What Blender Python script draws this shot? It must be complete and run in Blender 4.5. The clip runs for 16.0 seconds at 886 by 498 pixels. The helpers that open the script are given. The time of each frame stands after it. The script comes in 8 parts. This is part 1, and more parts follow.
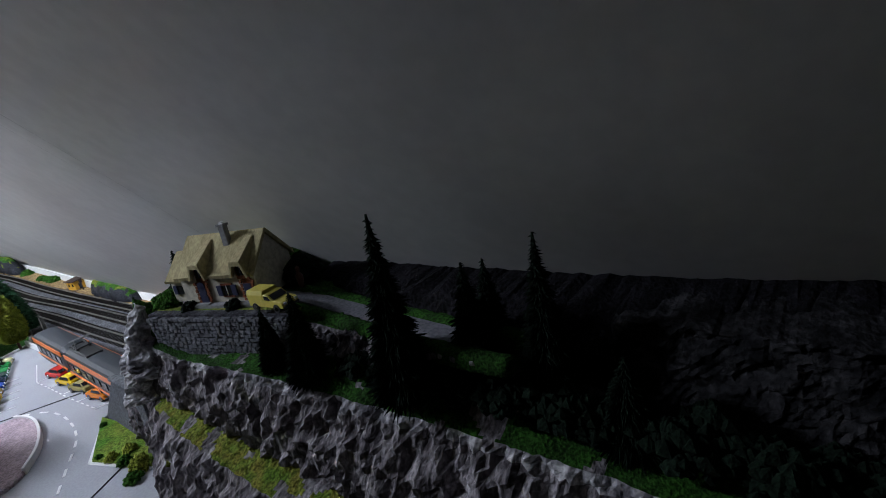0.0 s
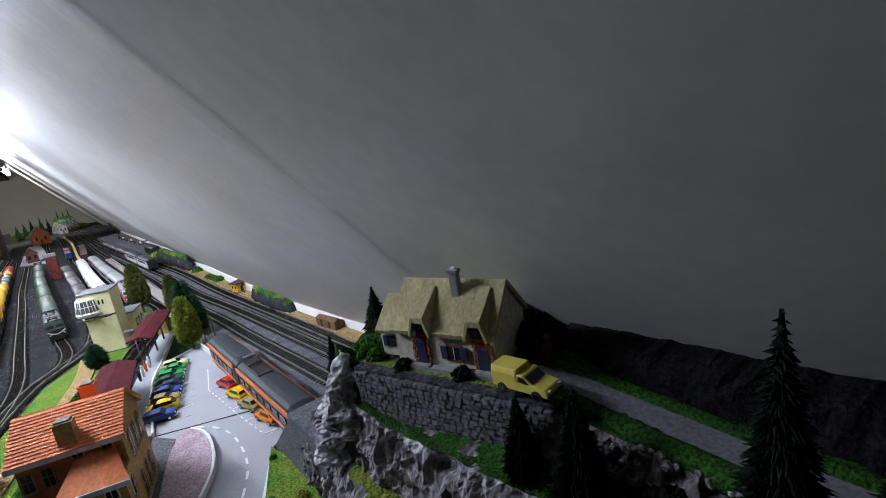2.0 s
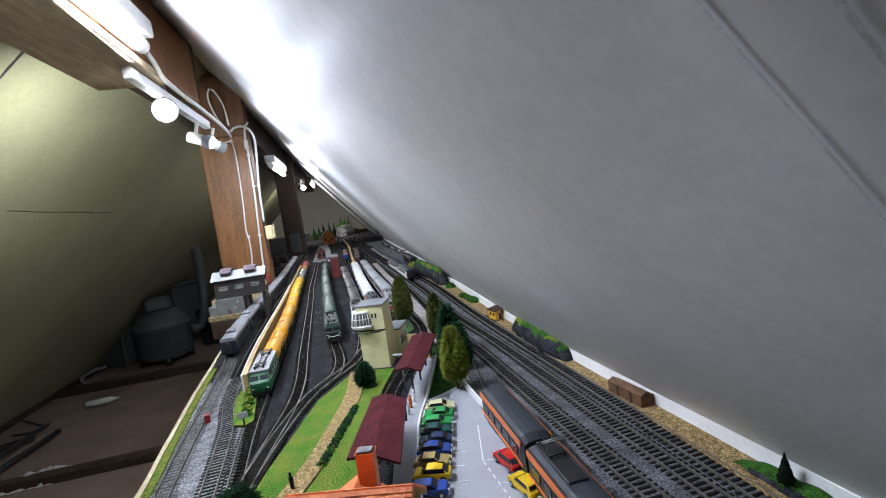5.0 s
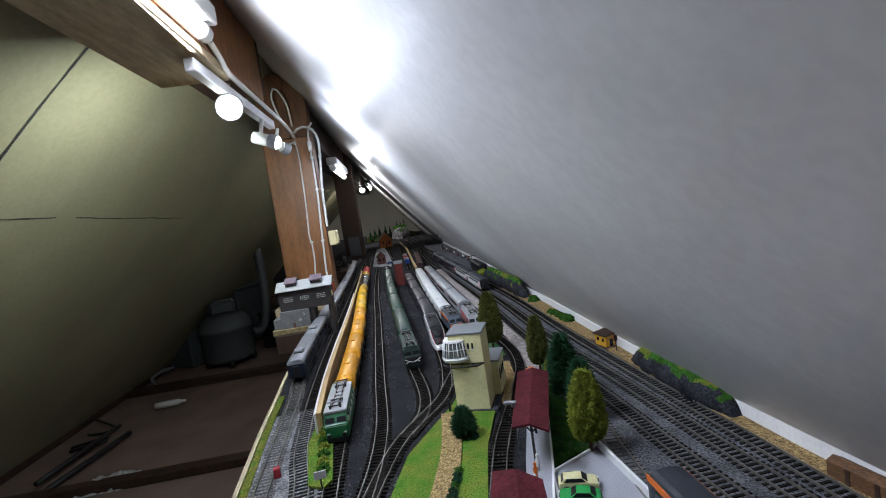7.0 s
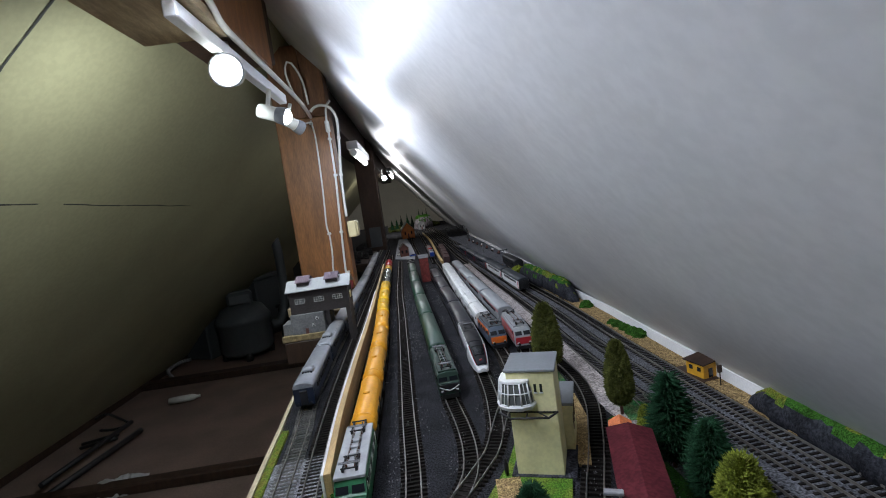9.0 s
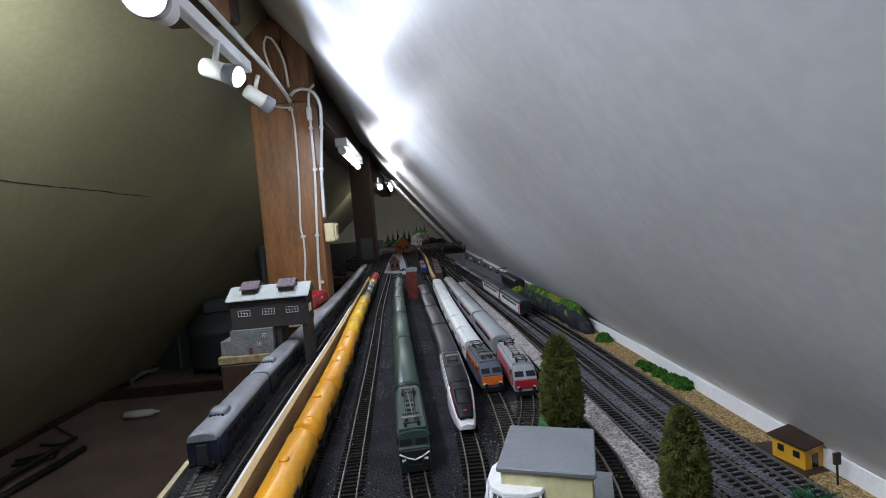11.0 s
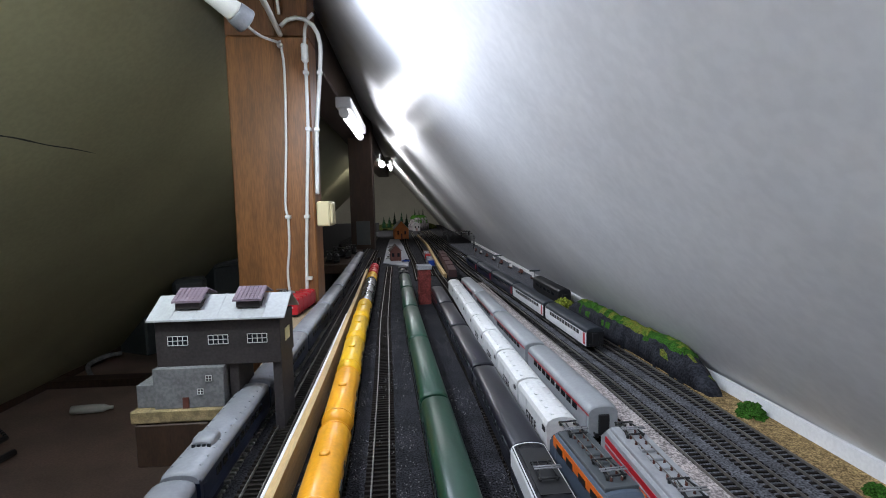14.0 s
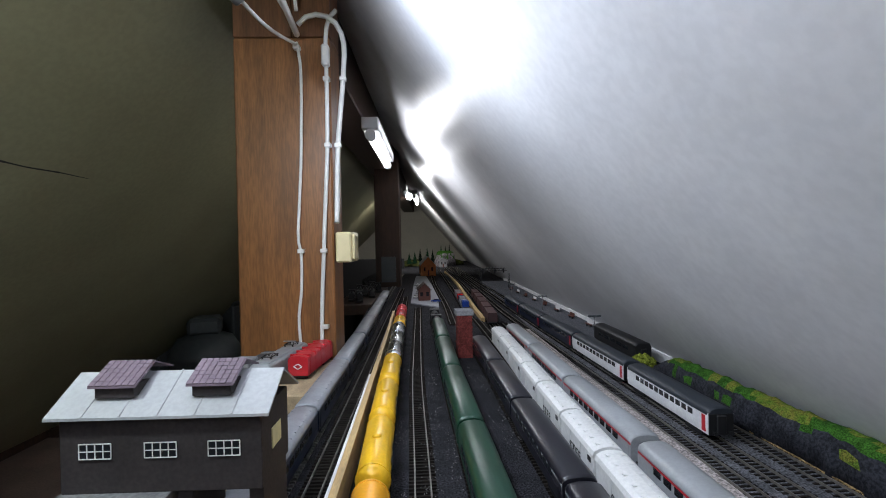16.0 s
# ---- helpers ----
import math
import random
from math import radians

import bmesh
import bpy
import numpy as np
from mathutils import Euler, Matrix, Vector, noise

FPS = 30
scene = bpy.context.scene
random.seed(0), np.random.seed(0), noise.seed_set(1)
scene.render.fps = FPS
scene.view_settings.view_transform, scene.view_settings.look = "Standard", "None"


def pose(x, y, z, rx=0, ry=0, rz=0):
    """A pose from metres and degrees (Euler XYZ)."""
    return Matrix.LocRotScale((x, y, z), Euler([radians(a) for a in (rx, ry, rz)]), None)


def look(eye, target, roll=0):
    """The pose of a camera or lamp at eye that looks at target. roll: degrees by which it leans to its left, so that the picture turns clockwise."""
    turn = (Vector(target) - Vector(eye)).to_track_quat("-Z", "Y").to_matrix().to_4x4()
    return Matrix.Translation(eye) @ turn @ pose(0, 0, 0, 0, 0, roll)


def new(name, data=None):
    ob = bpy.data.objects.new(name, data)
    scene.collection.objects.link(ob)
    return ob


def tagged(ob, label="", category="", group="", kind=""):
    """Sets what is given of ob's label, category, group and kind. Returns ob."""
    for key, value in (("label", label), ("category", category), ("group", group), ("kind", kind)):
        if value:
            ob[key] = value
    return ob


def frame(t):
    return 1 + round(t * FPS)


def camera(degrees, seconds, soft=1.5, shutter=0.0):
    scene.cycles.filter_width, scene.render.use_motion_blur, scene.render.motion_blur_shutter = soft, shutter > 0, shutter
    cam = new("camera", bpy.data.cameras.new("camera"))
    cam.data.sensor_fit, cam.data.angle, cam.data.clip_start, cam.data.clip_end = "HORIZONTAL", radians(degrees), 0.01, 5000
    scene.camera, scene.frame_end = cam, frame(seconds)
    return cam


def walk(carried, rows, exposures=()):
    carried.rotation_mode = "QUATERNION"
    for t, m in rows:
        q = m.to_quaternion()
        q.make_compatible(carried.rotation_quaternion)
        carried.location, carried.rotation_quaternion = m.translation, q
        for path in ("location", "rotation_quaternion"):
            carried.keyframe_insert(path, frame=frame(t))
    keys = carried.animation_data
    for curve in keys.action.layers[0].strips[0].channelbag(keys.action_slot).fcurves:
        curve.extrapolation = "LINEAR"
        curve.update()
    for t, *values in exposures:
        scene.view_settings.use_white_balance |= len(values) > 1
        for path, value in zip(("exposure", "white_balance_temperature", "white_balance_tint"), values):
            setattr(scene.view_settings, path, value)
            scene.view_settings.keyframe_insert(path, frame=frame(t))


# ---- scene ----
cam = camera(86.4, 16.0, 1.0)
PATH = [
    (0, (0.035, 0.045, 0.259), (1.513, 1.261, -0.322), -10.8),
    (0.5, (0.036, 0.07, 0.265), (1.391, 1.438, -0.277), -10.4),
    (1, (0.035, 0.099, 0.271), (1.32, 1.547, -0.231), -9.9),
    (1.5, (0.033, 0.133, 0.275), (1.284, 1.625, -0.183), -9.5),
    (2, (0.034, 0.169, 0.278), (1.226, 1.715, -0.156), -9.5),
    (2.5, (0.031, 0.206, 0.279), (1.147, 1.814, -0.131), -8.8),
    (3, (0.03, 0.238, 0.276), (1.035, 1.923, -0.116), -8.4),
    (3.5, (0.03, 0.275, 0.279), (0.832, 2.076, -0.056), -8.1),
    (4, (0.028, 0.314, 0.282), (0.669, 2.186, -0.006), -7.9),
    (4.5, (0.025, 0.353, 0.283), (0.535, 2.271, 0.042), -8.2),
    (5, (0.02, 0.394, 0.283), (0.415, 2.344, 0.078), -8.0),
    (5.2, (0.018, 0.41, 0.283), (0.368, 2.369, 0.089), -8.1),
    (7.3, (-0.038, 0.582, 0.304), (0.148, 2.566, 0.135), -8.5),
    (7.5, (-0.040, 0.596, 0.306), (0.152, 2.578, 0.129), -8.5),
    (8, (-0.044, 0.646, 0.306), (0.144, 2.628, 0.115), -8.4),
    (8.5, (-0.046, 0.703, 0.302), (0.106, 2.686, 0.092), -8.1),
    (9, (-0.051, 0.758, 0.301), (0.045, 2.746, 0.102), -8.1),
    (9.2, (-0.050, 0.781, 0.296), (0.031, 2.772, 0.120), -8.0),
    (11.3, (-0.014, 1.015, 0.253), (0.097, 3.009, 0.137), -4.5),
    (11.5, (-0.013, 1.039, 0.251), (0.09, 3.032, 0.125), -4.5),
    (12, (-0.025, 1.086, 0.243), (0.033, 3.081, 0.104), -3.8),
    (12.5, (-0.034, 1.142, 0.247), (0.003, 3.135, 0.087), -2.6),
    (13, (-0.044, 1.211, 0.252), (0.041, 3.201, 0.074), -3.0),
    (13.5, (-0.062, 1.272, 0.256), (0.06, 3.26, 0.076), -2.1),
    (14, (-0.084, 1.328, 0.262), (0.061, 3.315, 0.083), -1.1),
    (14.5, (-0.107, 1.388, 0.272), (0.038, 3.377, 0.13), -0.9),
    (15, (-0.128, 1.428, 0.278), (-0.009, 3.423, 0.214), -1.5),
    (15.5, (-0.128, 1.483, 0.269), (-0.049, 3.481, 0.243), -0.3),
    (16, (-0.114, 1.546, 0.255), (-0.064, 3.545, 0.23), -1.1),
]
walk(cam, [(t, look(eye, target, roll)) for t, eye, target, roll in PATH],
     [(0, 0.80), (1.0, 0.88), (2.0, 1.00), (3.0, 1.03), (4.0, 0.90), (5.2, 0.68), (7.3, 0.06), (9.2, -0.05), (11.4, 0.07), (12.5, 0.19), (14.5, 0.24), (16.0, 0.06)])

# ---- light: the strip lamps and spot lamps of the attic, plus one added fill ----
world = bpy.data.worlds.new("attic_air")
world.use_nodes = True
scene.world = world
world.node_tree.nodes["Background"].inputs["Color"].default_value = (0.75, 0.85, 1.0, 1)
world.node_tree.nodes["Background"].inputs["Strength"].default_value = 0.001
scene.view_settings.exposure = 0.0


def area_lamp(name, eye, target, size_x, size_y, watts, colour, spread=180):
    data = bpy.data.lights.new(name, "AREA")
    data.shape, data.size, data.size_y, data.energy, data.color = "RECTANGLE", size_x, size_y, watts, colour
    data.spread = math.radians(spread)
    ob = new(name, data)
    ob.matrix_world = look(eye, target)
    return ob


COOL = (0.80, 0.885, 1.065)
area_lamp("tube_light", (-0.322, 1.14, 0.650), (0.25, 1.16, 0.56), 0.62, 0.04, 8.8, COOL, 172)
area_lamp("tube_light", (-0.312, 1.22, 0.655), (-0.05, 1.22, -0.4), 0.50, 0.02, 0.9, COOL)
# added fill for the left lining and the post; no spot points this way
area_lamp("spot_bulb_light", (-0.405, 1.66, 0.560), (-1.05, 2.05, 0.06), 0.06, 0.06, 3.6, (0.84, 0.95, 1.0))
area_lamp("spot_bulb_light", (-0.270, 1.80, 0.512), (0.2, 1.83, 0.36), 0.05, 0.05, 0.9, COOL)
area_lamp("spot_bulb_light", (-0.303, 2.115, 0.530), (0.2, 2.22, 0.33), 0.06, 0.06, 2.1, COOL)
area_lamp("tube_light", (-0.262, 3.2, 0.552), (0.5, 3.2, 0.36), 0.50, 0.03, 2.4, (0.9, 0.92, 1.0))
area_lamp("spot_bulb_light", (-0.27, 4.25, 0.55), (0.3, 4.2, 0.45), 0.10, 0.05, 1.6, (0.95, 0.95, 1.0))
area_lamp("tube_light", (-0.25, 5.9, 0.62), (0.1, 6.6, 0.05), 0.90, 0.03, 8.5, (0.98, 0.96, 0.95))


# ---- materials ----
def mat(name, colour, rough=0.7, metal=0.0, vary=0.25, grain=0.15, scale=60.0, fine=600.0, bump=0.1, second=None, coat=0.0, per_object=0.0, stretch=None):
    """Colour broken at two scales, with a fine relief; scales are per metre."""
    m = bpy.data.materials.new(name)
    m.use_nodes = True
    nt = m.node_tree
    bsdf = nt.nodes["Principled BSDF"]
    bsdf.inputs["Roughness"].default_value = rough
    bsdf.inputs["Metallic"].default_value = metal
    if rough > 0.8:
        bsdf.inputs["Specular IOR Level"].default_value = 0.1
    bsdf.inputs["Coat Weight"].default_value = coat
    tc = nt.nodes.new("ShaderNodeTexCoord")
    src = tc.outputs["Object"]
    if stretch:
        mp = nt.nodes.new("ShaderNodeMapping")
        mp.inputs["Scale"].default_value = stretch
        nt.links.new(src, mp.inputs["Vector"])
        src = mp.outputs["Vector"]
    big, small = nt.nodes.new("ShaderNodeTexNoise"), nt.nodes.new("ShaderNodeTexNoise")
    for n, sc, det in ((big, scale, 4), (small, fine, 3)):
        n.inputs["Scale"].default_value, n.inputs["Detail"].default_value = sc, det
        nt.links.new(src, n.inputs["Vector"])
    other = second or tuple(c * (1 - vary) for c in colour)
    ramp = nt.nodes.new("ShaderNodeValToRGB")
    ramp.color_ramp.elements[0].position, ramp.color_ramp.elements[1].position = 0.36, 0.64
    ramp.color_ramp.elements[0].color, ramp.color_ramp.elements[1].color = (*other, 1), (*colour, 1)
    nt.links.new(big.outputs["Fac"], ramp.inputs["Fac"])
    hsv = nt.nodes.new("ShaderNodeHueSaturation")
    nt.links.new(ramp.outputs["Color"], hsv.inputs["Color"])
    mr = nt.nodes.new("ShaderNodeMapRange")
    mr.inputs["From Min"].default_value, mr.inputs["From Max"].default_value = 0.38, 0.62
    mr.inputs["To Min"].default_value, mr.inputs["To Max"].default_value = 1 - grain, 1 + grain
    nt.links.new(small.outputs["Fac"], mr.inputs["Value"])
    value = mr.outputs["Result"]
    if per_object:
        info, mul = nt.nodes.new("ShaderNodeObjectInfo"), nt.nodes.new("ShaderNodeMath")
        m2 = nt.nodes.new("ShaderNodeMapRange")
        m2.inputs["To Min"].default_value, m2.inputs["To Max"].default_value = 1 - per_object, 1 + per_object
        nt.links.new(info.outputs["Random"], m2.inputs["Value"])
        mul.operation = "MULTIPLY"
        nt.links.new(value, mul.inputs[0])
        nt.links.new(m2.outputs["Result"], mul.inputs[1])
        value = mul.outputs["Value"]
    nt.links.new(value, hsv.inputs["Value"])
    nt.links.new(hsv.outputs["Color"], bsdf.inputs["Base Color"])
    if bump:
        bp = nt.nodes.new("ShaderNodeBump")
        bp.inputs["Strength"].default_value, bp.inputs["Distance"].default_value = bump, 0.002
        nt.links.new(small.outputs["Fac"], bp.inputs["Height"])
        nt.links.new(bp.outputs["Normal"], bsdf.inputs["Normal"])
    return m


def glow(name, colour, strength):
    m = bpy.data.materials.new(name)
    m.use_nodes = True
    b = m.node_tree.nodes["Principled BSDF"]
    b.inputs["Base Color"].default_value = (*colour, 1)
    b.inputs["Emission Color"].default_value = (*colour, 1)
    b.inputs["Emission Strength"].default_value = strength
    return m


M = {}
M["ceiling"] = mat("ceiling_lining", (0.78, 0.78, 0.79), 0.40, vary=0.09, grain=0.03, scale=9, fine=90, bump=0.035)
M["olive"] = mat("olive_wall", (0.30, 0.28, 0.165), 0.45, vary=0.15, grain=0.05, scale=3, fine=80, bump=0.08)
M["cream_wall"] = mat("cream_gable", (0.50, 0.48, 0.40), 0.8, vary=0.1, grain=0.05, scale=4, fine=90)
M["floor"] = mat("floor_board", (0.22, 0.15, 0.12), 0.7, vary=0.25, grain=0.1, scale=5, fine=120)
M["wood"] = mat("stained_wood", (0.27, 0.110, 0.034), 0.45, vary=0.35, grain=0.16, scale=7, fine=60, stretch=(6, 6, 0.7), bump=0.06)
M["crate_wood"] = mat("crate_wood", (0.16, 0.075, 0.030), 0.7, vary=0.4, grain=0.3, scale=60, fine=300, stretch=(3, 1, 3), bump=0.3)
M["head_wood"] = mat("head_wood", (0.20, 0.085, 0.034), 0.5, vary=0.4, grain=0.16, scale=7, fine=60, stretch=(6, 6, 0.7), bump=0.06)
M["dark_wood"] = mat("dark_wood", (0.045, 0.022, 0.012), 0.6, vary=0.4, grain=0.2, scale=14, fine=120, stretch=(5, 5, 1))
M["raw_wood"] = mat("raw_wood", (0.44, 0.33, 0.2), 0.75, vary=0.3, grain=0.15, scale=30, fine=260, stretch=(3, 0.5, 3))
M["pine"] = mat("pine_strip", (0.55, 0.38, 0.17), 0.6, vary=0.25, grain=0.1, scale=30, fine=260, stretch=(3, 0.4, 3))
M["block_wood"] = mat("dusty_block_wood", (0.30, 0.225, 0.11), 0.8, vary=0.45, grain=0.2, scale=40, fine=260, stretch=(3, 0.5, 3))
M["edge_wood"] = mat("pale_board_edge", (0.62, 0.52, 0.33), 0.6, vary=0.2, grain=0.1, scale=30, fine=200)
M["white"] = mat("white_paint", (0.78, 0.78, 0.78), 0.5, vary=0.08, grain=0.04, scale=25, fine=300, bump=0.03)
M["cable"] = mat("white_cable", (0.75, 0.74, 0.70), 0.4, vary=0.08, grain=0.03, bump=0)
M["cream_box"] = mat("cream_plastic", (0.68, 0.58, 0.34), 0.4, vary=0.06, grain=0.02, bump=0)
M["grain"] = mat("pale_grain", (0.24, 0.235, 0.235), 0.95, vary=0.3, grain=0.3, scale=200, bump=0)
M["yard"] = mat("dark_yard_ballast", (0.028, 0.028, 0.032), 0.95, vary=0.45, grain=0.9, scale=28, fine=520, bump=0.6)
M["earth_ballast"] = mat("earth_ballast", (0.085, 0.070, 0.055), 0.95, second=(0.04, 0.036, 0.034), grain=0.8, scale=60, fine=480, bump=0.7)
M["grey_ballast"] = mat("grey_ballast", (0.25, 0.25, 0.26), 0.95, vary=0.5, grain=0.6, scale=60, fine=420, bump=0.7)
M["main_ballast"] = mat("main_ballast", (0.135, 0.137, 0.15), 0.95, vary=0.4, grain=0.6, scale=40, fine=420, bump=0.7)
M["pale_path"] = mat("pale_gravel", (0.46, 0.41, 0.39), 0.95, vary=0.35, grain=0.5, scale=70, fine=420, bump=0.7)
M["hill_grass"] = mat("hill_grass", (0.025, 0.085, 0.012), 0.95, second=(0.014, 0.040, 0.008), grain=0.5, scale=60, fine=600, bump=0.8)
M["grass"] = mat("grass_scatter", (0.07, 0.18, 0.02), 0.95, second=(0.15, 0.19, 0.03), grain=0.5, scale=38, fine=600, bump=0.8)
M["far_moss"] = mat("far_moss", (0.10, 0.12, 0.03), 0.95, second=(0.05, 0.05, 0.02), grain=0.5, scale=30, fine=200, bump=0.8)
M["loop_green"] = mat("blue_green_scatter", (0.035, 0.17, 0.055), 0.95, second=(0.12, 0.16, 0.07), grain=0.5, scale=70, fine=600, bump=0.8)
M["green_bush"] = mat("green_scatter", (0.045, 0.135, 0.018), 0.95, vary=0.5, grain=0.5, scale=90, fine=700, bump=0.6)
M["olive_bush"] = mat("olive_scatter", (0.105, 0.115, 0.028), 0.95, vary=0.5, grain=0.4, scale=120, fine=700, bump=0.6)
M["lime_bush"] = mat("lime_scatter", (0.24, 0.28, 0.04), 0.95, vary=0.5, grain=0.4, scale=160, fine=700, bump=0.6)
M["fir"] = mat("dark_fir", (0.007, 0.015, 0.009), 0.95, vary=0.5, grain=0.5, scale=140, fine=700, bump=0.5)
M["pine_green"] = mat("pine_green", (0.02, 0.065, 0.03), 0.95, vary=0.5, grain=0.4, scale=140, fine=700, bump=0.5)
M["straw"] = mat("straw_ground", (0.40, 0.28, 0.13), 0.95, second=(0.22, 0.15, 0.07), grain=0.55, scale=170, fine=600, bump=0.8)
M["rock"] = mat("plaster_rock", (0.29, 0.268, 0.285), 0.9, second=(0.085, 0.075, 0.083), grain=0.45, scale=60, fine=300, bump=0.9, stretch=(1, 1.6, 0.6))
# rock with the shade of the hill's unlit end put into its colour
M["rock_shaded"] = mat("shaded_rock", (0.034, 0.033, 0.036), 0.9, second=(0.006, 0.006, 0.007), grain=0.4, scale=70, fine=300, bump=0.9)
# near-black base colour holds the shade on the bank behind the lane
M["bank_shaded"] = mat("shaded_bank_rock", (0.010, 0.009, 0.012), 0.9, second=(0.004, 0.004, 0.005), grain=0.5, scale=90, fine=400, bump=0.9)
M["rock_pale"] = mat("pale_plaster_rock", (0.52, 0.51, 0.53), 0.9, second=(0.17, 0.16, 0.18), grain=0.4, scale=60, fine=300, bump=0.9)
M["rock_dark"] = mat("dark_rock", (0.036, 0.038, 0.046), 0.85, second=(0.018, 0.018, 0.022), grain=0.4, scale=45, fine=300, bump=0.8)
M["moss"] = mat("moss", (0.17, 0.16, 0.03), 0.95, second=(0.09, 0.16, 0.02), grain=0.5, scale=90, fine=600, bump=0.8)
M["slate_dark"] = mat("dark_slate", (0.07, 0.07, 0.085), 0.85, second=(0.025, 0.025, 0.03), grain=0.5, scale=120, fine=500, bump=0.8)
M["stone"] = mat("slate_stone", (0.165, 0.17, 0.195), 0.8, vary=0.4, grain=0.35, scale=150, fine=700, bump=0.6, per_object=0.3)
M["brick_dark"] = mat("dark_red_brick", (0.17, 0.04, 0.035), 0.85, vary=0.4, grain=0.3, scale=80, fine=400, bump=0.3)
M["tarmac"] = mat("pale_tarmac", (0.34, 0.35, 0.38), 0.8, vary=0.08, grain=0.07, scale=20, fine=500, bump=0.1)
M["road"] = mat("grey_road", (0.16, 0.16, 0.18), 0.85, vary=0.15, grain=0.2, scale=40, fine=500, bump=0.2)
M["slab"] = mat("grey_card", (0.12, 0.125, 0.14), 0.9, vary=0.2, grain=0.35, scale=90, fine=420, bump=0.4)
M["paving"] = mat("pink_paving", (0.42, 0.32, 0.36), 0.8, vary=0.25, grain=0.3, scale=80, fine=500, bump=0.3)
M["rail"] = mat("rail_steel", (0.28, 0.26, 0.23), 0.42, 0.7, vary=0.3, grain=0.1, scale=30)
M["sleeper"] = mat("dark_sleeper", (0.016, 0.013, 0.011), 0.85, vary=0.3, grain=0.3, scale=200, bump=0, per_object=0.3)
M["sleeper_grey"] = mat("grey_sleeper", (0.13, 0.125, 0.115), 0.85, vary=0.3, grain=0.3, scale=200, bump=0, per_object=0.3)
M["black"] = mat("black_underframe", (0.012, 0.012, 0.013), 0.5, vary=0.2, grain=0.1, bump=0)
M["dark_glass"] = mat("dark_glazing", (0.015, 0.017, 0.02), 0.15, vary=0.1, grain=0.02, bump=0)


def paint(key, colour, rough=0.35, **k):
    M[key] = mat(key, colour, rough, **{**dict(vary=0.12, grain=0.05, scale=40, fine=300, bump=0.03), **k})


paint("tank_orange", (0.80, 0.36, 0.02), 0.3)
paint("tank_yellow", (0.80, 0.46, 0.02), 0.3)
paint("chrome", (0.75, 0.76, 0.78), 0.15, metal=1.0)
paint("loco_green", (0.012, 0.13, 0.045), 0.35)
paint("dark_green", (0.009, 0.032, 0.020), 0.5)
M["crack"] = mat("dull_joint", (0.72, 0.72, 0.73), 0.42, vary=0.12, grain=0.1, scale=60, bump=0)
M["crack_dark"] = mat("dark_joint", (0.03, 0.03, 0.025), 0.8, vary=0.3, bump=0)
paint("coach_green", (0.008, 0.044, 0.024), 0.34)
paint("roof_silver", (0.34, 0.35, 0.36), 0.42, vary=0.25)
paint("roof_lead", (0.25, 0.26, 0.285), 0.38, vary=0.2)
paint("pale_glass", (0.13, 0.14, 0.13), 0.15)
paint("roof_grey", (0.17, 0.18, 0.19), 0.5)
paint("navy", (0.008, 0.014, 0.035), 0.3)
paint("ink", (0.014, 0.014, 0.020), 0.32)
paint("white_gloss", (0.8, 0.8, 0.8), 0.3)
paint("wagon_white", (0.74, 0.74, 0.72), 0.5)
paint("red", (0.50, 0.02, 0.03), 0.3)
paint("crimson", (0.40, 0.018, 0.03), 0.3)
paint("orange", (0.75, 0.16, 0.02), 0.35)
paint("railcar_grey", (0.024, 0.030, 0.038), 0.5)
paint("slate_blue", (0.08, 0.105, 0.14), 0.4)
paint("coach_grey", (0.33, 0.345, 0.355), 0.35)
paint("brown", (0.10, 0.03, 0.02), 0.6)
paint("maroon", (0.045, 0.012, 0.012), 0.6)
paint("canopy", (0.085, 0.015, 0.020), 0.85, vary=0.3, grain=0.2)
paint("cream", (0.74, 0.69, 0.38), 0.6)
paint("ochre_wall", (0.52, 0.34, 0.10), 0.75, vary=0.2, grain=0.2)
paint("orange_wall", (0.60, 0.19, 0.05), 0.75, vary=0.15, grain=0.15)
paint("tile", (0.80, 0.22, 0.065), 0.7, vary=0.2, grain=0.15, per_object=0.08)
paint("thatch", (0.42, 0.365, 0.205), 0.95, vary=0.22, grain=0.16, scale=90, fine=700, bump=0.2, stretch=(1, 0.5, 0.5))
paint("plaster", (0.60, 0.56, 0.46), 0.85, vary=0.15, grain=0.15)
paint("brick", (0.26, 0.095, 0.05), 0.85, vary=0.35, grain=0.3)
paint("door_blue", (0.02, 0.025, 0.07), 0.5)
paint("van_yellow", (0.62, 0.52, 0.10), 0.45)
paint("coal_wall", (0.028, 0.022, 0.022), 0.8, vary=0.3, grain=0.2)
paint("dusty_wall", (0.17, 0.17, 0.175), 0.85, vary=0.2, grain=0.15)
paint("concrete", (0.26, 0.26, 0.27), 0.85, vary=0.15, grain=0.15)
paint("roof_sheet", (0.38, 0.39, 0.40), 0.6, vary=0.08)
paint("mauve_tile", (0.19, 0.14, 0.175), 0.7, vary=0.3)
paint("hut_yellow", (0.62, 0.32, 0.02), 0.5)
paint("machine_grey", (0.07, 0.08, 0.085), 0.5)
for key, colour in dict(car_cream=(0.72, 0.68, 0.38), car_green=(0.03, 0.33, 0.08), car_bottle=(0.012, 0.07, 0.06), car_navy=(0.015, 0.03, 0.09), car_blue=(0.02, 0.06, 0.30),
                        car_tan=(0.36, 0.26, 0.09), car_yellow=(0.75, 0.50, 0.01), car_red=(0.55, 0.02, 0.015), car_olive=(0.34, 0.29, 0.09), car_orange=(0.75, 0.20, 0.01)).items():
    paint(key, colour, 0.25)


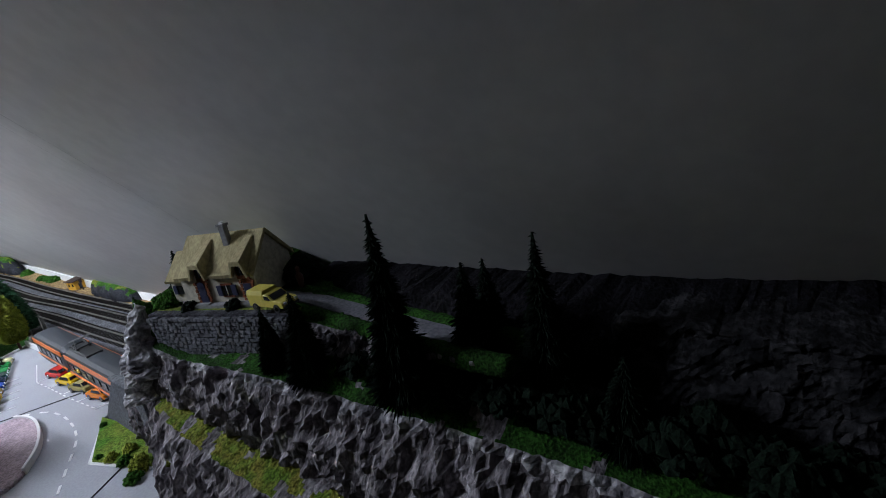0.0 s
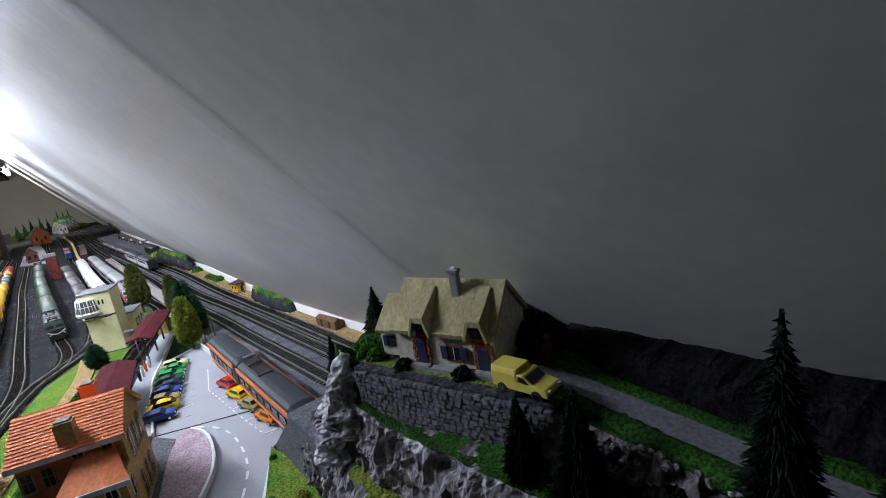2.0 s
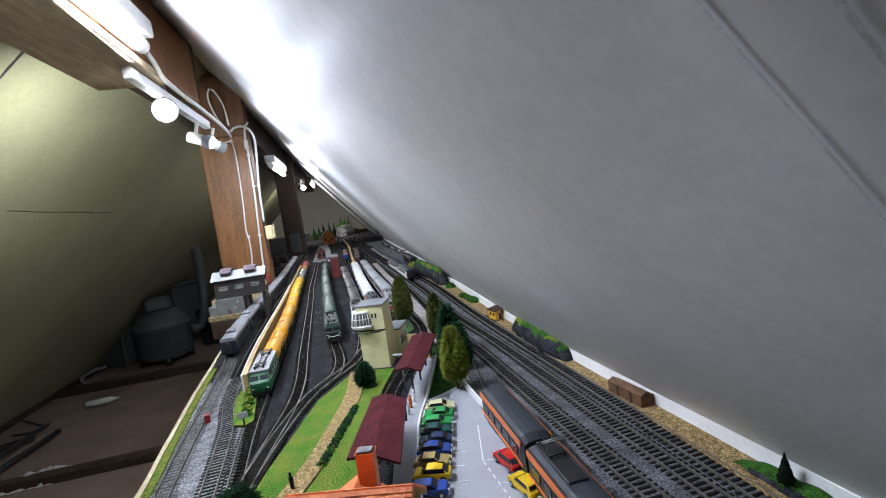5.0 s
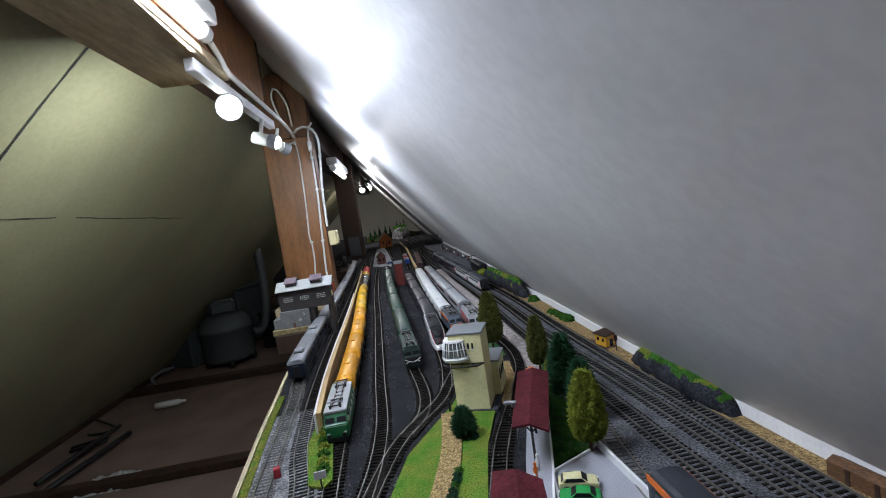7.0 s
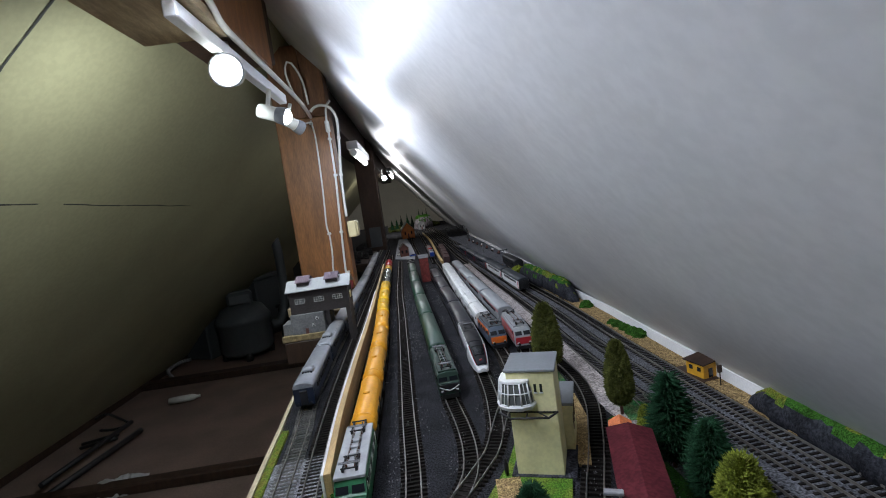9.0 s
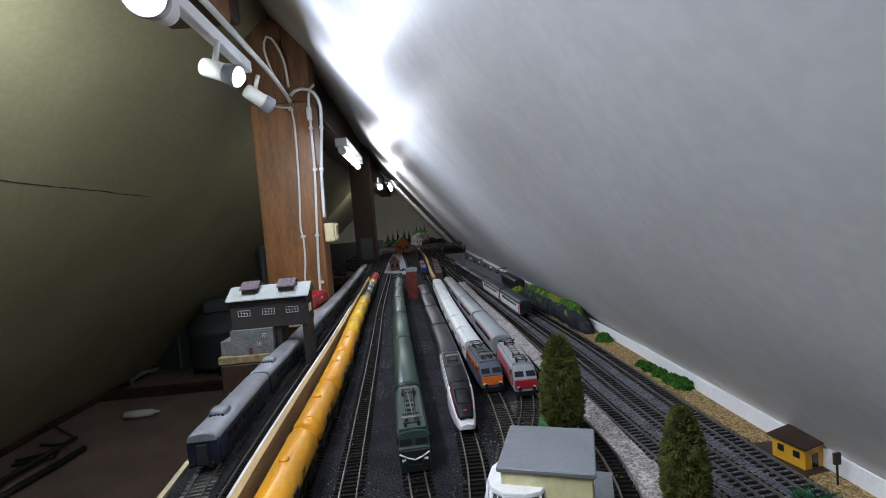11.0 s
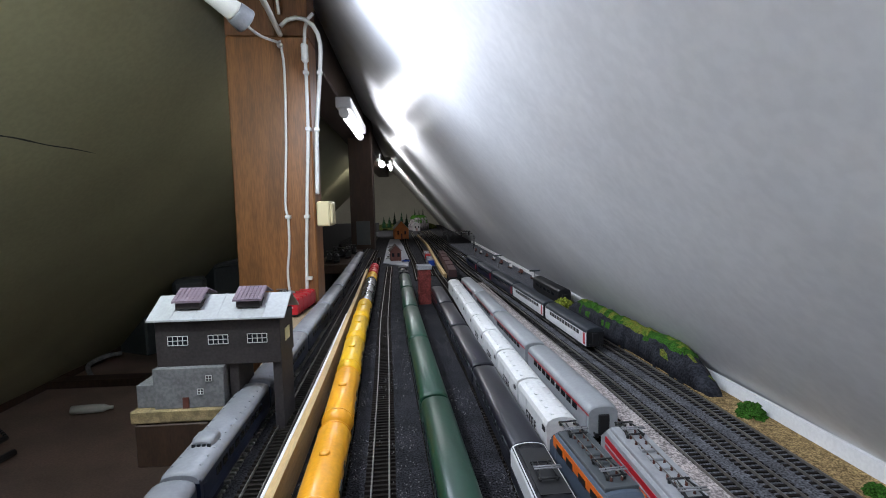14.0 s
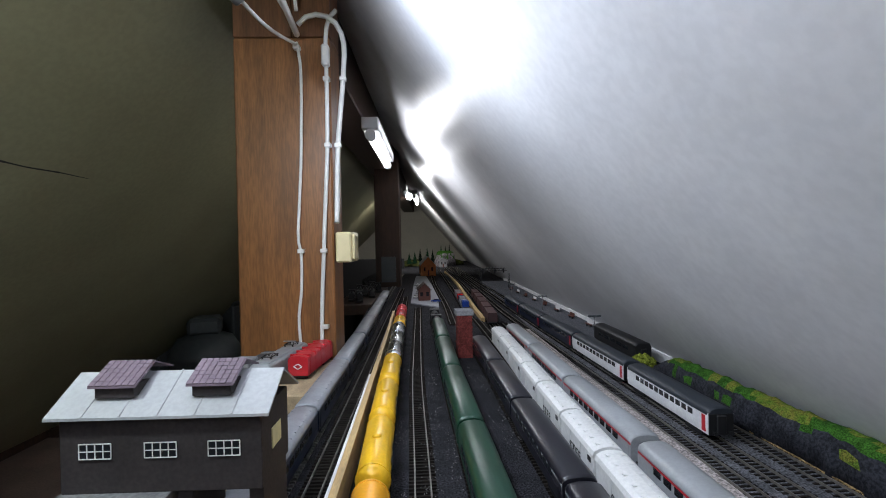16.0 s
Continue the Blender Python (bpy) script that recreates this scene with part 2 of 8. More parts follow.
# ---- building helpers ----
def box(bm, x0, x1, y0, y1, z0, z1, m=None, taper=0.0):
    """A box by its limits; taper draws its top in."""
    vs = [bm.verts.new((x + (taper if x == x0 else -taper) * k, y + (taper if y == y0 else -taper) * k, z)) for k, z in ((0, z0), (1, z1)) for x, y in ((x0, y0), (x1, y0), (x1, y1), (x0, y1))]
    fs = [bm.faces.new([vs[i] for i in q]) for q in ((3, 2, 1, 0), (4, 5, 6, 7), (0, 1, 5, 4), (1, 2, 6, 5), (2, 3, 7, 6), (3, 0, 4, 7))]
    if m:
        bmesh.ops.transform(bm, matrix=m, verts=vs)
    return fs


def rod(bm, a, b, r, r2=None, seg=8, caps=True):
    a, b = Vector(a), Vector(b)
    q = (b - a).to_track_quat("Z", "Y")
    rings = []
    for p, rr in ((a, r), (b, r if r2 is None else r2)):
        rings.append([bm.verts.new(p + q @ Vector((rr * math.cos(t), rr * math.sin(t), 0))) for t in (2 * math.pi * i / seg for i in range(seg))])
    for i in range(seg):
        f = bm.faces.new((rings[0][i], rings[0][(i + 1) % seg], rings[1][(i + 1) % seg], rings[1][i]))
        f.smooth = True
    if caps:
        bm.faces.new(rings[0][::-1])
        bm.faces.new(rings[1])


def loft(bm, rings, closed=True, caps=True, smooth=True):
    """Skin over rings of points, each of the same count."""
    vs = [[bm.verts.new(p) for p in r] for r in rings]
    n = len(rings[0])
    for a, b in zip(vs, vs[1:]):
        for i in range(n if closed else n - 1):
            f = bm.faces.new((a[i], a[(i + 1) % n], b[(i + 1) % n], b[i]))
            f.smooth = smooth
    if caps and closed:
        bm.faces.new(vs[0][::-1])
        bm.faces.new(vs[-1])
    return vs


def lathe(bm, centre, profile, seg=12, axis="z"):
    """Turns a profile of (radius, height) round an axis."""
    c = Vector(centre)
    rings = []
    for r, h in profile:
        ring = []
        for i in range(seg):
            t = 2 * math.pi * i / seg
            v = (r * math.cos(t), r * math.sin(t), h)
            ring.append(c + Vector(v if axis == "z" else (v[0], v[2], v[1]) if axis == "y" else (v[2], v[0], v[1])))
        rings.append(ring)
    loft(bm, rings)


def part(name, bm, material, parent=None, label="", bevel=0.0, m=None, smooth=False):
    """Links a bmesh as one mesh object under a thing or a part."""
    bmesh.ops.recalc_face_normals(bm, faces=bm.faces)
    if bevel:
        bmesh.ops.bevel(bm, geom=list(bm.edges), offset=bevel, segments=1, profile=0.5, affect="EDGES")
    data = bpy.data.meshes.new(name)
    if smooth:
        for f in bm.faces:
            f.smooth = True
    bm.to_mesh(data)
    bm.free()
    data.materials.append(M[material] if isinstance(material, str) else material)
    ob = new(name, data)
    if parent:
        ob.parent = parent
    if m:
        ob.matrix_basis = m
    if label:
        ob["label"] = label
    return ob


def thing(name, label, category, m=None, group="", kind=""):
    ob = new(name)
    ob.empty_display_size = 0.01
    if m:
        ob.matrix_basis = m
    return tagged(ob, label, category, group, kind)


def solid(name, bm, material, label, category, group="", kind="", **k):
    return tagged(part(name, bm, material, **k), label, category, group, kind)


def boxes(*limits, **k):
    bm = bmesh.new()
    for l in limits:
        box(bm, *l, **k)
    return bm


def spline(points, step=0.01):
    """Smooth line through plan points, evenly stepped."""
    pts = [Vector((*p[:2], p[2] if len(p) > 2 else 0)) for p in points]
    ext = [2 * pts[0] - pts[1]] + pts + [2 * pts[-1] - pts[-2]]
    dense = []
    for i in range(1, len(ext) - 2):
        a, b, c, d = ext[i - 1:i + 3]
        for k in range(24):
            t = k / 24
            dense.append(0.5 * ((2 * b) + (c - a) * t + (2 * a - 5 * b + 4 * c - d) * t * t + (3 * b - a - 3 * c + d) * t ** 3))
    dense.append(pts[-1])
    out, run = [dense[0]], 0.0
    for a, b in zip(dense, dense[1:]):
        seg = (b - a).length
        while run + seg >= step:
            a = a + (b - a) * ((step - run) / seg)
            seg = (b - a).length
            out.append(a)
            run = 0.0
        run += seg
    return out


def side(line, i):
    d = (line[min(i + 1, len(line) - 1)] - line[max(i - 1, 0)])
    d.z = 0
    d.normalize()
    return Vector((d.y, -d.x, 0))


def sweep(bm, line, section, closed=True):
    """Carries a section of (side, up) along a line."""
    loft(bm, [[p + side(line, i) * s + Vector((0, 0, u)) for s, u in section] for i, p in enumerate(line)], closed, closed, False)


def sheet(bm, outline, z0, z1):
    """A slab with a free outline in plan."""
    lo, hi = [bm.verts.new((x, y, z0)) for x, y in outline], [bm.verts.new((x, y, z1)) for x, y in outline]
    bm.faces.new(hi)
    bm.faces.new(lo[::-1])
    for i in range(len(outline)):
        j = (i + 1) % len(outline)
        bm.faces.new((lo[i], lo[j], hi[j], hi[i]))


def hump(p, scale, amount):
    return noise.noise(Vector(p) * scale) * amount


# ---- the attic ----
def right_z(x):
    return 0.01 + 1.16 * (0.38 - x)


def left_z(x):
    return -0.65 + 0.97 * (x + 2.05)


bm = bmesh.new()
NX = 60
# lines across the lining, closer where two sheets meet
YS = [-1.3 + 0.08 * j for j in range(21)] + [0.36, 0.40, 0.43, 0.45, 0.46, 0.466, 0.470, 0.474, 0.480, 0.486, 0.490, 0.494, 0.498, 0.502, 0.508, 0.515, 0.53, 0.55, 0.58] + [0.62 + 0.06 * j for j in range(128)]
NY = len(YS) - 1
grid = []
for y in YS:
    row = []
    for i in range(NX + 1):
        x = 0.96 - 1.375 * i / NX
        sag = 0.003 * math.sin(math.pi * i / NX) * math.sin(y * 1.9 + 0.4)
        ripple = hump((x, y * 0.6, 3), 3.2, 0.005) + hump((x, y, 8), 18, 0.0007)
        # the near sheet falls away from the joint, the tape over the joint stands proud
        belly = float(np.interp(y, (0.6, 0.75, 0.87, 1.0, 1.2, 1.5, 1.8, 2.1, 2.6, 4.0), (0.0, 0.006, 0.011, 0.017, 0.021, 0.022, 0.019, 0.018, 0.012, 0.006))) * min(1.0, max(0.0, (x + 0.10) / 0.36)) ** 0.8
        fall = min(0.9, max(0.0, 0.486 - y))
        step = belly - 0.028 * fall - 0.090 * fall * fall
        step += 0.00035 * min(1.0, max(0.0, (y - 0.466) / 0.008)) * min(1.0, max(0.0, (0.504 - y) / 0.008)) * (0.75 + 0.5 * noise.noise(Vector((x * 9, 4, 0))))
        row.append(bm.verts.new(Vector((x, y, right_z(x))) - Vector((0.757, 0, 0.653)) * (sag + ripple + step)))
    grid.append(row)
for a, b in zip(grid, grid[1:]):
    for i in range(NX):
        bm.faces.new((a[i], a[i + 1], b[i + 1], b[i])).smooth = True
SKIN = [[v.co.copy() for v in r] for r in grid]
ceiling = solid("ceiling_slope", bm, "ceiling", "sloping grey-white attic lining with creases and a joint", "ceiling", kind="structure")
sol = ceiling.modifiers.new("thickness", "SOLIDIFY")
sol.thickness, sol.offset = 0.02, 1.0


def joint(pts, width, material, slope, label, lift=0.00018):
    """A flush joint of the lining, uneven along its way."""
    bm = bmesh.new()
    line = spline(pts, 0.008)
    rings = []
    for i, p in enumerate(line):
        s = side(line, i)
        taper = min(1.0, 0.15 + i / 9, 0.15 + (len(line) - 1 - i) / 9)
        w = taper * width * (0.6 + 0.5 * noise.noise(Vector((i * 0.13, 1, 0))) + 0.3 * noise.noise(Vector((i * 0.5, 3, 0))))
        c = p + s * 0.0015 * noise.noise(Vector((i * 0.09, 5, width * 900)))
        rings.append([slope(c + s * w, lift), slope(c - s * w, lift)])
    loft(bm, rings, closed=False, caps=False)
    return solid("joint_trim", bm, material, label, "joint", kind="structure")


def right_slope(p, up):
    """The room side of the lining at a plan point."""
    fi = min(max((0.96 - p.x) / 1.375 * NX, 0), NX - 0.001)
    fj = min(max(float(np.interp(p.y, YS, range(NY + 1))), 0), NY - 0.001)
    i, j = int(fi), int(fj)
    u, v = fi - i, fj - j
    a, b, c, d = SKIN[j][i], SKIN[j][i + 1], SKIN[j + 1][i], SKIN[j + 1][i + 1]
    q = (a * (1 - u) + b * u) * (1 - v) + (c * (1 - u) + d * u) * v
    return q - Vector((0.757, 0, 0.653)) * up


def left_slope(p, up):
    return Vector((p.x, p.y, left_z(p.x) - hump((p.x, p.y, 1), 3, 0.012) - 0.0284 - up * 1.4))


joint(((0.39, 0.496), (0.24, 0.497), (0.16, 0.494), (0.09, 0.496), (0.0, 0.498), (-0.2, 0.499)), 0.0010, "crack", right_slope, "uneven filled joint between two lining sheets", 0.0005)
joint(((0.34, 0.472), (0.2, 0.470), (0.10, 0.472), (-0.05, 0.474)), 0.0014, "crack", right_slope, "faint second line beside the joint", 0.0005)
joint(((0.10, 1.312), (0.12, 1.318), (0.166, 1.324), (0.21, 1.326), (0.26, 1.328)), 0.0009, "crack", right_slope, "thin crack in the lining")
joint(((0.22, 2.225), (0.27, 2.24), (0.32, 2.243), (0.37, 2.24)), 0.0008, "crack", right_slope, "thin crack above the mossy rock")
joint(((-1.5, 1.62), (-0.8, 1.62), (-0.5, 1.63)), 0.0040, "crack_dark", left_slope, "dark butt joint between olive lining sheets", 0.001)
joint(((-0.91, 1.66), (-0.912, 2.2), (-0.912, 2.68)), 0.0022, "crack_dark", left_slope, "thin dark joint in the olive lining", 0.001)

bm2 = bmesh.new()
grid = [[bm2.verts.new((x, y, left_z(x) - hump((x, y, 1), 3, 0.012))) for x in (-2.2 + 1.79 * i / 24 for i in range(25))] for y in (-1.3 + 9.6 * j / 40 for j in range(41))]
for a, b in zip(grid, grid[1:]):
    for i in range(24):
        bm2.faces.new((a[i], a[i + 1], b[i + 1], b[i])).smooth = True
wall = solid("ceiling_slope_left", bm2, "olive", "sloping olive-grey attic lining with a thin panel joint", "ceiling", kind="structure")
sol = wall.modifiers.new("thickness", "SOLIDIFY")
sol.thickness, sol.offset = 0.02, -1.0

solid("floor", boxes((-2.3, 1.0, -1.3, 8.3, -0.69, -0.65)), "floor", "brown sheet flooring of the attic", "floor", kind="structure")
bm = bmesh.new()
for a, b, c, d in ((-2.0, -0.3, 2.56, 2.62), (-2.0, -0.3, 3.86, 3.95), (-2.0, -0.3, 5.2, 5.28)):
    box(bm, a, b, c, d, -0.65, -0.61)
solid("floor_batten_trim", bm, "dark_wood", "dark timber battens across the floor", "batten", kind="structure", bevel=0.004)
bm = boxes((-2.1, -1.98, -1.3, 8.3, -0.65, -0.57))
solid("baseboard", bm, "dark_wood", "dark timber at the foot of the slope", "baseboard", kind="structure", bevel=0.004)
solid("wall_far", boxes((-2.3, 1.0, 8.25, 8.35, -0.69, 1.1)), "cream_wall", "cream painted gable wall", "wall", kind="structure")
solid("wall_near", boxes((-2.3, 1.0, -1.35, -1.25, -0.69, 1.1)), "olive", "plain gable wall", "wall", kind="structure")

# added black sheet where only an unlit void lies below the far gable
solid("partition_far", boxes((-1.6, -0.40, 6.5, 6.55, -0.65, 0.10)), "black", "black sheet standing in for the unlit void below the far gable", "wall", kind="structure")

# ridge timber, posts and lamp board
bm = boxes((-0.49, -0.345, -1.25, 2.02, 0.70, 0.86), (-0.49, -0.345, 2.56, 8.25, 0.70, 0.86))
solid("ridge_beam_trim", bm, "dark_wood", "dark stained ridge timber under the roof", "beam", kind="structure", bevel=0.004)


def post(name, x0, x1, y0, y1, z1, material, label):
    t = thing(name, label, "post")
    bm = boxes((x0, x1, y0, y1, -0.65, z1))
    part("shaft", bm, material, t, bevel=0.003)
    return t


near_post = post("roof_post", -0.483, -0.300, 2.455, 2.545, 0.652, "wood", "broad stained plywood roof post with cables clipped on")
for x0, x1 in ((-0.483, -0.3735), (-0.3715, -0.300)):
    part("head", boxes((x0, x1, 2.4565, 2.5435, 0.6535, 0.90)), "head_wood", near_post, "darker stained timber head", bevel=0.0015)
far = post("roof_post", -0.445, -0.30, 4.35, 4.50, 0.88, "dark_wood", "dark brown roof post in the far half of the attic")
part("panel", boxes((-0.41, -0.325, 4.34, 4.352, 0.03, 0.18)), "machine_grey", far, "grey door-like panel")
bm = boxes((-0.47, -0.325, 0.1, 1.63, 0.635, 0.655))
solid("lamp_board", bm, "raw_wood", "bare chipboard strip fixed under the ridge", "board", bevel=0.002)
bm = boxes((-0.345, -0.325, 0.1, 1.9, 0.655, 0.82))
solid("purlin", bm, "wood", "brown stained timber along the ridge", "beam", bevel=0.003)


def strip_lamp(y0, y1, x, z, label):
    t = thing("strip_lamp", label, "lamp")
    part("housing", boxes((x - 0.025, x + 0.025, y0 - 0.03, y1 + 0.03, z + 0.015, z + 0.05)), "white", t, bevel=0.003)
    bm = bmesh.new()
    rod(bm, (x, y0, z), (x, y1, z), 0.013, seg=12)
    tube = part("tube", bm, M["tube_glow"], t, "glowing fluorescent tube")
    for y in (y0 - 0.012, y1 + 0.012):
        bm = bmesh.new()
        rod(bm, (x, y - 0.012, z), (x, y + 0.012, z), 0.016, seg=12)
        part("cap", bm, "white", t)
    return t


M["tube_glow"] = glow("tube_glow", (0.95, 0.98, 1.0), 6.0)
M["bulb_glow"] = glow("bulb_glow", (0.95, 1.0, 0.98), 14.0)
strip_lamp(0.84, 1.46, -0.318, 0.675, "white strip lamp with glowing tube under the ridge")
strip_lamp(2.95, 3.45, -0.285, 0.575, "white strip lamp glowing beyond the wooden post")
strip_lamp(5.6, 6.4, -0.25, 0.66, "white strip lamp at the far end of the attic")


def spot(eye, aim, r, label, lit=True, proud=1.0):
    t = thing("spot_lamp", label, "lamp", look(eye, aim))
    k = r / 0.024
    bm = bmesh.new()
    lathe(bm, (0, 0, 0), ((r * 0.30, 0.085 * k), (r * 0.76, 0.082 * k), (r * 0.82, 0.076 * k), (r * 0.82, 0.034 * k), (r * 0.88, 0.030 * k)), 20)
    part("shade", bm, "cable", t, smooth=True)
    bm = bmesh.new()
    lathe(bm, (0, 0, 0), ((r * 0.86, 0.031 * k), (r * 0.94, 0.026 * k), (r * 1.04, 0.003 * k), (r * 0.98, 0.001 * k), (r * 0.90, 0.012 * k)), 20)
    part("collar", bm, "roof_lead", t, "grey collar round the bulb", smooth=True)
    bm = bmesh.new()
    lathe(bm, (0, 0, 0), ((0.001, -0.010 * proud * k), (r * 0.5, -0.008 * proud * k), (r * 0.84, -0.001 * proud * k), (r * 0.88, 0.008 * k), (r * 0.7, 0.014 * k), (0.002, 0.016 * k)), 20)
    part("bulb", bm, M["bulb_glow"] if lit else "machine_grey", t, "glowing reflector bulb" if lit else "dark reflector bulb", smooth=True)
    bm = bmesh.new()
    rod(bm, (0, r * 0.75, 0.060 * k), (0, r * 0.75 + 0.034, 0.066 * k), 0.005)
    part("arm", bm, "cable", t)
    return t


spot((-0.338, 1.620, 0.577), (-0.10, 0.45, 0.32), 0.028, "white spot lamp with a glaring reflector bulb")
spot((-0.288, 1.798, 0.523), (0.20, 1.74, 0.33), 0.0185, "white spot lamp turned to the roof lining")
spot((-0.325, 2.110, 0.553), (-0.14, 2.32, 0.42), 0.0190, "white spot lamp turned away to the roof lining", proud=-0.6)
spot((-0.235, 4.32, 0.53), (0.1, 3.6, 0.2), 0.022, "small spot lamp far along the ridge")
solid("lamp_rail", boxes((-0.356, -0.336, 1.46, 2.03, 0.606, 0.630)), "white", "white mounting rail that carries the spot lamps", "rail", bevel=0.002)


def cable(name, pts, r, label):
    """A cable on the post or beam, with clips."""
    bm = bmesh.new()
    line = spline(pts, 0.02)
    rings = []
    for i, p in enumerate(line):
        d = (line[min(i + 1, len(line) - 1)] - line[max(i - 1, 0)]).normalized()
        a = d.orthogonal().normalized()
        if i:
            a = (prev - d * prev.dot(d)).normalized()
        prev = a
        b = d.cross(a)
        rings.append([p + (a * math.cos(t) + b * math.sin(t)) * r for t in (2 * math.pi * k / 6 for k in range(6))])
    loft(bm, rings)
    return solid(name, bm, "cable", label, "cable")


YF = 2.449
cable("cable", ((-0.361, YF, 0.640), (-0.354, YF, 0.58), (-0.357, YF, 0.43), (-0.362, YF, 0.34), (-0.366, YF, 0.27), (-0.361, YF, 0.24), (-0.362, YF, 0.17), (-0.368, YF, 0.11), (-0.362, YF, 0.0), (-0.365, YF, -0.2)), 0.0032, "thin white cable running down the post")
cable("cable", ((-0.285, YF, 0.700), (-0.299, YF, 0.685), (-0.306, YF, 0.65), (-0.306, YF, 0.57), (-0.307, YF, 0.445), (-0.314, YF, 0.32), (-0.318, YF, 0.245), (-0.325, YF, 0.09), (-0.326, YF, -0.2)), 0.0042, "white sheathed cable clipped to the post")
cable("cable", ((-0.355, YF - 0.01, 0.668), (-0.330, YF - 0.015, 0.684), (-0.292, YF - 0.012, 0.677), (-0.272, YF - 0.005, 0.64), (-0.275, YF, 0.57), (-0.287, YF, 0.444), (-0.291, YF, 0.34), (-0.289, 2.43, 0.279)), 0.0048, "white cable looping over to the junction box")
cable("cable", ((-0.361, YF - 0.01, 0.667), (-0.393, 2.42, 0.723), (-0.408, 2.40, 0.79), (-0.400, 2.40, 0.826), (-0.386, 2.40, 0.826), (-0.362, 2.42, 0.77), (-0.356, YF - 0.01, 0.675)), 0.0035, "loose loop of white cable under the ridge")
cable("cable", ((-0.357, YF - 0.01, 0.65), (-0.335, 2.2, 0.645), (-0.325, 1.9, 0.64), (-0.322, 1.62, 0.64), (-0.318, 1.55, 0.655), (-0.318, 1.49, 0.675)), 0.006, "white conduit running along the beam")
cable("cable", ((-0.385, 2.15, 0.610), (-0.37, 2.3, 0.605), (-0.361, YF, 0.635)), 0.003, "thin lamp flex at the post")
for x, zs in ((-0.361, (0.63, 0.245)), (-0.306, (0.57, 0.445)), (-0.318, (0.245, 0.10)), (-0.275, (0.57,)), (-0.287, (0.444,))):
    for z in zs:
        solid("cable_clip", boxes((x - 0.006, x + 0.006, YF - 0.006, YF + 0.007, z - 0.004, z + 0.004)), "cable", "small white cable clip nailed to the post", "clip", "clips on the post", bevel=0.001)
solid("inline_switch", boxes((-0.313, -0.299, YF - 0.014, YF + 0.004, 0.592, 0.632)), "cable", "white inline switch on the cable", "switch", bevel=0.003)
jb = thing("junction_box", "cream plastic junction box on the post", "junction box")
part("body", boxes((-0.2885, -0.260, 2.411, 2.50, 0.223, 0.279)), "cream_box", jb, bevel=0.003)
part("lid", boxes((-0.2595, -0.254, 2.416, 2.46, 0.228, 0.274)), "cream_box", jb, bevel=0.002)

# ---- the layout board ----
bm = bmesh.new()
BOARD = [(0.40, -0.9), (0.40, 8.2), (-0.62, 8.2), (-0.62, 5.0), (-0.50, 4.4), (-0.38, 3.6), (-0.34, 2.9), (-0.335, 2.2), (-0.318, 1.9), (-0.302, 1.58), (-0.291, 1.44), (-0.279, 1.28), (-0.259, 1.08), (-0.245, 0.92), (-0.240, 0.5), (-0.238, -0.9)]
sheet(bm, BOARD[::-1], -0.03, 0.0)
solid("layout_board", bm, "yard", "dark ballasted baseboard of a model railway", "baseboard", kind="structure")
bm = bmesh.new()
sweep(bm, spline([p for p in BOARD[7:]][::-1], 0.03), ((0.0, -0.035), (-0.006, -0.035), (-0.006, 0.004), (0.0, 0.004)))
solid("board_edge_trim", bm, "edge_wood", "pale wooden edge of the layout board", "trim", kind="structure")
for x, y in ((-0.2, 0.2), (0.3, 0.2), (-0.22, 1.6), (0.3, 1.7), (-0.25, 3.2), (0.3, 3.4), (-0.3, 6), (0.3, 6)):
    solid("trestle_leg", boxes((x - 0.03, x + 0.03, y - 0.03, y + 0.03, -0.65, -0.03)), "raw_wood", "bare timber leg under the layout board", "leg", "legs of the layout board", bevel=0.003)


def ground(name, outline, material, label, z=0.003, category="ground"):
    bm = bmesh.new()
    sheet(bm, outline, -0.002, z)
    return solid(name, bm, material, label, category, kind="structure")


def ribbon(name, pts, w0, w1, z, material, label):
    bm = bmesh.new()
    line = spline(pts, 0.012)
    sweep(bm, line, ((-w0, -0.001), (-w0, z), (w1, z), (w1, -0.001)))
    return solid(name, bm, material, label, "ground", kind="structure")


ribbon("ground_left", ((-0.19, 0.3), (-0.19, 0.9), (-0.213, 1.15), (-0.235, 1.35)), 0.045, 0.045, 0.0025, "grey_ballast", "light grey ballast between the outer sidings")
ribbon("ground_left_moss", ((-0.234, 0.4), (-0.238, 0.9), (-0.2525, 1.08), (-0.272, 1.28), (-0.284, 1.44)), 0.005, 0.005, 0.0042, "moss", "mossy green fringe along the board edge")
ground("ground_main", [(0.345, 0.3), (0.345, 1.9), (0.33, 2.6), (0.30, 4.2), (0.19, 4.2), (0.165, 2.5), (0.18, 1.75), (0.195, 1.35), (0.155, 1.1), (0.152, 0.3)], "main_ballast", "grey ballast bed of the main lines", 0.0022)
ribbon("path_gravel", ((0.183, 1.42), (0.182, 1.6), (0.178, 1.8), (0.172, 2.1), (0.16, 2.5), (0.15, 2.9)), 0.013, 0.013, 0.0034, "pale_path", "pale pinkish gravel strip between the tracks")
ground("path_gravel_head", [(0.168, 1.28), (0.195, 1.29), (0.198, 1.42), (0.17, 1.45), (0.158, 1.36)], "pale_path", "pale gravel at the end of the loop", 0.0038)
ground("verge", [(0.331, 0.45), (0.362, 0.45), (0.360, 0.72), (0.352, 0.87), (0.344, 1.0), (0.338, 1.2), (0.337, 1.5), (0.342, 1.75), (0.340, 1.95), (0.302, 1.95), (0.304, 1.6), (0.314, 1.25), (0.323, 1.0)], "straw", "straw-coloured ground along the wall", 0.0045)
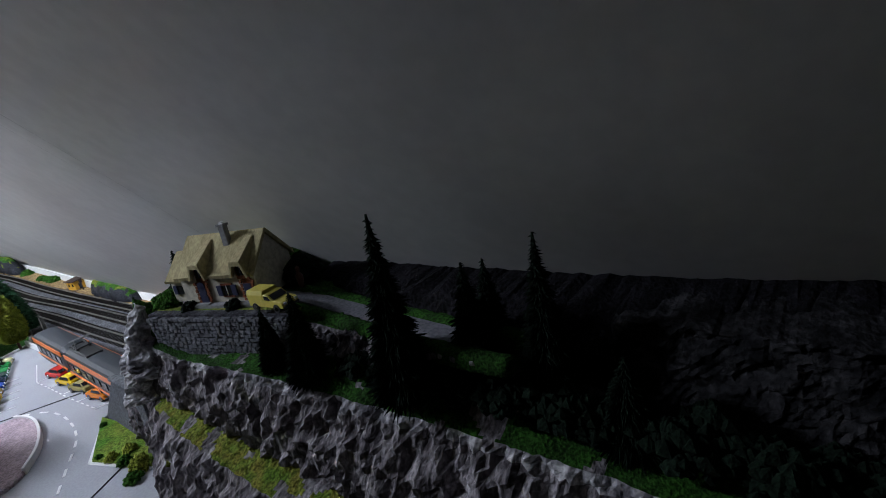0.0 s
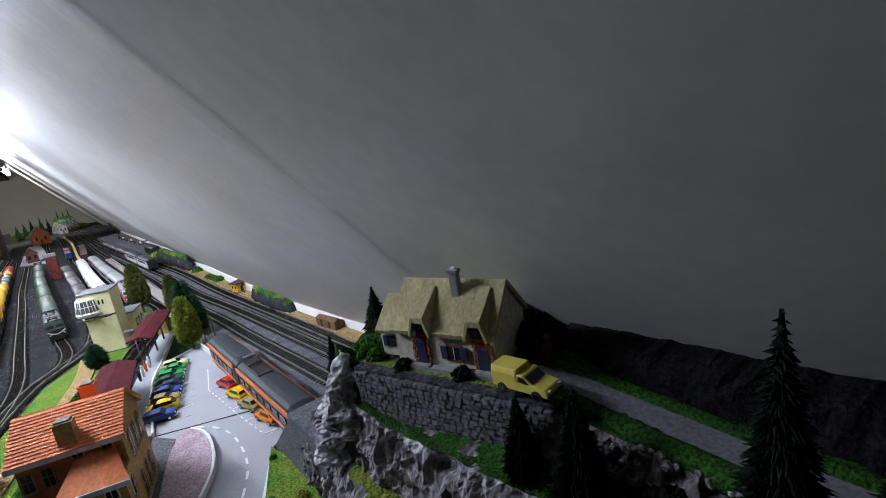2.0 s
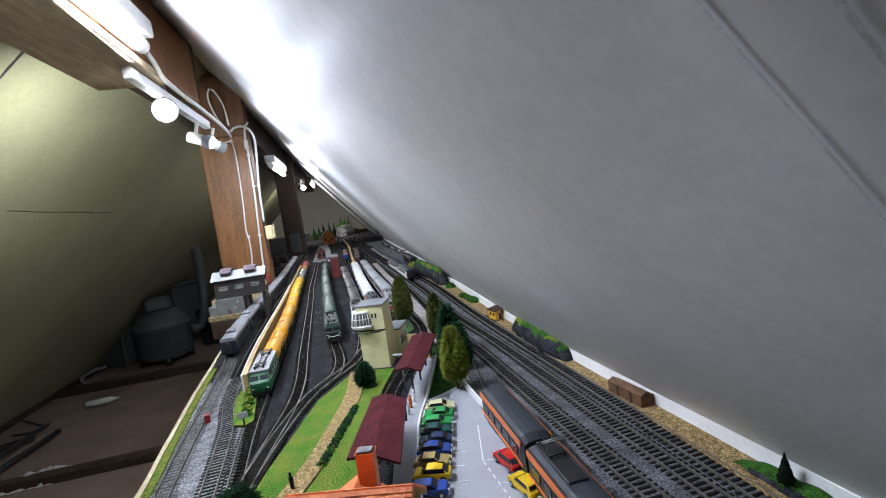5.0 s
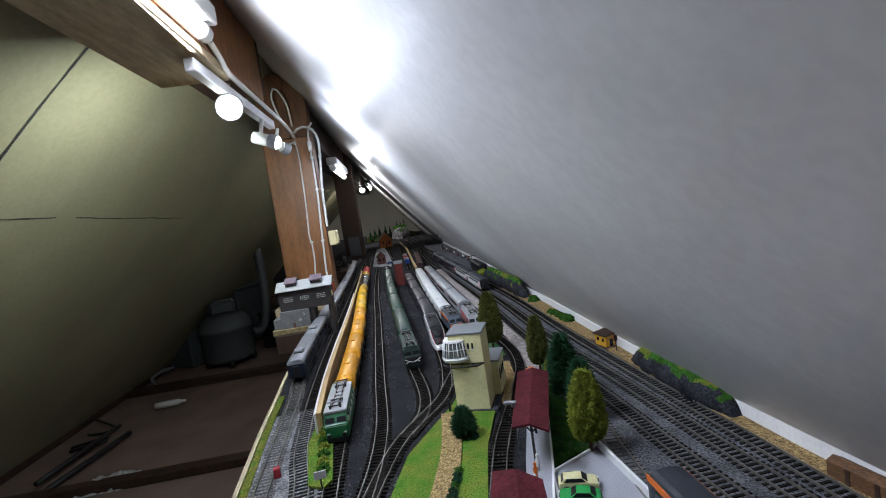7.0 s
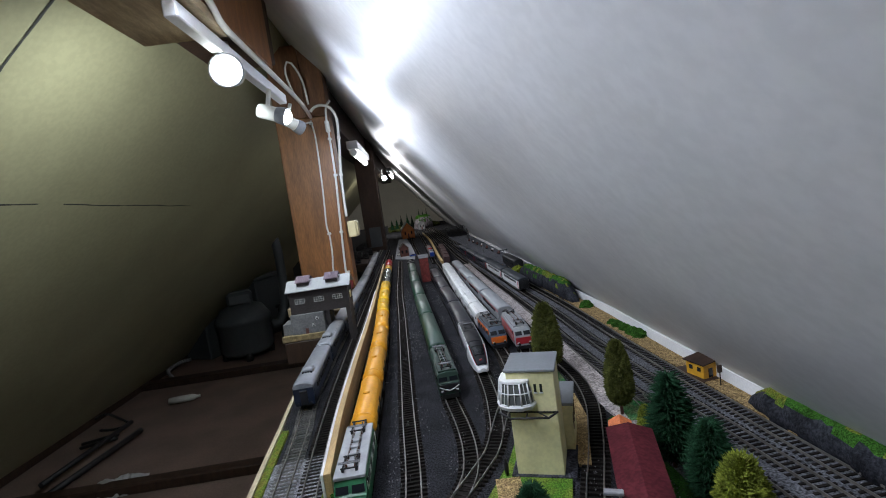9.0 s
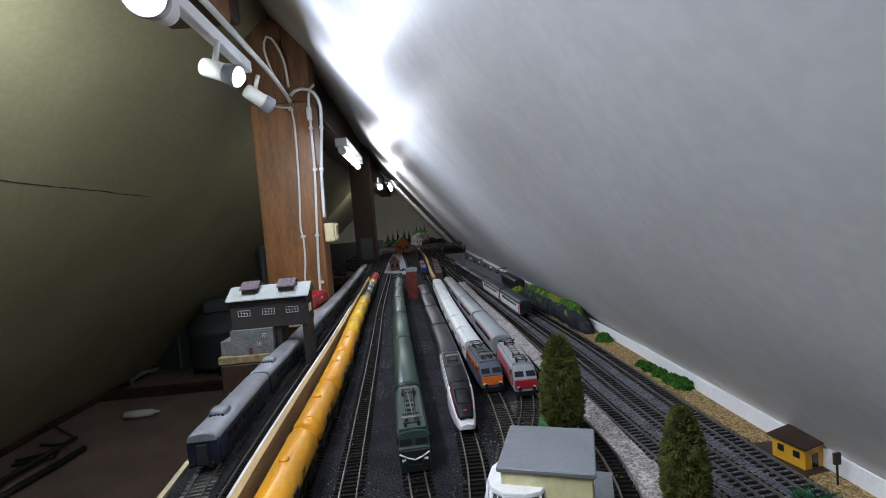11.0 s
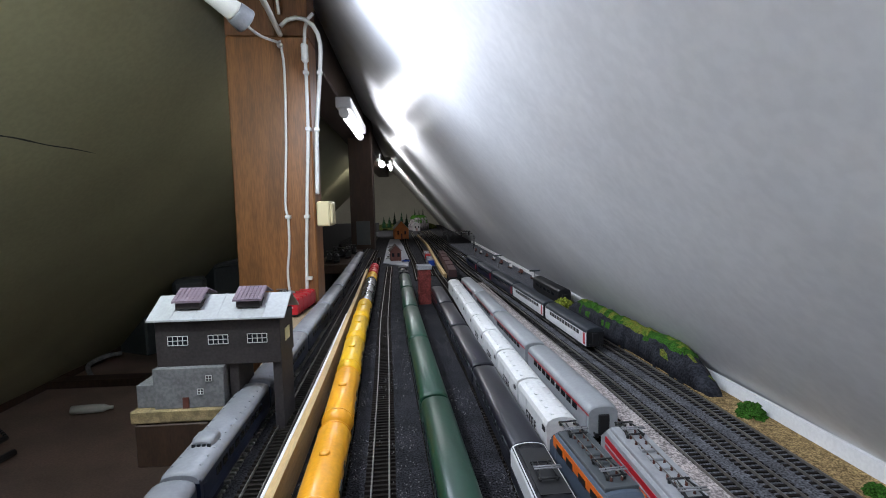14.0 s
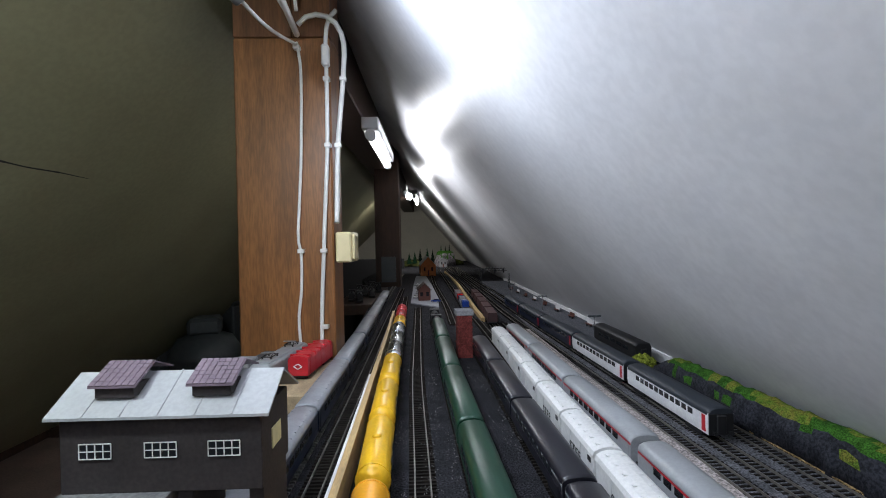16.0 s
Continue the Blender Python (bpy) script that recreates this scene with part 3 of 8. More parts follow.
ground("grass_bank", [(-0.148, 0.90), (-0.118, 0.90), (-0.108, 0.95), (-0.06, 1.13), (-0.02, 1.20), (0.012, 1.255), (0.030, 1.30), (0.088, 1.29), (0.068, 1.205), (0.040, 1.12), (-0.005, 0.90), (-0.05, 0.78), (-0.14, 0.70)], "grass", "bright green scatter grass beside the station track", 0.0035)
ribbon("path_earth", ((-0.11, 0.76), (-0.085, 0.86), (-0.05, 0.95), (-0.012, 1.09), (0.0, 1.17), (0.006, 1.235)), 0.013, 0.013, 0.0055, "straw", "trodden straw-coloured footpath in the grass")
ground("grass_patch", [(0.098, 1.045), (0.155, 1.07), (0.172, 1.12), (0.168, 1.27), (0.15, 1.29), (0.128, 1.18)], "hill_grass", "green scatter grass under the cypresses", 0.003)
ground("ballast_crossing", [(0.030, 1.40), (0.075, 1.42), (0.100, 1.47), (0.118, 1.53), (0.132, 1.60), (0.105, 1.61), (0.060, 1.60), (0.056, 1.50)], "earth_ballast", "brownish ballast round the crossing", 0.0024)
ground("grass_loop", [(0.088, 1.440), (0.118, 1.41), (0.140, 1.44), (0.1425, 1.50), (0.134, 1.535), (0.118, 1.55), (0.104, 1.51)], "loop_green", "blue-green scatter inside the loop curve", 0.0036)
ground("grass_gravel", [(0.174, 1.30), (0.206, 1.295), (0.212, 1.34), (0.190, 1.358), (0.177, 1.345)], "loop_green", "blue-green scatter round the slim cypress", 0.0044)
ground("straw_loop", [(0.084, 1.23), (0.096, 1.225), (0.130, 1.33), (0.138, 1.40), (0.118, 1.41), (0.10, 1.34)], "straw", "straw-coloured strip beside the loop track", 0.0035)
ground("verge_far", [(0.302, 1.95), (0.325, 1.95), (0.310, 2.2), (0.300, 2.44), (0.276, 2.44), (0.290, 2.2)], "straw", "narrow straw-coloured strip below the rock face", 0.0045)
bm = bmesh.new()
sweep(bm, spline(((0.361, 0.42), (0.358, 0.72), (0.351, 0.87), (0.342, 1.0), (0.337, 1.2), (0.3355, 1.5), (0.340, 1.75), (0.338, 2.02)), 0.03), ((0.0, 0.0), (0.0015, 0.021), (0.006, 0.021), (0.006, 0.0)))
solid("skirting_trim", bm, "white", "white painted strip at the foot of the slope", "trim", kind="structure")
solid("skirting_trim", boxes((0.352, 0.357, 2.46, 4.6, 0.0, 0.022)), "white", "white painted strip along the far platform", "trim", kind="structure")

# ---- tracks ----
GAUGE = 0.0165
LINES = {
    "blue": ((-0.200, 0.3), (-0.208, 0.75), (-0.215, 0.89), (-0.230, 1.06), (-0.255, 1.40), (-0.270, 1.55), (-0.277, 1.9), (-0.283, 2.5), (-0.30, 3.1), (-0.33, 4.0), (-0.36, 5.5)),
    "second": ((-0.150, 0.6), (-0.163, 0.855), (-0.183, 1.08), (-0.207, 1.22), (-0.226, 1.5), (-0.238, 1.95), (-0.248, 2.5), (-0.262, 3.2), (-0.28, 4.2)),
    "tank": ((-0.135, 0.86), (-0.142, 0.95), (-0.149, 1.05), (-0.153, 1.2), (-0.157, 1.5), (-0.162, 1.75), (-0.171, 1.95), (-0.183, 2.2), (-0.193, 2.5), (-0.215, 3.1), (-0.24, 3.8)),
    "middle": ((-0.132, 0.90), (-0.118, 1.0), (-0.100, 1.12), (-0.095, 1.24), (-0.103, 1.42), (-0.114, 1.7), (-0.128, 2.05), (-0.144, 2.4), (-0.155, 2.8), (-0.17, 3.4)),
    "ladder": ((-0.17, 0.6), (-0.152, 0.82), (-0.128, 0.93), (-0.104, 1.05), (-0.07, 1.165), (-0.024, 1.245), (-0.002, 1.284), (0.013, 1.335), (0.02, 1.4), (0.0235, 1.46), (0.0235, 1.56), (0.022, 1.7), (0.014, 2), (0.005, 2.2), (-0.005, 2.5), (-0.016, 2.75)),
    "green": ((-0.06, 1.182), (-0.034, 1.24), (-0.027, 1.3), (-0.029, 1.36), (-0.035, 1.42), (-0.039, 1.47), (-0.046, 1.6), (-0.059, 1.85), (-0.071, 2.09), (-0.083, 2.35), (-0.098, 2.8), (-0.11, 3.1)),
    "orange": ((0.058, 1.44), (0.067, 1.474), (0.071, 1.51), (0.073, 1.56), (0.0745, 1.61), (0.073, 1.67), (0.064, 1.8), (0.058, 2), (0.052, 2.25), (0.046, 2.65), (0.03, 3.1)),
    "red": ((0.012, 1.325), (0.026, 1.37), (0.045, 1.42), (0.063, 1.458), (0.079, 1.49), (0.095, 1.53), (0.11, 1.58), (0.1205, 1.64), (0.12, 1.7), (0.118, 1.83), (0.11, 2.04), (0.101, 2.27), (0.09, 2.7), (0.07, 3.1)),
    "loop": ((0.02, 0.98), (0.052, 1.1), (0.086, 1.19), (0.103, 1.231), (0.127, 1.294), (0.149, 1.363), (0.159, 1.425), (0.1605, 1.48), (0.157, 1.54), (0.152, 1.62), (0.15, 1.8), (0.145, 2.1), (0.132, 2.5), (0.11, 3)),
    "bay": ((0.170, 0.35), (0.169, 0.6), (0.167, 0.9), (0.172, 1.02), (0.185, 1.12), (0.203, 1.24), (0.211, 1.36)),
    "main_a": ((0.262, 0.35), (0.247, 0.7), (0.233, 1.0), (0.226, 1.2), (0.209, 1.45), (0.203, 1.6), (0.201, 1.88), (0.190, 2.2), (0.168, 2.7), (0.140, 3.3), (0.122, 4.3), (0.06, 6.5)),
    "main_b": ((0.300, 0.35), (0.291, 0.7), (0.279, 1.0), (0.267, 1.25), (0.250, 1.5), (0.245, 1.88), (0.235, 2.12), (0.220, 2.5), (0.192, 3.1), (0.168, 4.0), (0.10, 6.5)),
    "main_c": ((0.328, 0.35), (0.322, 0.7), (0.313, 1.0), (0.302, 1.25), (0.294, 1.5), (0.290, 1.88), (0.275, 2.2), (0.255, 2.6), (0.230, 3.1), (0.208, 4.0), (0.14, 6.5)),
    "spur": ((0.3015, 2.42), (0.2985, 2.75), (0.285, 3.2)),
    "far_a": ((0.012, 3.10), (0.007, 3.5), (-0.008, 4.4), (-0.05, 6.2)),
    "far_b": ((0.066, 2.90), (0.074, 3.3), (0.078, 3.8), (0.068, 4.6), (0.02, 6.2)),
    "far_c": ((-0.05, 3.0), (-0.06, 3.5), (-0.1, 4.6), (-0.12, 6.2)),
}
LINE = {k: spline(v, 0.0075) for k, v in LINES.items()}
WEATHERED = ("blue", "second", "tank", "middle", "ladder", "green", "orange")


def track(key):
    line = LINE[key]
    t = thing("railway_track", "weathered model track with pale sleepers" if key in ("main_a", "bay") else "model railway track with dark sleepers on ballast", "track", group="tracks of the layout")
    for s in (-1, 1):
        bm = bmesh.new()
        c = s * GAUGE / 2
        sweep(bm, [Vector((p.x, p.y, 0)) for p in line], ((c - 0.0009, 0.0028), (c - 0.00048, 0.0055), (c + 0.00048, 0.0055), (c + 0.0009, 0.0028)))
        part("rail", bm, "rail", t)
    return t


TRACKS = {k: track(k) for k in LINES}


# ---- rolling stock ----
def on_line(key, y0, y1, z=0.0055):
    """Pose of a vehicle whose ends stand at y0 and y1 on a line, and its length."""
    line = LINE[key]
    a = min(line, key=lambda p: abs(p.y - y0))
    b = min(line, key=lambda p: abs(p.y - y1))
    d = b - a
    c = (a + b) / 2
    return pose(c.x, c.y, z, 0, 0, math.degrees(math.atan2(-d.x, d.y))), d.length


def section(w, h0, h1, crown, n=7, tuck=0.0):
    """Cross-section of a carriage: sides from h0 to h1, then an arched roof."""
    pts = [(-w / 2 + tuck, h0), (-w / 2, h0 + (h1 - h0) * 0.3), (-w / 2, h1)]
    for i in range(1, n):
        t = math.pi * (1 - i / n)
        pts.append((w / 2 * math.cos(t), h1 + crown * math.sin(t) ** 0.8))
    return pts + [(w / 2, h1), (w / 2, h0 + (h1 - h0) * 0.3), (w / 2 - tuck, h0)]


def skin(stations, material, name, parent, label="", closed=True):
    """Skins a body from (y, section) stations."""
    bm = bmesh.new()
    loft(bm, [[Vector((x, y, z)) for x, z in sec] for y, sec in stations], True, True, False)
    ob = part(name, bm, material, parent, label)
    return ob


def bogie(parent, y, wheel=0.0055, span=0.022):
    bm = boxes((-0.0115, 0.0115, y - 0.019, y + 0.019, 0.003, 0.009))
    for s in (-1, 1):
        box(bm, s * 0.0125 - 0.0012, s * 0.0125 + 0.0012, y - 0.018, y + 0.018, 0.002, 0.008)
    b = part("bogie", bm, "black", parent)
    for yy in (y - span / 2, y + span / 2):
        bm = bmesh.new()
        rod(bm, (-0.0095, yy, wheel), (0.0095, yy, wheel), wheel, seg=10)
        part("wheelset", bm, "black", b)


def buffers(parent, y, d):
    for s in (-1, 1):
        bm = bmesh.new()
        rod(bm, (s * 0.010, y, 0.0125), (s * 0.010, y + d * 0.006, 0.0125), 0.0012)
        rod(bm, (s * 0.010, y + d * 0.006, 0.0125), (s * 0.010, y + d * 0.007, 0.0125), 0.0027)
        part("buffer", bm, "black", parent)


def windows(parent, L, z0, z1, w, n, width, material="dark_glass", margin=0.03, sides=(-1, 1)):
    for s in sides:
        for i in range(n):
            y = -L / 2 + margin + (L - 2 * margin) * (i + 0.5) / n
            part("window", boxes((s * w / 2 - 0.0005, s * w / 2 + 0.0005, y - width / 2, y + width / 2, z0, z1)), material, parent)


def coach(name, label, key, y0, y1, body, roof, stripe=None, group="", w=0.032, n_win=9, ribs=False, lower=None, crown=0.008, h=0.040, domes=0, end_door=None):
    m, L = on_line(key, y0 + 0.003, y1 - 0.003)
    t = thing(name, label, "coach", m, group)
    e = L / 2
    sec = section(w, 0.0085, h - 0.006, 0.001, tuck=0.001)
    skin(((-e, sec), (e, sec)), body, "body", t)
    bm = bmesh.new()
    sec = [(x, z) for x, z in section(w + 0.0012, h - 0.008, h - 0.006, crown) if z > h - 0.009]
    low = [(x * 0.93, h - 0.008 + (z - h + 0.008) * 0.8) for x, z in sec]
    loft(bm, [[Vector((x, y, z)) for x, z in s] for y, s in ((-e - 0.0006, low), (-e + 0.004, sec), (e - 0.004, sec), (e + 0.0006, low))], True, True, True)
    if ribs:
        for i in range(1, 14):
            y = -e + L * i / 14
            for s in (-1, 1):
                box(bm, s * 0.010 - 0.002, s * 0.010 + 0.002, y - 0.0012, y + 0.0012, h - 0.001, h + 0.0008)
    part("roof", bm, roof, t)
    if stripe:
        for s in (-1, 1):
            part("stripe", boxes((s * w / 2 - 0.0004, s * w / 2 + 0.0004, -e + 0.001, e - 0.001, h - 0.0105, h - 0.0085)), stripe, t)
    if lower:
        for s in (-1, 1):
            part("side_band", boxes((s * w / 2 - 0.0004, s * w / 2 + 0.0004, -e + 0.001, e - 0.001, 0.012, 0.022)), lower, t)
    windows(t, L, 0.0235, 0.0305, w + 0.0004, n_win, (L - 0.06) / n_win * 0.68)
    for s in (-1, 1):
        part("door", boxes((s * w / 2 - 0.0004, s * w / 2 + 0.0005, -e + 0.006, -e + 0.014, 0.012, 0.031)), roof if lower else body, t)
    part("gangway", boxes((-0.006, 0.006, -e - 0.003, -e, 0.010, 0.033)), "black", t, bevel=0.001)
    if end_door:
        part("end_wall", boxes((-w / 2 + 0.0005, w / 2 - 0.0005, -e - 0.0012, -e - 0.0001, 0.009, h - 0.0065)), "black", t, "black end wall")
        for s in (-1, 1):
            part("door", boxes((s * w / 2 - 0.0005, s * w / 2 + 0.0007, -e + 0.0055, -e + 0.0125, 0.0115, 0.0315)), end_door, t, "red end door")
    part("gangway", boxes((-0.006, 0.006, e, e + 0.003, 0.010, 0.033)), "black", t, bevel=0.001)
    part("underframe", boxes((-0.012, 0.012, -e * 0.55, e * 0.55, 0.004, 0.0085)), "black", t)
    bogie(t, -e + 0.035)
    bogie(t, e - 0.035)
    buffers(t, -e, -1)
    for i in range(domes):
        y = -e * 0.45
        bm = bmesh.new()
        loft(bm, [[Vector((x * k, y + dy, z)) for x, z in section(0.02, h - 0.001, h + 0.002 + 0.003 * kk, 0.0035)] for dy, k, kk in ((-0.012, 0.8, 0), (-0.006, 1, 1), (0.006, 1, 1), (0.012, 0.8, 0))])
        part("roof_lantern", bm, roof, t)
        for j in range(4):
            part("window", boxes((-0.008 + j * 0.0045, -0.005 + j * 0.0045, y - 0.0135, y - 0.0118, h + 0.0005, h + 0.0035)), "dark_glass", t)
    return t


def pantograph(parent, y, z, raised=0.012):
    bm = bmesh.new()
    for s in (-1, 1):
        rod(bm, (s * 0.007, y - 0.014, z - 0.001), (s * 0.007, y + 0.014, z - 0.001), 0.0008, seg=5)
        for dy in (-0.012, 0.012):
            rod(bm, (s * 0.007, y + dy, z - 0.004), (s * 0.007, y + dy, z - 0.0005), 0.0014, seg=6)
    for dy in (-0.012, 0.012):
        rod(bm, (-0.009, y + dy, z - 0.0006), (0.009, y + dy, z - 0.0006), 0.0009, seg=5)
    base = part("pantograph", bm, "black", parent)
    for s in (-1, 1):
        bm = bmesh.new()
        rod(bm, (s * 0.007, y - 0.012, z), (s * 0.004, y + 0.006, z + raised * 0.5), 0.0006, seg=5)
        rod(bm, (s * 0.004, y + 0.006, z + raised * 0.5), (s * 0.006, y - 0.008, z + raised), 0.0005, seg=5)
        part("arm", bm, "black", base)
    for dy in (-0.009, -0.006):
        bm = bmesh.new()
        rod(bm, (-0.011, y + dy, z + raised), (0.011, y + dy, z + raised), 0.0007, seg=5)
        part("contact_strip", bm, "concrete", base)


def electric_loco(name, label, key, y0, y1, body, roof, cab=None, panto=(-0.04, 0.04), rake=0.010, band=None, raised=0.010, h=0.041, w=0.033, group="", whiskers=False, cover=0.0, band_z=(0.023, 0.031), lining=None):
    m, L = on_line(key, y0, y1)
    t = thing(name, label, "locomotive", m, group)
    e = L / 2
    full = section(w, 0.0075, h - 0.005, 0.004)
    low = section(w * 0.94, 0.0075, 0.024, 0.001)
    top = [(x * 0.95, z) for x, z in full]
    stations = ((-e, low), (-e + 0.0025, section(w * 0.97, 0.0075, 0.026, 0.001)), (-e + rake, top), (-e + rake + 0.006, full), (e - rake - 0.006, full), (e - rake, top), (e - 0.0025, section(w * 0.97, 0.0075, 0.026, 0.001)), (e, low))
    skin(stations, body, "body", t)
    part("roof", boxes((-w * 0.42 - cover * 0.6, w * 0.42 + cover * 0.6, -e + rake + 0.004 - cover * 2, e - rake - 0.004 + cover * 2, h - 0.003, h + 0.0008)), roof, t, bevel=0.0006)
    if cab:
        for d in (-1, 1):
            ya, yb = sorted((d * e, d * (e + 0.0008)))
            part("cab_front", boxes((-w * 0.46, w * 0.46, ya - 0.0003, yb, 0.011, 0.0235)), cab, t, bevel=0.0005)
    # windscreens follow the raked front
    for d in (-1, 1):
        for s in (-1, 1):
            bm = bmesh.new()
            za, zb = 0.0275, h - 0.0075
            ya = d * (e - 0.0025)
            yb = d * (e - 0.0025 - (rake - 0.0025) * (zb - 0.027) / (h - 0.028))
            off = d * 0.0012
            loft(bm, [[Vector((s * 0.0018, ya + off, za)), Vector((s * (w * 0.44), ya + off, za)), Vector((s * (w * 0.42), yb + off, zb)), Vector((s * 0.0018, yb + off, zb))],
                      [Vector((s * 0.0018, ya, za - 0.0006)), Vector((s * (w * 0.44), ya, za - 0.0006)), Vector((s * (w * 0.42), yb, zb - 0.0006)), Vector((s * 0.0018, yb, zb - 0.0006))]], smooth=False)
            part("windscreen", bm, "dark_glass", t)
            part("headlight", boxes((s * w * 0.34 - 0.002, s * w * 0.34 + 0.002, min(d * e, d * (e + 0.0014)), max(d * e, d * (e + 0.0014)), 0.0125, 0.0150)), "white_gloss", t, "round white headlight")
    if band:
        for s in (-1, 1):
            part("stripe", boxes((s * w / 2 - 0.0005, s * w / 2 + 0.0005, -e + rake, e - rake, *band_z)), band, t)
    for s in (-1, 1):
        if lining:
            for z in (0.0175, 0.0235):
                part("lining", boxes((s * (w / 2 + 0.0003) - 0.0005, s * (w / 2 + 0.0003) + 0.0005, -e + rake, e - rake, z, z + 0.0016)), lining, t)
        for yy in () if lining else (-e * 0.55, -e * 0.2, e * 0.2, e * 0.55):
            part("grille", boxes((s * w / 2 - 0.0006, s * w / 2 + 0.0006, yy - 0.007, yy + 0.007, 0.025, 0.0315)), "black", t)
        part("cab_window", boxes((s * w / 2 - 0.0006, s * w / 2 + 0.0006, -e + rake + 0.002, -e + rake + 0.008, 0.026, 0.033)), "dark_glass", t)
    if whiskers:
        for s in (-1, 1):
            bm = bmesh.new()
            rod(bm, (0, -e - 0.0012, 0.0135), (s * w * 0.22, -e - 0.0012, 0.0160), 0.0009, seg=6)
            rod(bm, (s * w * 0.22, -e - 0.0012, 0.0160), (s * w * 0.46, -e - 0.0010, 0.0205), 0.0009, seg=6)
            part("whisker", bm, "white_gloss", t, "white whisker stripe")
        bm = bmesh.new()
        rod(bm, (0.002, panto[0] + 0.01, h + 0.004), (-0.001, panto[1] - 0.01, h + 0.004), 0.0008, seg=6)
        part("roof_cable", bm, "concrete", t)
    for y in panto:
        pantograph(t, y, h + 0.005, raised)
    for s in (-1, 1):
        bm = bmesh.new()
        rod(bm, (s * 0.0045, -e * 0.62, h + 0.0042), (s * 0.0045, e * 0.62, h + 0.0042), 0.0005, seg=5)
        part("busbar", bm, "rail", t)
    for k in range(10):
        for s in (-1, 1):
            bm = bmesh.new()
            yy = -e * 0.6 + e * 1.2 * k / 9
            lathe(bm, (s * 0.0045, yy, h), ((0.0010, 0.0005), (0.0013, 0.0015), (0.0008, 0.0024), (0.0012, 0.0032), (0.0004, 0.0043)), 7)
            part("insulator", bm, "brown", t)
    for y in (-0.012, 0.002, 0.016):
        part("roof_vent", boxes((-0.006, 0.006, y - 0.004, y + 0.004, h + 0.0005, h + 0.003)), roof, t, bevel=0.0006)
    for d in (-1, 1):
        part("snow_plough", boxes((-0.013, 0.013, min(d * (e - 0.004), d * (e + 0.001)), max(d * (e - 0.004), d * (e + 0.001)), 0.001, 0.0075)), "black", t)
        buffers(t, d * e, d)
    part("underframe", boxes((-0.011, 0.011, -0.02, 0.02, 0.003, 0.008)), "black", t)
    bogie(t, -e * 0.58, 0.0062, 0.026)
    bogie(t, e * 0.58, 0.0062, 0.026)
    return t


def tank_wagon(label, key, y0, y1, material, saddle=False):
    m, L = on_line(key, y0 + 0.002, y1 - 0.002)
    t = thing("tank_wagon", label, "wagon", m, "tank wagons in the train")
    e = L / 2 - 0.002
    r = 0.0165
    bm = bmesh.new()
    lathe(bm, (0, 0, 0.0275), ((0.002, -e), (r * 0.55, -e + 0.0012), (r * 0.88, -e + 0.004), (r, -e + 0.009), (r, -e * 0.3), (r, e * 0.3), (r, e - 0.009), (r * 0.88, e - 0.004), (r * 0.55, e - 0.0012), (0.002, e)), 24, "y")
    tank = part("tank", bm, material, t)
    for yy in (-e + 0.010, e - 0.010):
        bm = bmesh.new()
        lathe(bm, (0, yy, 0.0275), ((r + 0.0004, -0.0012), (r + 0.0007, 0), (r + 0.0004, 0.0012)), 24, "y")
        part("weld_ring", bm, material, tank)
    bm = bmesh.new()
    lathe(bm, (0, 0, 0.0275 + r - 0.001), ((0.005, 0), (0.005, 0.0022), (0.0035, 0.003), (0.0005, 0.003)), 10)
    part("hatch", bm, material, tank)
    part("frame", boxes((-0.0125, 0.0125, -L / 2, L / 2, 0.0075, 0.0105)), "black", t)
    for yy in (-e * 0.6, e * 0.6):
        part("saddle", boxes((-0.013, 0.013, yy - 0.003, yy + 0.003, 0.010, 0.017)), "black", t)
        bogie(t, yy, 0.0052, 0.019)
    for s in (-1, 1):
        bm = bmesh.new()
        rod(bm, (s * 0.0152, -0.003, 0.010), (s * 0.0168, -0.003, 0.034), 0.0005, seg=5)
        rod(bm, (s * 0.0152, 0.003, 0.010), (s * 0.0168, 0.003, 0.034), 0.0005, seg=5)
        part("ladder", bm, "black", t)
        part("plate", boxes((s * 0.0164 - 0.0006, s * 0.0164 + 0.0006, -e * 0.5, -e * 0.5 + 0.016, 0.023, 0.031)), "black", t, "dark marking plate")
    buffers(t, -L / 2, -1)
    return t


# orange tank train behind a green and white electric locomotive
electric_loco("electric_locomotive", "green and white modern electric locomotive at the tank train", "tank", 1.195, 1.328, "loco_green", "roof_silver", cab="loco_green", band="wagon_white", cover=0.0035, panto=(-0.035, 0.045), rake=0.011, raised=0.003)
y = 1.332
for i in range(7):
    tank_wagon("glossy orange tank wagon in a long train" if i < 4 else "glossy yellow tank wagon in a long train", "tank", y, y + 0.157, "tank_orange" if i < 4 else "tank_yellow")
    y += 0.160
for i, key in enumerate(("chrome", "chrome", "chrome", "tank_yellow", "red", "red")):
    tank_wagon({"chrome": "short chrome-plated tank wagon", "tank_yellow": "short yellow tank wagon", "red": "short red tank wagon"}[key], "tank", y, y + 0.117, key)
    y += 0.120

# the blue set with silver roofs
for i, (a, b) in enumerate(((1.487, 1.70), (1.705, 1.91), (1.915, 2.15), (2.155, 2.40), (2.405, 2.65), (2.655, 2.9), (2.905, 3.15), (3.155, 3.40), (3.405, 3.65))):
    coach("passenger_coach", "dark blue coach with lead-grey ribbed roof", "blue", a, b, "navy", "roof_lead", group="coaches of the blue train", ribs=i > 0, n_win=9, domes=1 if i in (0, 1) else 0, h=0.044)

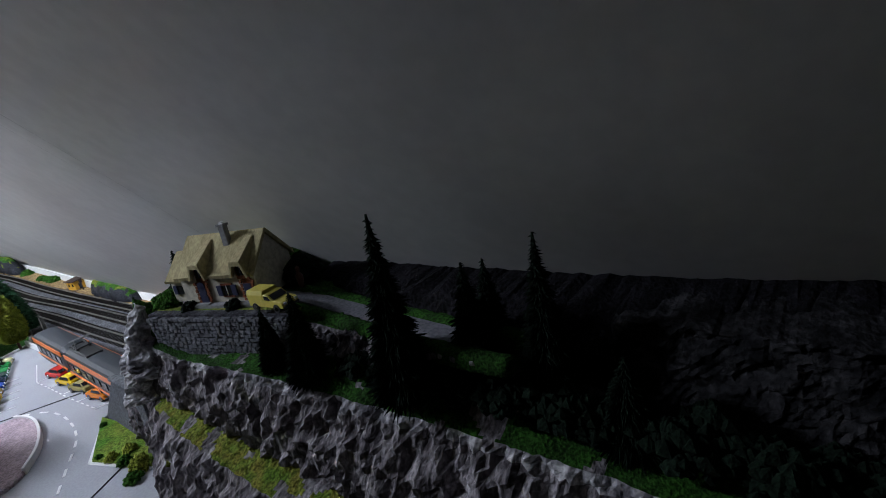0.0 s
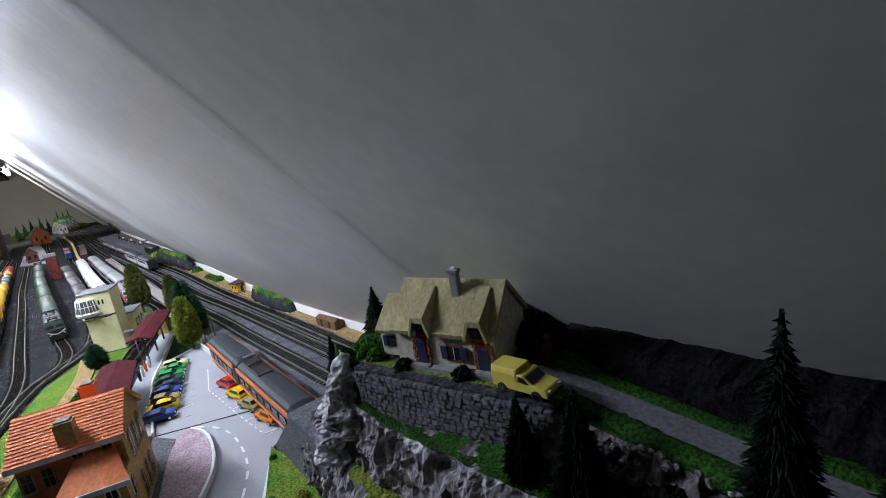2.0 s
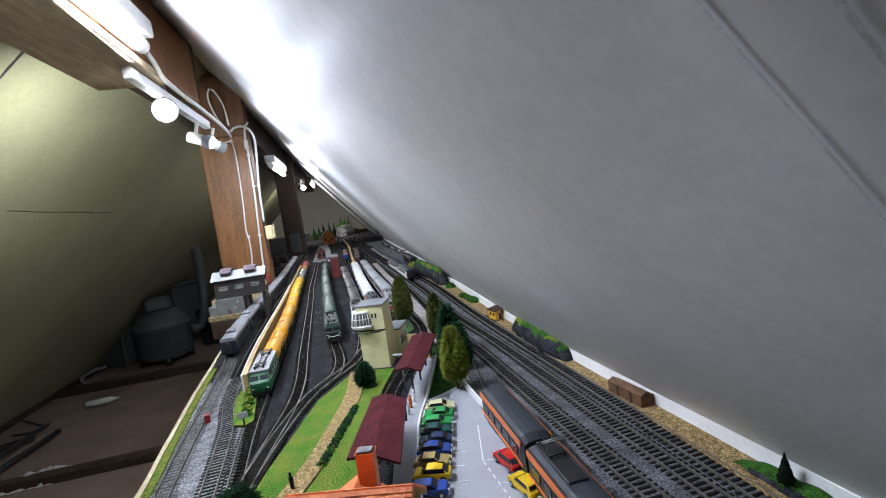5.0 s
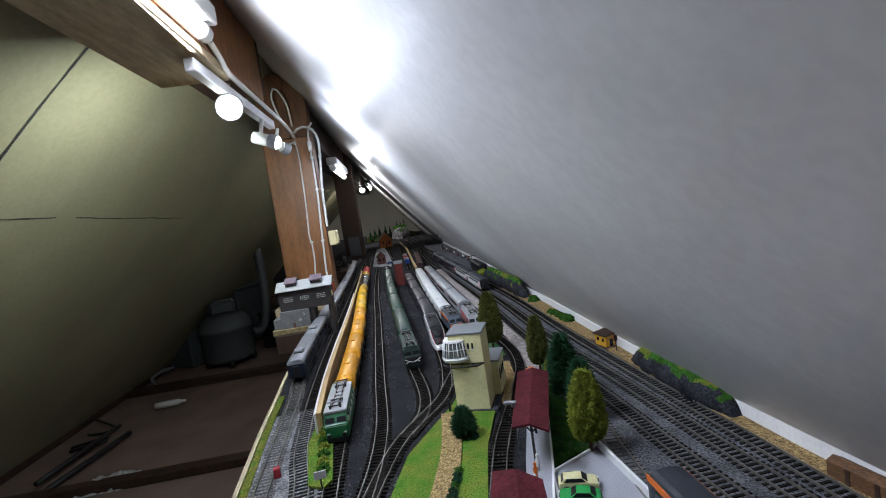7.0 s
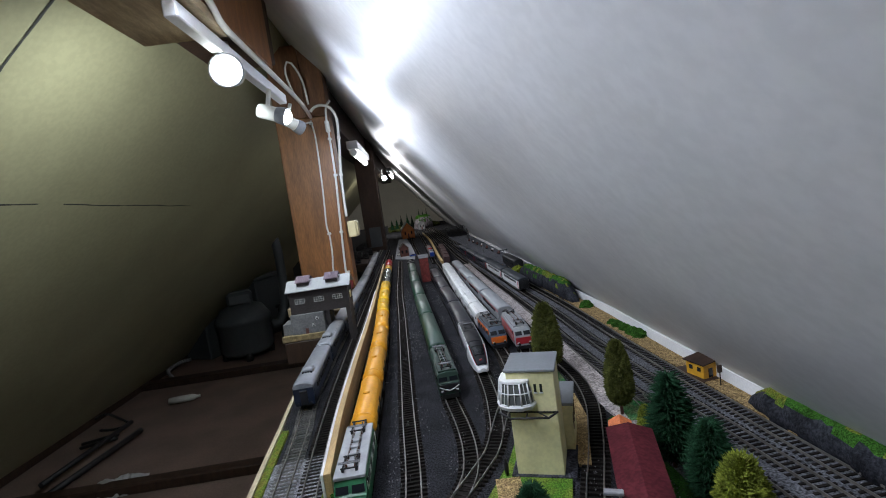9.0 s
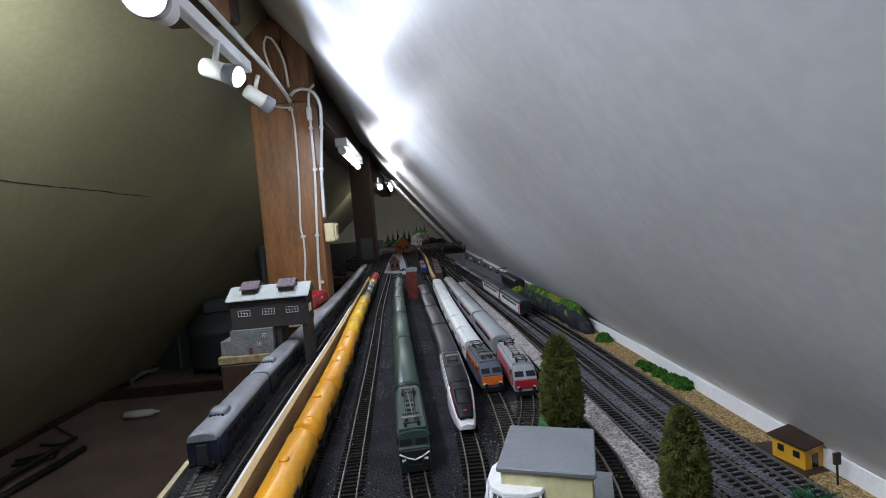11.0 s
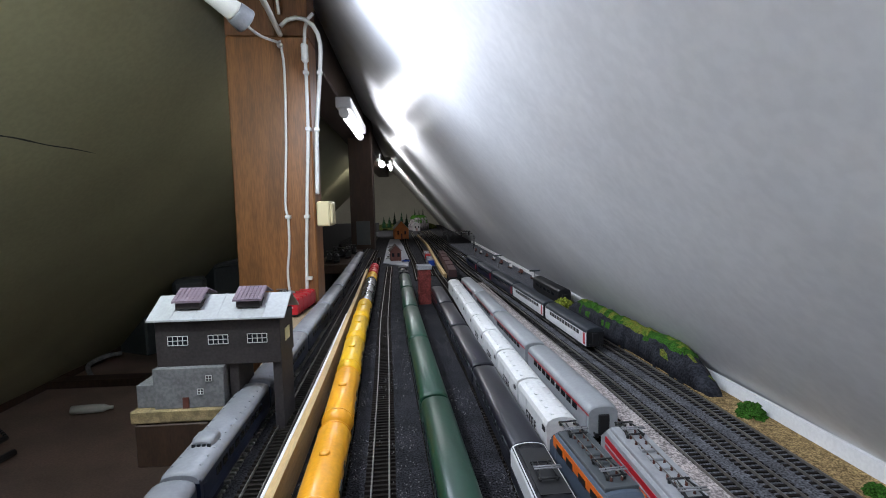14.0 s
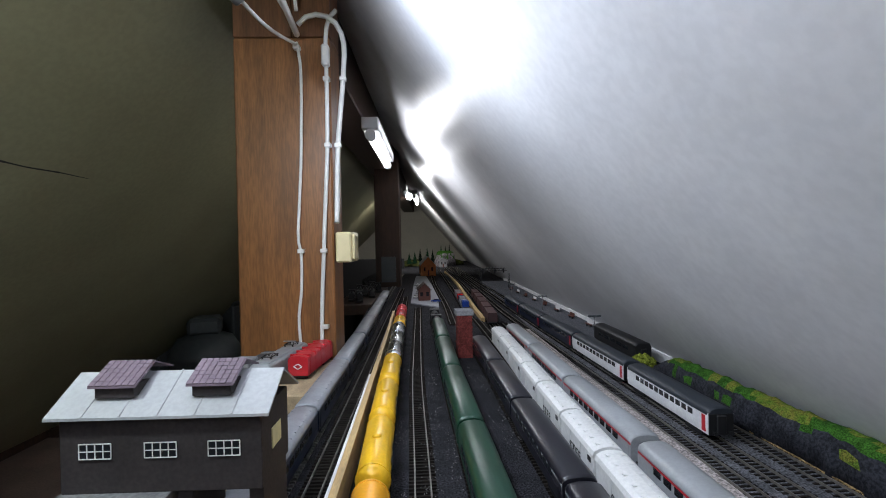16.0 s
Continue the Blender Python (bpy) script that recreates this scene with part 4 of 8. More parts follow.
# green express
electric_loco("electric_locomotive", "dark green electric locomotive with white whiskers on its nose", "green", 1.445, 1.585, "dark_green", "dark_green", cab="black", panto=(-0.045, 0.045), rake=0.006, raised=0.004, whiskers=True)
for a, b in ((1.588, 1.845), (1.848, 2.09), (2.093, 2.34), (2.343, 2.59), (2.593, 2.84)):
    coach("passenger_coach", "glossy dark green coach with rounded roof", "green", a, b, "coach_green", "coach_green", group="coaches of the green train", h=0.042, crown=0.010)

# high-speed set
def power_car(key, y0, y1):
    m, L = on_line(key, y0, y1)
    t = thing("high_speed_power_car", "white and black high-speed power car with red edging", "locomotive", m)
    e = L / 2
    NOSE = ((0.0, 0.24, 0.0095, 0.0075), (0.002, 0.40, 0.0115, 0.0060), (0.006, 0.53, 0.0138, 0.0048), (0.013, 0.65, 0.0168, 0.0040), (0.024, 0.77, 0.0208, 0.0036), (0.038, 0.87, 0.0258, 0.0035), (0.055, 0.95, 0.0310, 0.0037), (0.075, 1.0, 0.0360, 0.0042), (0.096, 1.0, 0.0385, 0.0048), (0.115, 1.0, 0.039, 0.0050), (L, 1.0, 0.039, 0.006))
    st = []
    for y, k, top, lowz in NOSE:
        st.append((y - e, [(x * k, z) for x, z in section(0.033, lowz, max(lowz + 0.003, top - 0.006), min(0.006, top * 0.3))]))
    skin(st, "white_gloss", "body", t)
    # dark roof, windscreen and nose cover drawn just over the body
    def cover(name, material, ys, width, lift, label="", z_of=None):
        bm = bmesh.new()
        rings = []
        for y in ys:
            yy = y + e
            z = float(np.interp(yy, [q[0] for q in NOSE], [q[2] for q in NOSE]))
            k = float(np.interp(yy, [q[0] for q in NOSE], [q[1] for q in NOSE]))
            wv = width(yy) * k
            crown = min(0.006, z * 0.3)
            rings.append([Vector((x, y, z - crown + crown * max(0.0, 1 - (x / (0.0166 * k)) ** 2) ** 0.5 + lift)) for x in [wv * (i / 6 - 1) for i in range(13)]])
        loft(bm, rings, closed=False, caps=False)
        bmesh.ops.solidify(bm, geom=list(bm.faces), thickness=0.0006)
        return part(name, bm, material, t, label)
    n = 14
    cover("roof_cover", "ink", [-e + 0.074 + (L - 0.076) * i / n for i in range(n + 1)], lambda u: 0.0158, 0.0004)
    cover("red_edging", "red", [-e + 0.014 + 0.056 * i / n for i in range(n + 1)], lambda u: 0.0140, 0.0003, "red edging of the nose")
    cover("nose_cover", "ink", [-e + 0.010 + 0.072 * i / n for i in range(n + 1)], lambda u: 0.0126, 0.0009)
    cover("windscreen", "dark_glass", [-e + 0.034 + 0.028 * i / n for i in range(n + 1)], lambda u: 0.0095, 0.0013, "dark raked windscreen")
    for s in (-1, 1):
        part("side_panel", boxes((s * 0.0166 - 0.0005, s * 0.0166 + 0.0005, -e + 0.09, e - 0.002, 0.008, 0.018)), "ink", t)
        part("side_window", boxes((s * 0.0166 - 0.0006, s * 0.0166 + 0.0006, -e + 0.080, -e + 0.087, 0.021, 0.028)), "dark_glass", t)
    part("emblem", boxes((-0.0022, 0.0022, -e + 0.0200, -e + 0.0230, 0.0195, 0.0222)), "red", t, "small red emblem plate")
    pantograph(t, e - 0.05, 0.042, 0.006)
    part("roof_well", boxes((-0.012, 0.012, e - 0.08, e - 0.012, 0.0385, 0.0395)), "black", t)
    bogie(t, -e + 0.06)
    bogie(t, e - 0.04)


power_car("ladder", 1.512, 1.735)
for a, b in ((1.738, 1.955), (1.958, 2.18), (2.183, 2.395), (2.398, 2.62)):
    coach("high_speed_trailer", "dark grey-blue high-speed trailer coach with white line", "ladder", a, b, "ink", "ink", stripe="coach_grey", lower="ink", group="trailers of the high-speed train", h=0.039, crown=0.006)

# white vans behind an orange locomotive
electric_loco("electric_locomotive", "orange and grey-blue electric locomotive heading white vans", "orange", 1.638, 1.765, "slate_blue", "machine_grey", cab="orange", band="orange", band_z=(0.0265, 0.0360), panto=(-0.025, 0.045), rake=0.013, raised=0.002)


def van_wagon(key, y0, y1, lettered):
    m, L = on_line(key, y0 + 0.003, y1 - 0.003)
    t = thing("refrigerator_van", "white refrigerator van with dark lettering and roof vents", "wagon", m, "white vans in the train")
    e = L / 2
    sec = section(0.031, 0.0085, 0.036, 0.0005)
    skin(((-e, sec), (e, sec)), "wagon_white", "body", t)
    roof = [(x, z) for x, z in section(0.0325, 0.0345, 0.0355, 0.0085)]
    skin(((-e - 0.001, roof), (e + 0.001, roof)), "wagon_white", "roof", t)
    for i in range(6):
        for s in (-1, 1):
            part("roof_vent", boxes((s * 0.007 - 0.0018, s * 0.007 + 0.0018, -e + L * (i + 0.5) / 6 - 0.002, -e + L * (i + 0.5) / 6 + 0.002, 0.0415, 0.0438)), "wagon_white", t)
    for s in (-1, 1):
        for yy in (-e * 0.33, e * 0.33):
            part("rib", boxes((s * 0.0157 - 0.0006, s * 0.0157 + 0.0006, yy - 0.0008, yy + 0.0008, 0.009, 0.036)), "wagon_white", t)
        part("grille", boxes((s * 0.0157 - 0.0005, s * 0.0157 + 0.0005, -e + 0.006, -e + 0.014, 0.026, 0.031)), "black", t)
    if lettered:
        curve = bpy.data.curves.new("lettering", "FONT")
        curve.body, curve.size, curve.extrude, curve.align_x, curve.space_character = "STEF", 0.0150, 0.0002, "CENTER", 1.25
        txt = new("lettering", curve)
        txt.data.materials.append(M["black"])
        txt.parent = t
        txt.matrix_basis = pose(-0.0166, -e * 0.02, 0.0135, 90, 0, -90)
    part("underframe", boxes((-0.012, 0.012, -e, e, 0.005, 0.0085)), "black", t)
    for yy in (-e * 0.6, e * 0.6):
        bm = bmesh.new()
        rod(bm, (-0.0095, yy, 0.0052), (0.0095, yy, 0.0052), 0.0052, seg=10)
        part("wheelset", bm, "black", t)
    buffers(t, -e, -1)


y = 1.772
for i in range(8):
    van_wagon("orange", y, y + 0.113, i < 4)
    y += 0.116

# red and silver locomotive with grey coaches
electric_loco("electric_locomotive", "silver-grey and red electric locomotive heading grey coaches", "red", 1.612, 1.768, "coach_grey", "roof_silver", cab="crimson", band="red", band_z=(0.0125, 0.0310), lining="roof_silver", panto=(-0.045, 0.05), rake=0.014, raised=0.003)
for a, b in ((1.80, 2.03), (2.035, 2.265), (2.27, 2.50), (2.505, 2.74)):
    coach("passenger_coach", "grey stainless coach with a red waist stripe", "red", a, b, "coach_grey", "coach_grey", stripe="red", group="coaches of the grey train", h=0.041)

# set on the main line
for a, b in ((2.105, 2.335), (2.34, 2.60), (2.605, 2.86), (2.865, 3.12), (3.125, 3.38)):
    coach("passenger_coach", "white and dark grey modern coach on the main line", "main_b", a, b, "white_gloss" if a < 2.6 else "navy", "railcar_grey", group="coaches on the main line", n_win=11, h=0.041, end_door="red")
coach("luggage_van", "black luggage van standing beside the platform", "spur", 2.465, 2.70, "black", "black", n_win=5, h=0.044)

# orange and dark grey railcar on the bay line by the car park
m, L = on_line("bay", 0.42, 0.945)
t = thing("electric_railcar", "dark grey electric railcar with orange roof edge and pantograph", "locomotive", m)
e = L / 2
for a, b in ((-e, -0.075), (-0.068, 0.115), (0.122, e)):
    sec = section(0.032, 0.0085, 0.038, 0.006)
    low = [(x * 0.9, 0.0085 + (z - 0.0085) * 0.86) for x, z in sec]
    skin(((a, low), (a + 0.008, sec), (b - 0.008, sec), (b, low)), "railcar_grey", "body", t)
    for s in (-1, 1):
        part("side_band", boxes((s * 0.0163 - 0.0006, s * 0.0163 + 0.0006, a + 0.004, b - 0.004, 0.0325, 0.0385)), "orange", t, "orange band along the roof edge")
        part("lower_band", boxes((s * 0.0163 - 0.0006, s * 0.0163 + 0.0006, a + 0.004, b - 0.004, 0.0125, 0.0150)), "orange", t)
        k = max(3, int((b - a) / 0.026))
        for i in range(k):
            yy = a + 0.012 + (b - a - 0.024) * (i + 0.5) / k
            part("window", boxes((s * 0.0164 - 0.0005, s * 0.0164 + 0.0005, yy - 0.008, yy + 0.008, 0.020, 0.029)), "dark_glass", t)
    if a < 0 < b:
        part("roof_gear", boxes((-0.009, 0.009, b - 0.075, b - 0.01, 0.043, 0.0455)), "black", t, bevel=0.0008)
    bogie(t, a + 0.03)
    bogie(t, b - 0.03)
pantograph(t, 0.09, 0.048, 0.010)
for s in (-1, 1):
    part("windscreen", boxes((s * 0.0075 - 0.006, s * 0.0075 + 0.006, e - 0.0035, e + 0.0008, 0.024, 0.033)), "dark_glass", t)

# stock off to the far side
bm_red = thing("red_van", "bright red bogie van at the end of an outer siding", "wagon", pose(-0.328, 2.382, 0.036, 0, 0, -5))
sec = section(0.033, 0.008, 0.034, 0.006)
skin(((-0.0675, sec), (0.0675, sec)), "red", "body", bm_red)
bm = bmesh.new()
for a, b in (((-0.007, 0), (0, 0.004)), ((0, 0.004), (0.007, 0)), ((0.007, 0), (0, -0.004)), ((0, -0.004), (-0.007, 0))):
    rod(bm, (a[0], -0.0681, 0.023 + a[1]), (b[0], -0.0681, 0.023 + b[1]), 0.0009, seg=5)
part("emblem", bm, "white_gloss", bm_red, "white diamond emblem")
for i in range(5):
    part("rib", boxes((-0.017, 0.017, -0.056 + i * 0.0275, -0.053 + i * 0.0275, 0.010, 0.0405)), "red", bm_red)
bogie(bm_red, -0.043)
bogie(bm_red, 0.043)
t = thing("electric_locomotive", "silver-roofed electric locomotive on the outer shelf", "locomotive", pose(-0.372, 2.352, 0.036, 0, 0, -5))
skin(((-0.09, [(x, z * 0.8) for x, z in sec]), (-0.08, sec), (0.08, sec), (0.09, [(x, z * 0.8) for x, z in sec])), "coach_grey", "body", t)
part("roof", boxes((-0.013, 0.013, -0.075, 0.075, 0.0385, 0.0405)), "roof_silver", t, bevel=0.001)
pantograph(t, -0.045, 0.045, 0.005)
pantograph(t, 0.045, 0.045, 0.005)
bogie(t, -0.05)
bogie(t, 0.05)
t = thing("diesel_locomotive", "grey shunting locomotive on the outer shelf", "locomotive", pose(-0.418, 2.355, 0.036, 0, 0, -5))
part("bonnet", boxes((-0.010, 0.010, -0.02, 0.06, 0.008, 0.028)), "machine_grey", t, bevel=0.002)
part("cab", boxes((-0.016, 0.016, -0.055, -0.02, 0.008, 0.038)), "concrete", t, bevel=0.002)
part("frame", boxes((-0.015, 0.015, -0.06, 0.065, 0.004, 0.009)), "black", t)
bogie(t, -0.03)
bogie(t, 0.035)
solid("side_shelf", boxes((-0.49, -0.303, 2.24, 2.452, 0.008, 0.036)), "raw_wood", "wooden shelf that carries spare locomotives", "shelf", bevel=0.002)
solid("shelf_bracket", boxes((-0.48, -0.305, 2.30, 2.34, -0.03, 0.008)), "raw_wood", "timber bracket below the shelf", "bracket", bevel=0.002)
# steam engines beyond the post
for x, y, r in ((-0.425, 3.58, 8), (-0.465, 3.62, 8), (-0.395, 3.76, 8), (-0.435, 3.82, 8), (-0.470, 3.86, 8), (-0.390, 3.99, 8), (-0.428, 4.04, 8)):
    t = thing("steam_locomotive", "black steam locomotive standing by the far post", "locomotive", pose(x, y, 0.012, 0, 0, r), "black steam locomotives")
    bm = bmesh.new()
    rod(bm, (0, -0.075, 0.026), (0, 0.03, 0.026), 0.012, seg=12)
    part("boiler", bm, "black", t)
    part("cab", boxes((-0.015, 0.015, 0.03, 0.055, 0.01, 0.044)), "black", t, bevel=0.001)
    part("frame", boxes((-0.013, 0.013, -0.08, 0.06, 0.006, 0.013)), "black", t)
    bm = bmesh.new()
    rod(bm, (0, -0.065, 0.036), (0, -0.065, 0.046), 0.004, seg=8)
    rod(bm, (0, -0.03, 0.036), (0, -0.03, 0.042), 0.005, seg=8)
    part("chimney", bm, "black", t)
    for yy in (-0.05, -0.025, 0.0):
        bm = bmesh.new()
        rod(bm, (-0.014, yy, 0.009), (0.014, yy, 0.009), 0.009, seg=10)
        part("wheelset", bm, "black", t)
    part("tender", boxes((-0.014, 0.014, 0.062, 0.12, 0.005, 0.034)), "machine_grey", t, bevel=0.001)
solid("side_shelf", boxes((-0.52, -0.362, 3.46, 4.22, -0.03, 0.012)), "dark_wood", "dark wooden shelf with steam locomotives", "shelf", bevel=0.002)


# ---- greenery ----
def conifer(h, r, material, layers=24, seed=1, trunk=0.12):
    rnd = random.Random(seed)
    bm = bmesh.new()
    spots = []
    for i in range(layers):
        f = (i + 0.5) / layers
        z = h * (trunk + (1 - trunk) * f)
        rr = r * (1 - f) ** 0.85 * rnd.uniform(0.85, 1.1)
        n = max(6, int(26 * (1 - f) + 6))
        for k in range(n):
            a = 2 * math.pi * (k + rnd.random()) / n
            o = Vector((math.cos(a), math.sin(a), 0))
            spots.append((o * rr * 0.25 + Vector((0, 0, z + h * 0.02 * rnd.random())), o * rr * rnd.uniform(0.6, 0.95)))
    for p, o in spots:
        l = o.length
        w = max(0.0012, l * 0.26)
        d = o.normalized()
        s = Vector((-d.y, d.x, 0)) * w
        tip = p + o - Vector((0, 0, l * 0.42))
        v = [bm.verts.new(q) for q in (p - s * 0.5, p + s * 0.5, p + Vector((0, 0, w)), p + o * 0.6 - s - Vector((0, 0, l * 0.25)), p + o * 0.6 + s - Vector((0, 0, l * 0.25)), tip)]
        for f in ((0, 3, 2), (2, 3, 5), (2, 5, 4), (2, 4, 1), (0, 1, 4), (0, 4, 3), (3, 4, 5)):
            bm.faces.new([v[i] for i in f])
    rod(bm, (0, 0, h * trunk), (0, 0, h), r * 0.35, 0.0006, 7)
    t = bmesh.new()
    rod(t, (0, 0, -0.004), (0, 0, h * 0.6), max(0.0012, r * 0.09), 0.0006, 6)
    return bm, t


def cypress(h, r, n=3200, seed=2):
    """Egg-shaped model tree: dense short needle tufts in upright ribs over a bare stem."""
    rnd = random.Random(seed)
    bm = bmesh.new()

    def girth(f):
        return r * float(np.interp(f, (0, 0.06, 0.16, 0.32, 0.55, 0.76, 0.90, 0.97, 1), (0.30, 0.66, 0.90, 1.0, 0.93, 0.76, 0.52, 0.30, 0.06)))

    foot = 0.16
    lathe(bm, (0, 0, 0), [(max(0.0005, girth(k / 11) * 0.74), h * (foot + (1 - foot) * 0.97 * k / 11)) for k in range(12)], 12)
    for k in range(n):
        f = (k + rnd.random()) / n
        a = k * 2.39996
        rib = 1 + 0.10 * math.sin(a * 9 + 2.5 * math.sin(f * 14)) + 0.05 * math.sin(f * 75)
        rr = girth(f) * rib
        o = Vector((math.cos(a), math.sin(a), 0))
        p = o * rr * 0.70 + Vector((0, 0, h * (foot + (1 - foot) * 0.96 * f)))
        l, w = r * rnd.uniform(0.20, 0.34), r * rnd.uniform(0.045, 0.07)
        s = Vector((-o.y, o.x, 0)) * w
        tip = p + o * l * (1 - 0.5 * f) + Vector((0, 0, l * (rnd.uniform(-0.15, 0.55) + 0.7 * max(0, f - 0.7) * 3))) + s * rnd.uniform(-2, 2)
        v = [bm.verts.new(q) for q in (p - s, p + s, p + Vector((0, 0, w * 1.8)), tip)]
        for q in ((0, 1, 3), (1, 2, 3), (2, 0, 3), (0, 2, 1)):
            bm.faces.new([v[i] for i in q])
    t = bmesh.new()
    rod(t, (0, 0, -0.003), (0, 0, h * 0.3), 0.0022, 0.0018, 7)
    return bm, t


def spire(h, r, seed=5, n=1500):
    """Ragged model fir: a thin leader over drooping, uneven skirts of bristle."""
    rnd = random.Random(seed)
    bm = bmesh.new()

    def girth(f):
        return r * (0.05 + 0.10 * min(1, f / 0.12) + 0.85 * max(0.0, (f - 0.12) / 0.88) ** 0.95)

    lathe(bm, (0, 0, 0), [(girth(1 - k / 11) * 0.62, h * (0.04 + 0.95 * k / 11)) for k in range(12)], 9)
    lean = [rnd.uniform(0.72, 1.25) for _ in range(12)]
    for k in range(n):
        f = math.sqrt((k + rnd.random()) / n)
        a = k * 2.39996
        o = Vector((math.cos(a), math.sin(a), 0))
        ragged = 1 + 0.16 * math.sin(f * 58 + seed) + 0.14 * (lean[int(a / 0.9) % 12] - 1)
        rr = girth(f) * ragged
        p = o * rr * 0.5 + Vector((0, 0, h * (1 - 0.965 * f)))
        l, w = rr * rnd.uniform(0.40, 0.62) + 0.0008, 0.0004 + rr * 0.06
        q = Vector((-o.y, o.x, 0)) * w
        tip = p + o * l + Vector((0, 0, l * rnd.uniform(-0.75, 0.05))) + q * rnd.uniform(-2, 2)
        v = [bm.verts.new(c) for c in (p - q, p + q, p + Vector((0, 0, w * 1.8)), tip)]
        for c in ((0, 1, 3), (1, 2, 3), (2, 0, 3), (0, 2, 1)):
            bm.faces.new([v[i] for i in c])
    t = bmesh.new()
    rod(t, (0, 0, -0.004), (0, 0, h * 0.5), max(0.0012, r * 0.09), 0.0006, 6)
    return bm, t


def pine(h, r, n=1100, seed=3):
    """Dense egg-shaped pine with drooping needle sprays."""
    rnd = random.Random(seed)
    bm = bmesh.new()

    def girth(f):
        return r * max(0.02, math.sin(math.pi * (0.16 + 0.84 * f) ** 0.72)) ** 0.8

    lathe(bm, (0, 0, 0), [(max(0.0005, girth(k / 9) * 0.72), h * (0.13 + 0.82 * k / 9)) for k in range(10)], 10)
    for k in range(n):
        f = ((k + rnd.random()) / n) ** 1.15
        rr = girth(f) * (1 + 0.10 * math.sin(k * 0.61) + 0.08 * math.sin(f * 70))
        a = k * 2.39996
        o = Vector((math.cos(a), math.sin(a), 0))
        p = o * rr * 0.66 + Vector((0, 0, h * (0.13 + 0.83 * f)))
        l, w = r * rnd.uniform(0.28, 0.50), r * 0.055
        s = Vector((-o.y, o.x, 0)) * w
        tip = p + o * l + Vector((0, 0, l * rnd.uniform(-0.15, 0.55))) + s * rnd.uniform(-3, 3)
        v = [bm.verts.new(q) for q in (p - s, p + s, p + Vector((0, 0, w * 1.6)), tip)]
        for q in ((0, 1, 3), (1, 2, 3), (2, 0, 3), (0, 2, 1)):
            bm.faces.new([v[i] for i in q])
    t = bmesh.new()
    rod(t, (0, 0, -0.003), (0, 0, h * 0.25), 0.0022, 0.0018, 7)
    return bm, t


def tree(kind, x, y, z, h, r, material, label, seed=1):
    t = thing({"conifer": "fir_tree", "spire": "fir_tree", "cypress": "cypress_tree", "pine": "pine_tree"}[kind], label, "tree", pose(x, y, z, 0, 0, seed * 47 % 360))
    crown, trunk = conifer(h, r, material, seed=seed) if kind == "conifer" else spire(h, r, seed) if kind == "spire" else pine(h, r, seed=seed) if kind == "pine" else cypress(h, r, seed=seed)
    part("crown", crown, material, t)
    part("trunk", trunk, "brown", t)
    return t


def clump_mesh(r, n, seed, flat=0.8, size=0.35):
    """A loose clump of many small tufts."""
    rnd = random.Random(seed)
    bm = bmesh.new()
    for k in range(n):
        a, u = rnd.uniform(0, 2 * math.pi), rnd.uniform(-0.1, 1)
        q = math.sqrt(max(0, 1 - u * u)) * rnd.uniform(0.5, 1)
        c = Vector((r * q * math.cos(a), r * q * math.sin(a), max(0, r * u * flat)))
        s = r * size * rnd.uniform(0.5, 1)
        top, bot = c + Vector((0, 0, s)), c - Vector((0, 0, s))
        ring = [c + Vector((s * math.cos(b + a), s * math.sin(b + a), s * rnd.uniform(-0.4, 0.4))) for b in (0, 1.3, 2.5, 3.8, 5.0)]
        v = [bm.verts.new(p) for p in ring]
        t, b2 = bm.verts.new(top), bm.verts.new(bot)
        for i in range(5):
            bm.faces.new((v[i], v[(i + 1) % 5], t))
            bm.faces.new((v[(i + 1) % 5], v[i], b2))
    return bm


def bush(x, y, z, r, material, label, seed=1, n=110, flat=0.9):
    return solid("bush", clump_mesh(r, n, seed, flat), material, label, "bush", m=pose(x, y, z, 0, 0, seed * 31))


def boulder(name, pts, width, height, material, label, seed=1, z=0.0, moss=None):
    """A long rock over a line, uneven in cross-section."""
    line = spline(pts, 0.008)
    bm = bmesh.new()
    rings = []
    for i, p in enumerate(line):
        f = i / (len(line) - 1)
        k = min(1, 6 * f, 6 * (1 - f)) ** 0.6
        s = side(line, i)
        ring = []
        for j in range(13):
            a = math.pi * j / 12
            q = p + s * (-math.cos(a) * width * (0.55 + 0.45 * k)) + Vector((0, 0, math.sin(a) ** 0.55 * height * k))
            n = noise.noise_vector(q * 55 + Vector((seed, 0, 0))) * 0.0045 + noise.noise_vector(q * 160) * 0.002
            q = q + n
            q.z = max(q.z, -0.001) if 0 < j < 12 else -0.001
            ring.append(q + Vector((0, 0, z)))
        rings.append(ring)
    loft(bm, rings)
    ob = solid(name, bm, material, label, "rock")
    if moss:
        ob.data.materials.append(M[moss])
        ob.data.materials.append(M["green_bush"])
        for poly in ob.data.polygons:
            c = poly.center
            if (poly.normal.z > 0.2 and c.z > height * 0.78) or (c.z > height * 0.4 and noise.noise(Vector(c) * 55) > 0.28):
                poly.material_index = 1 if noise.noise(Vector(c) * 38) > 0.1 else 2
    return ob


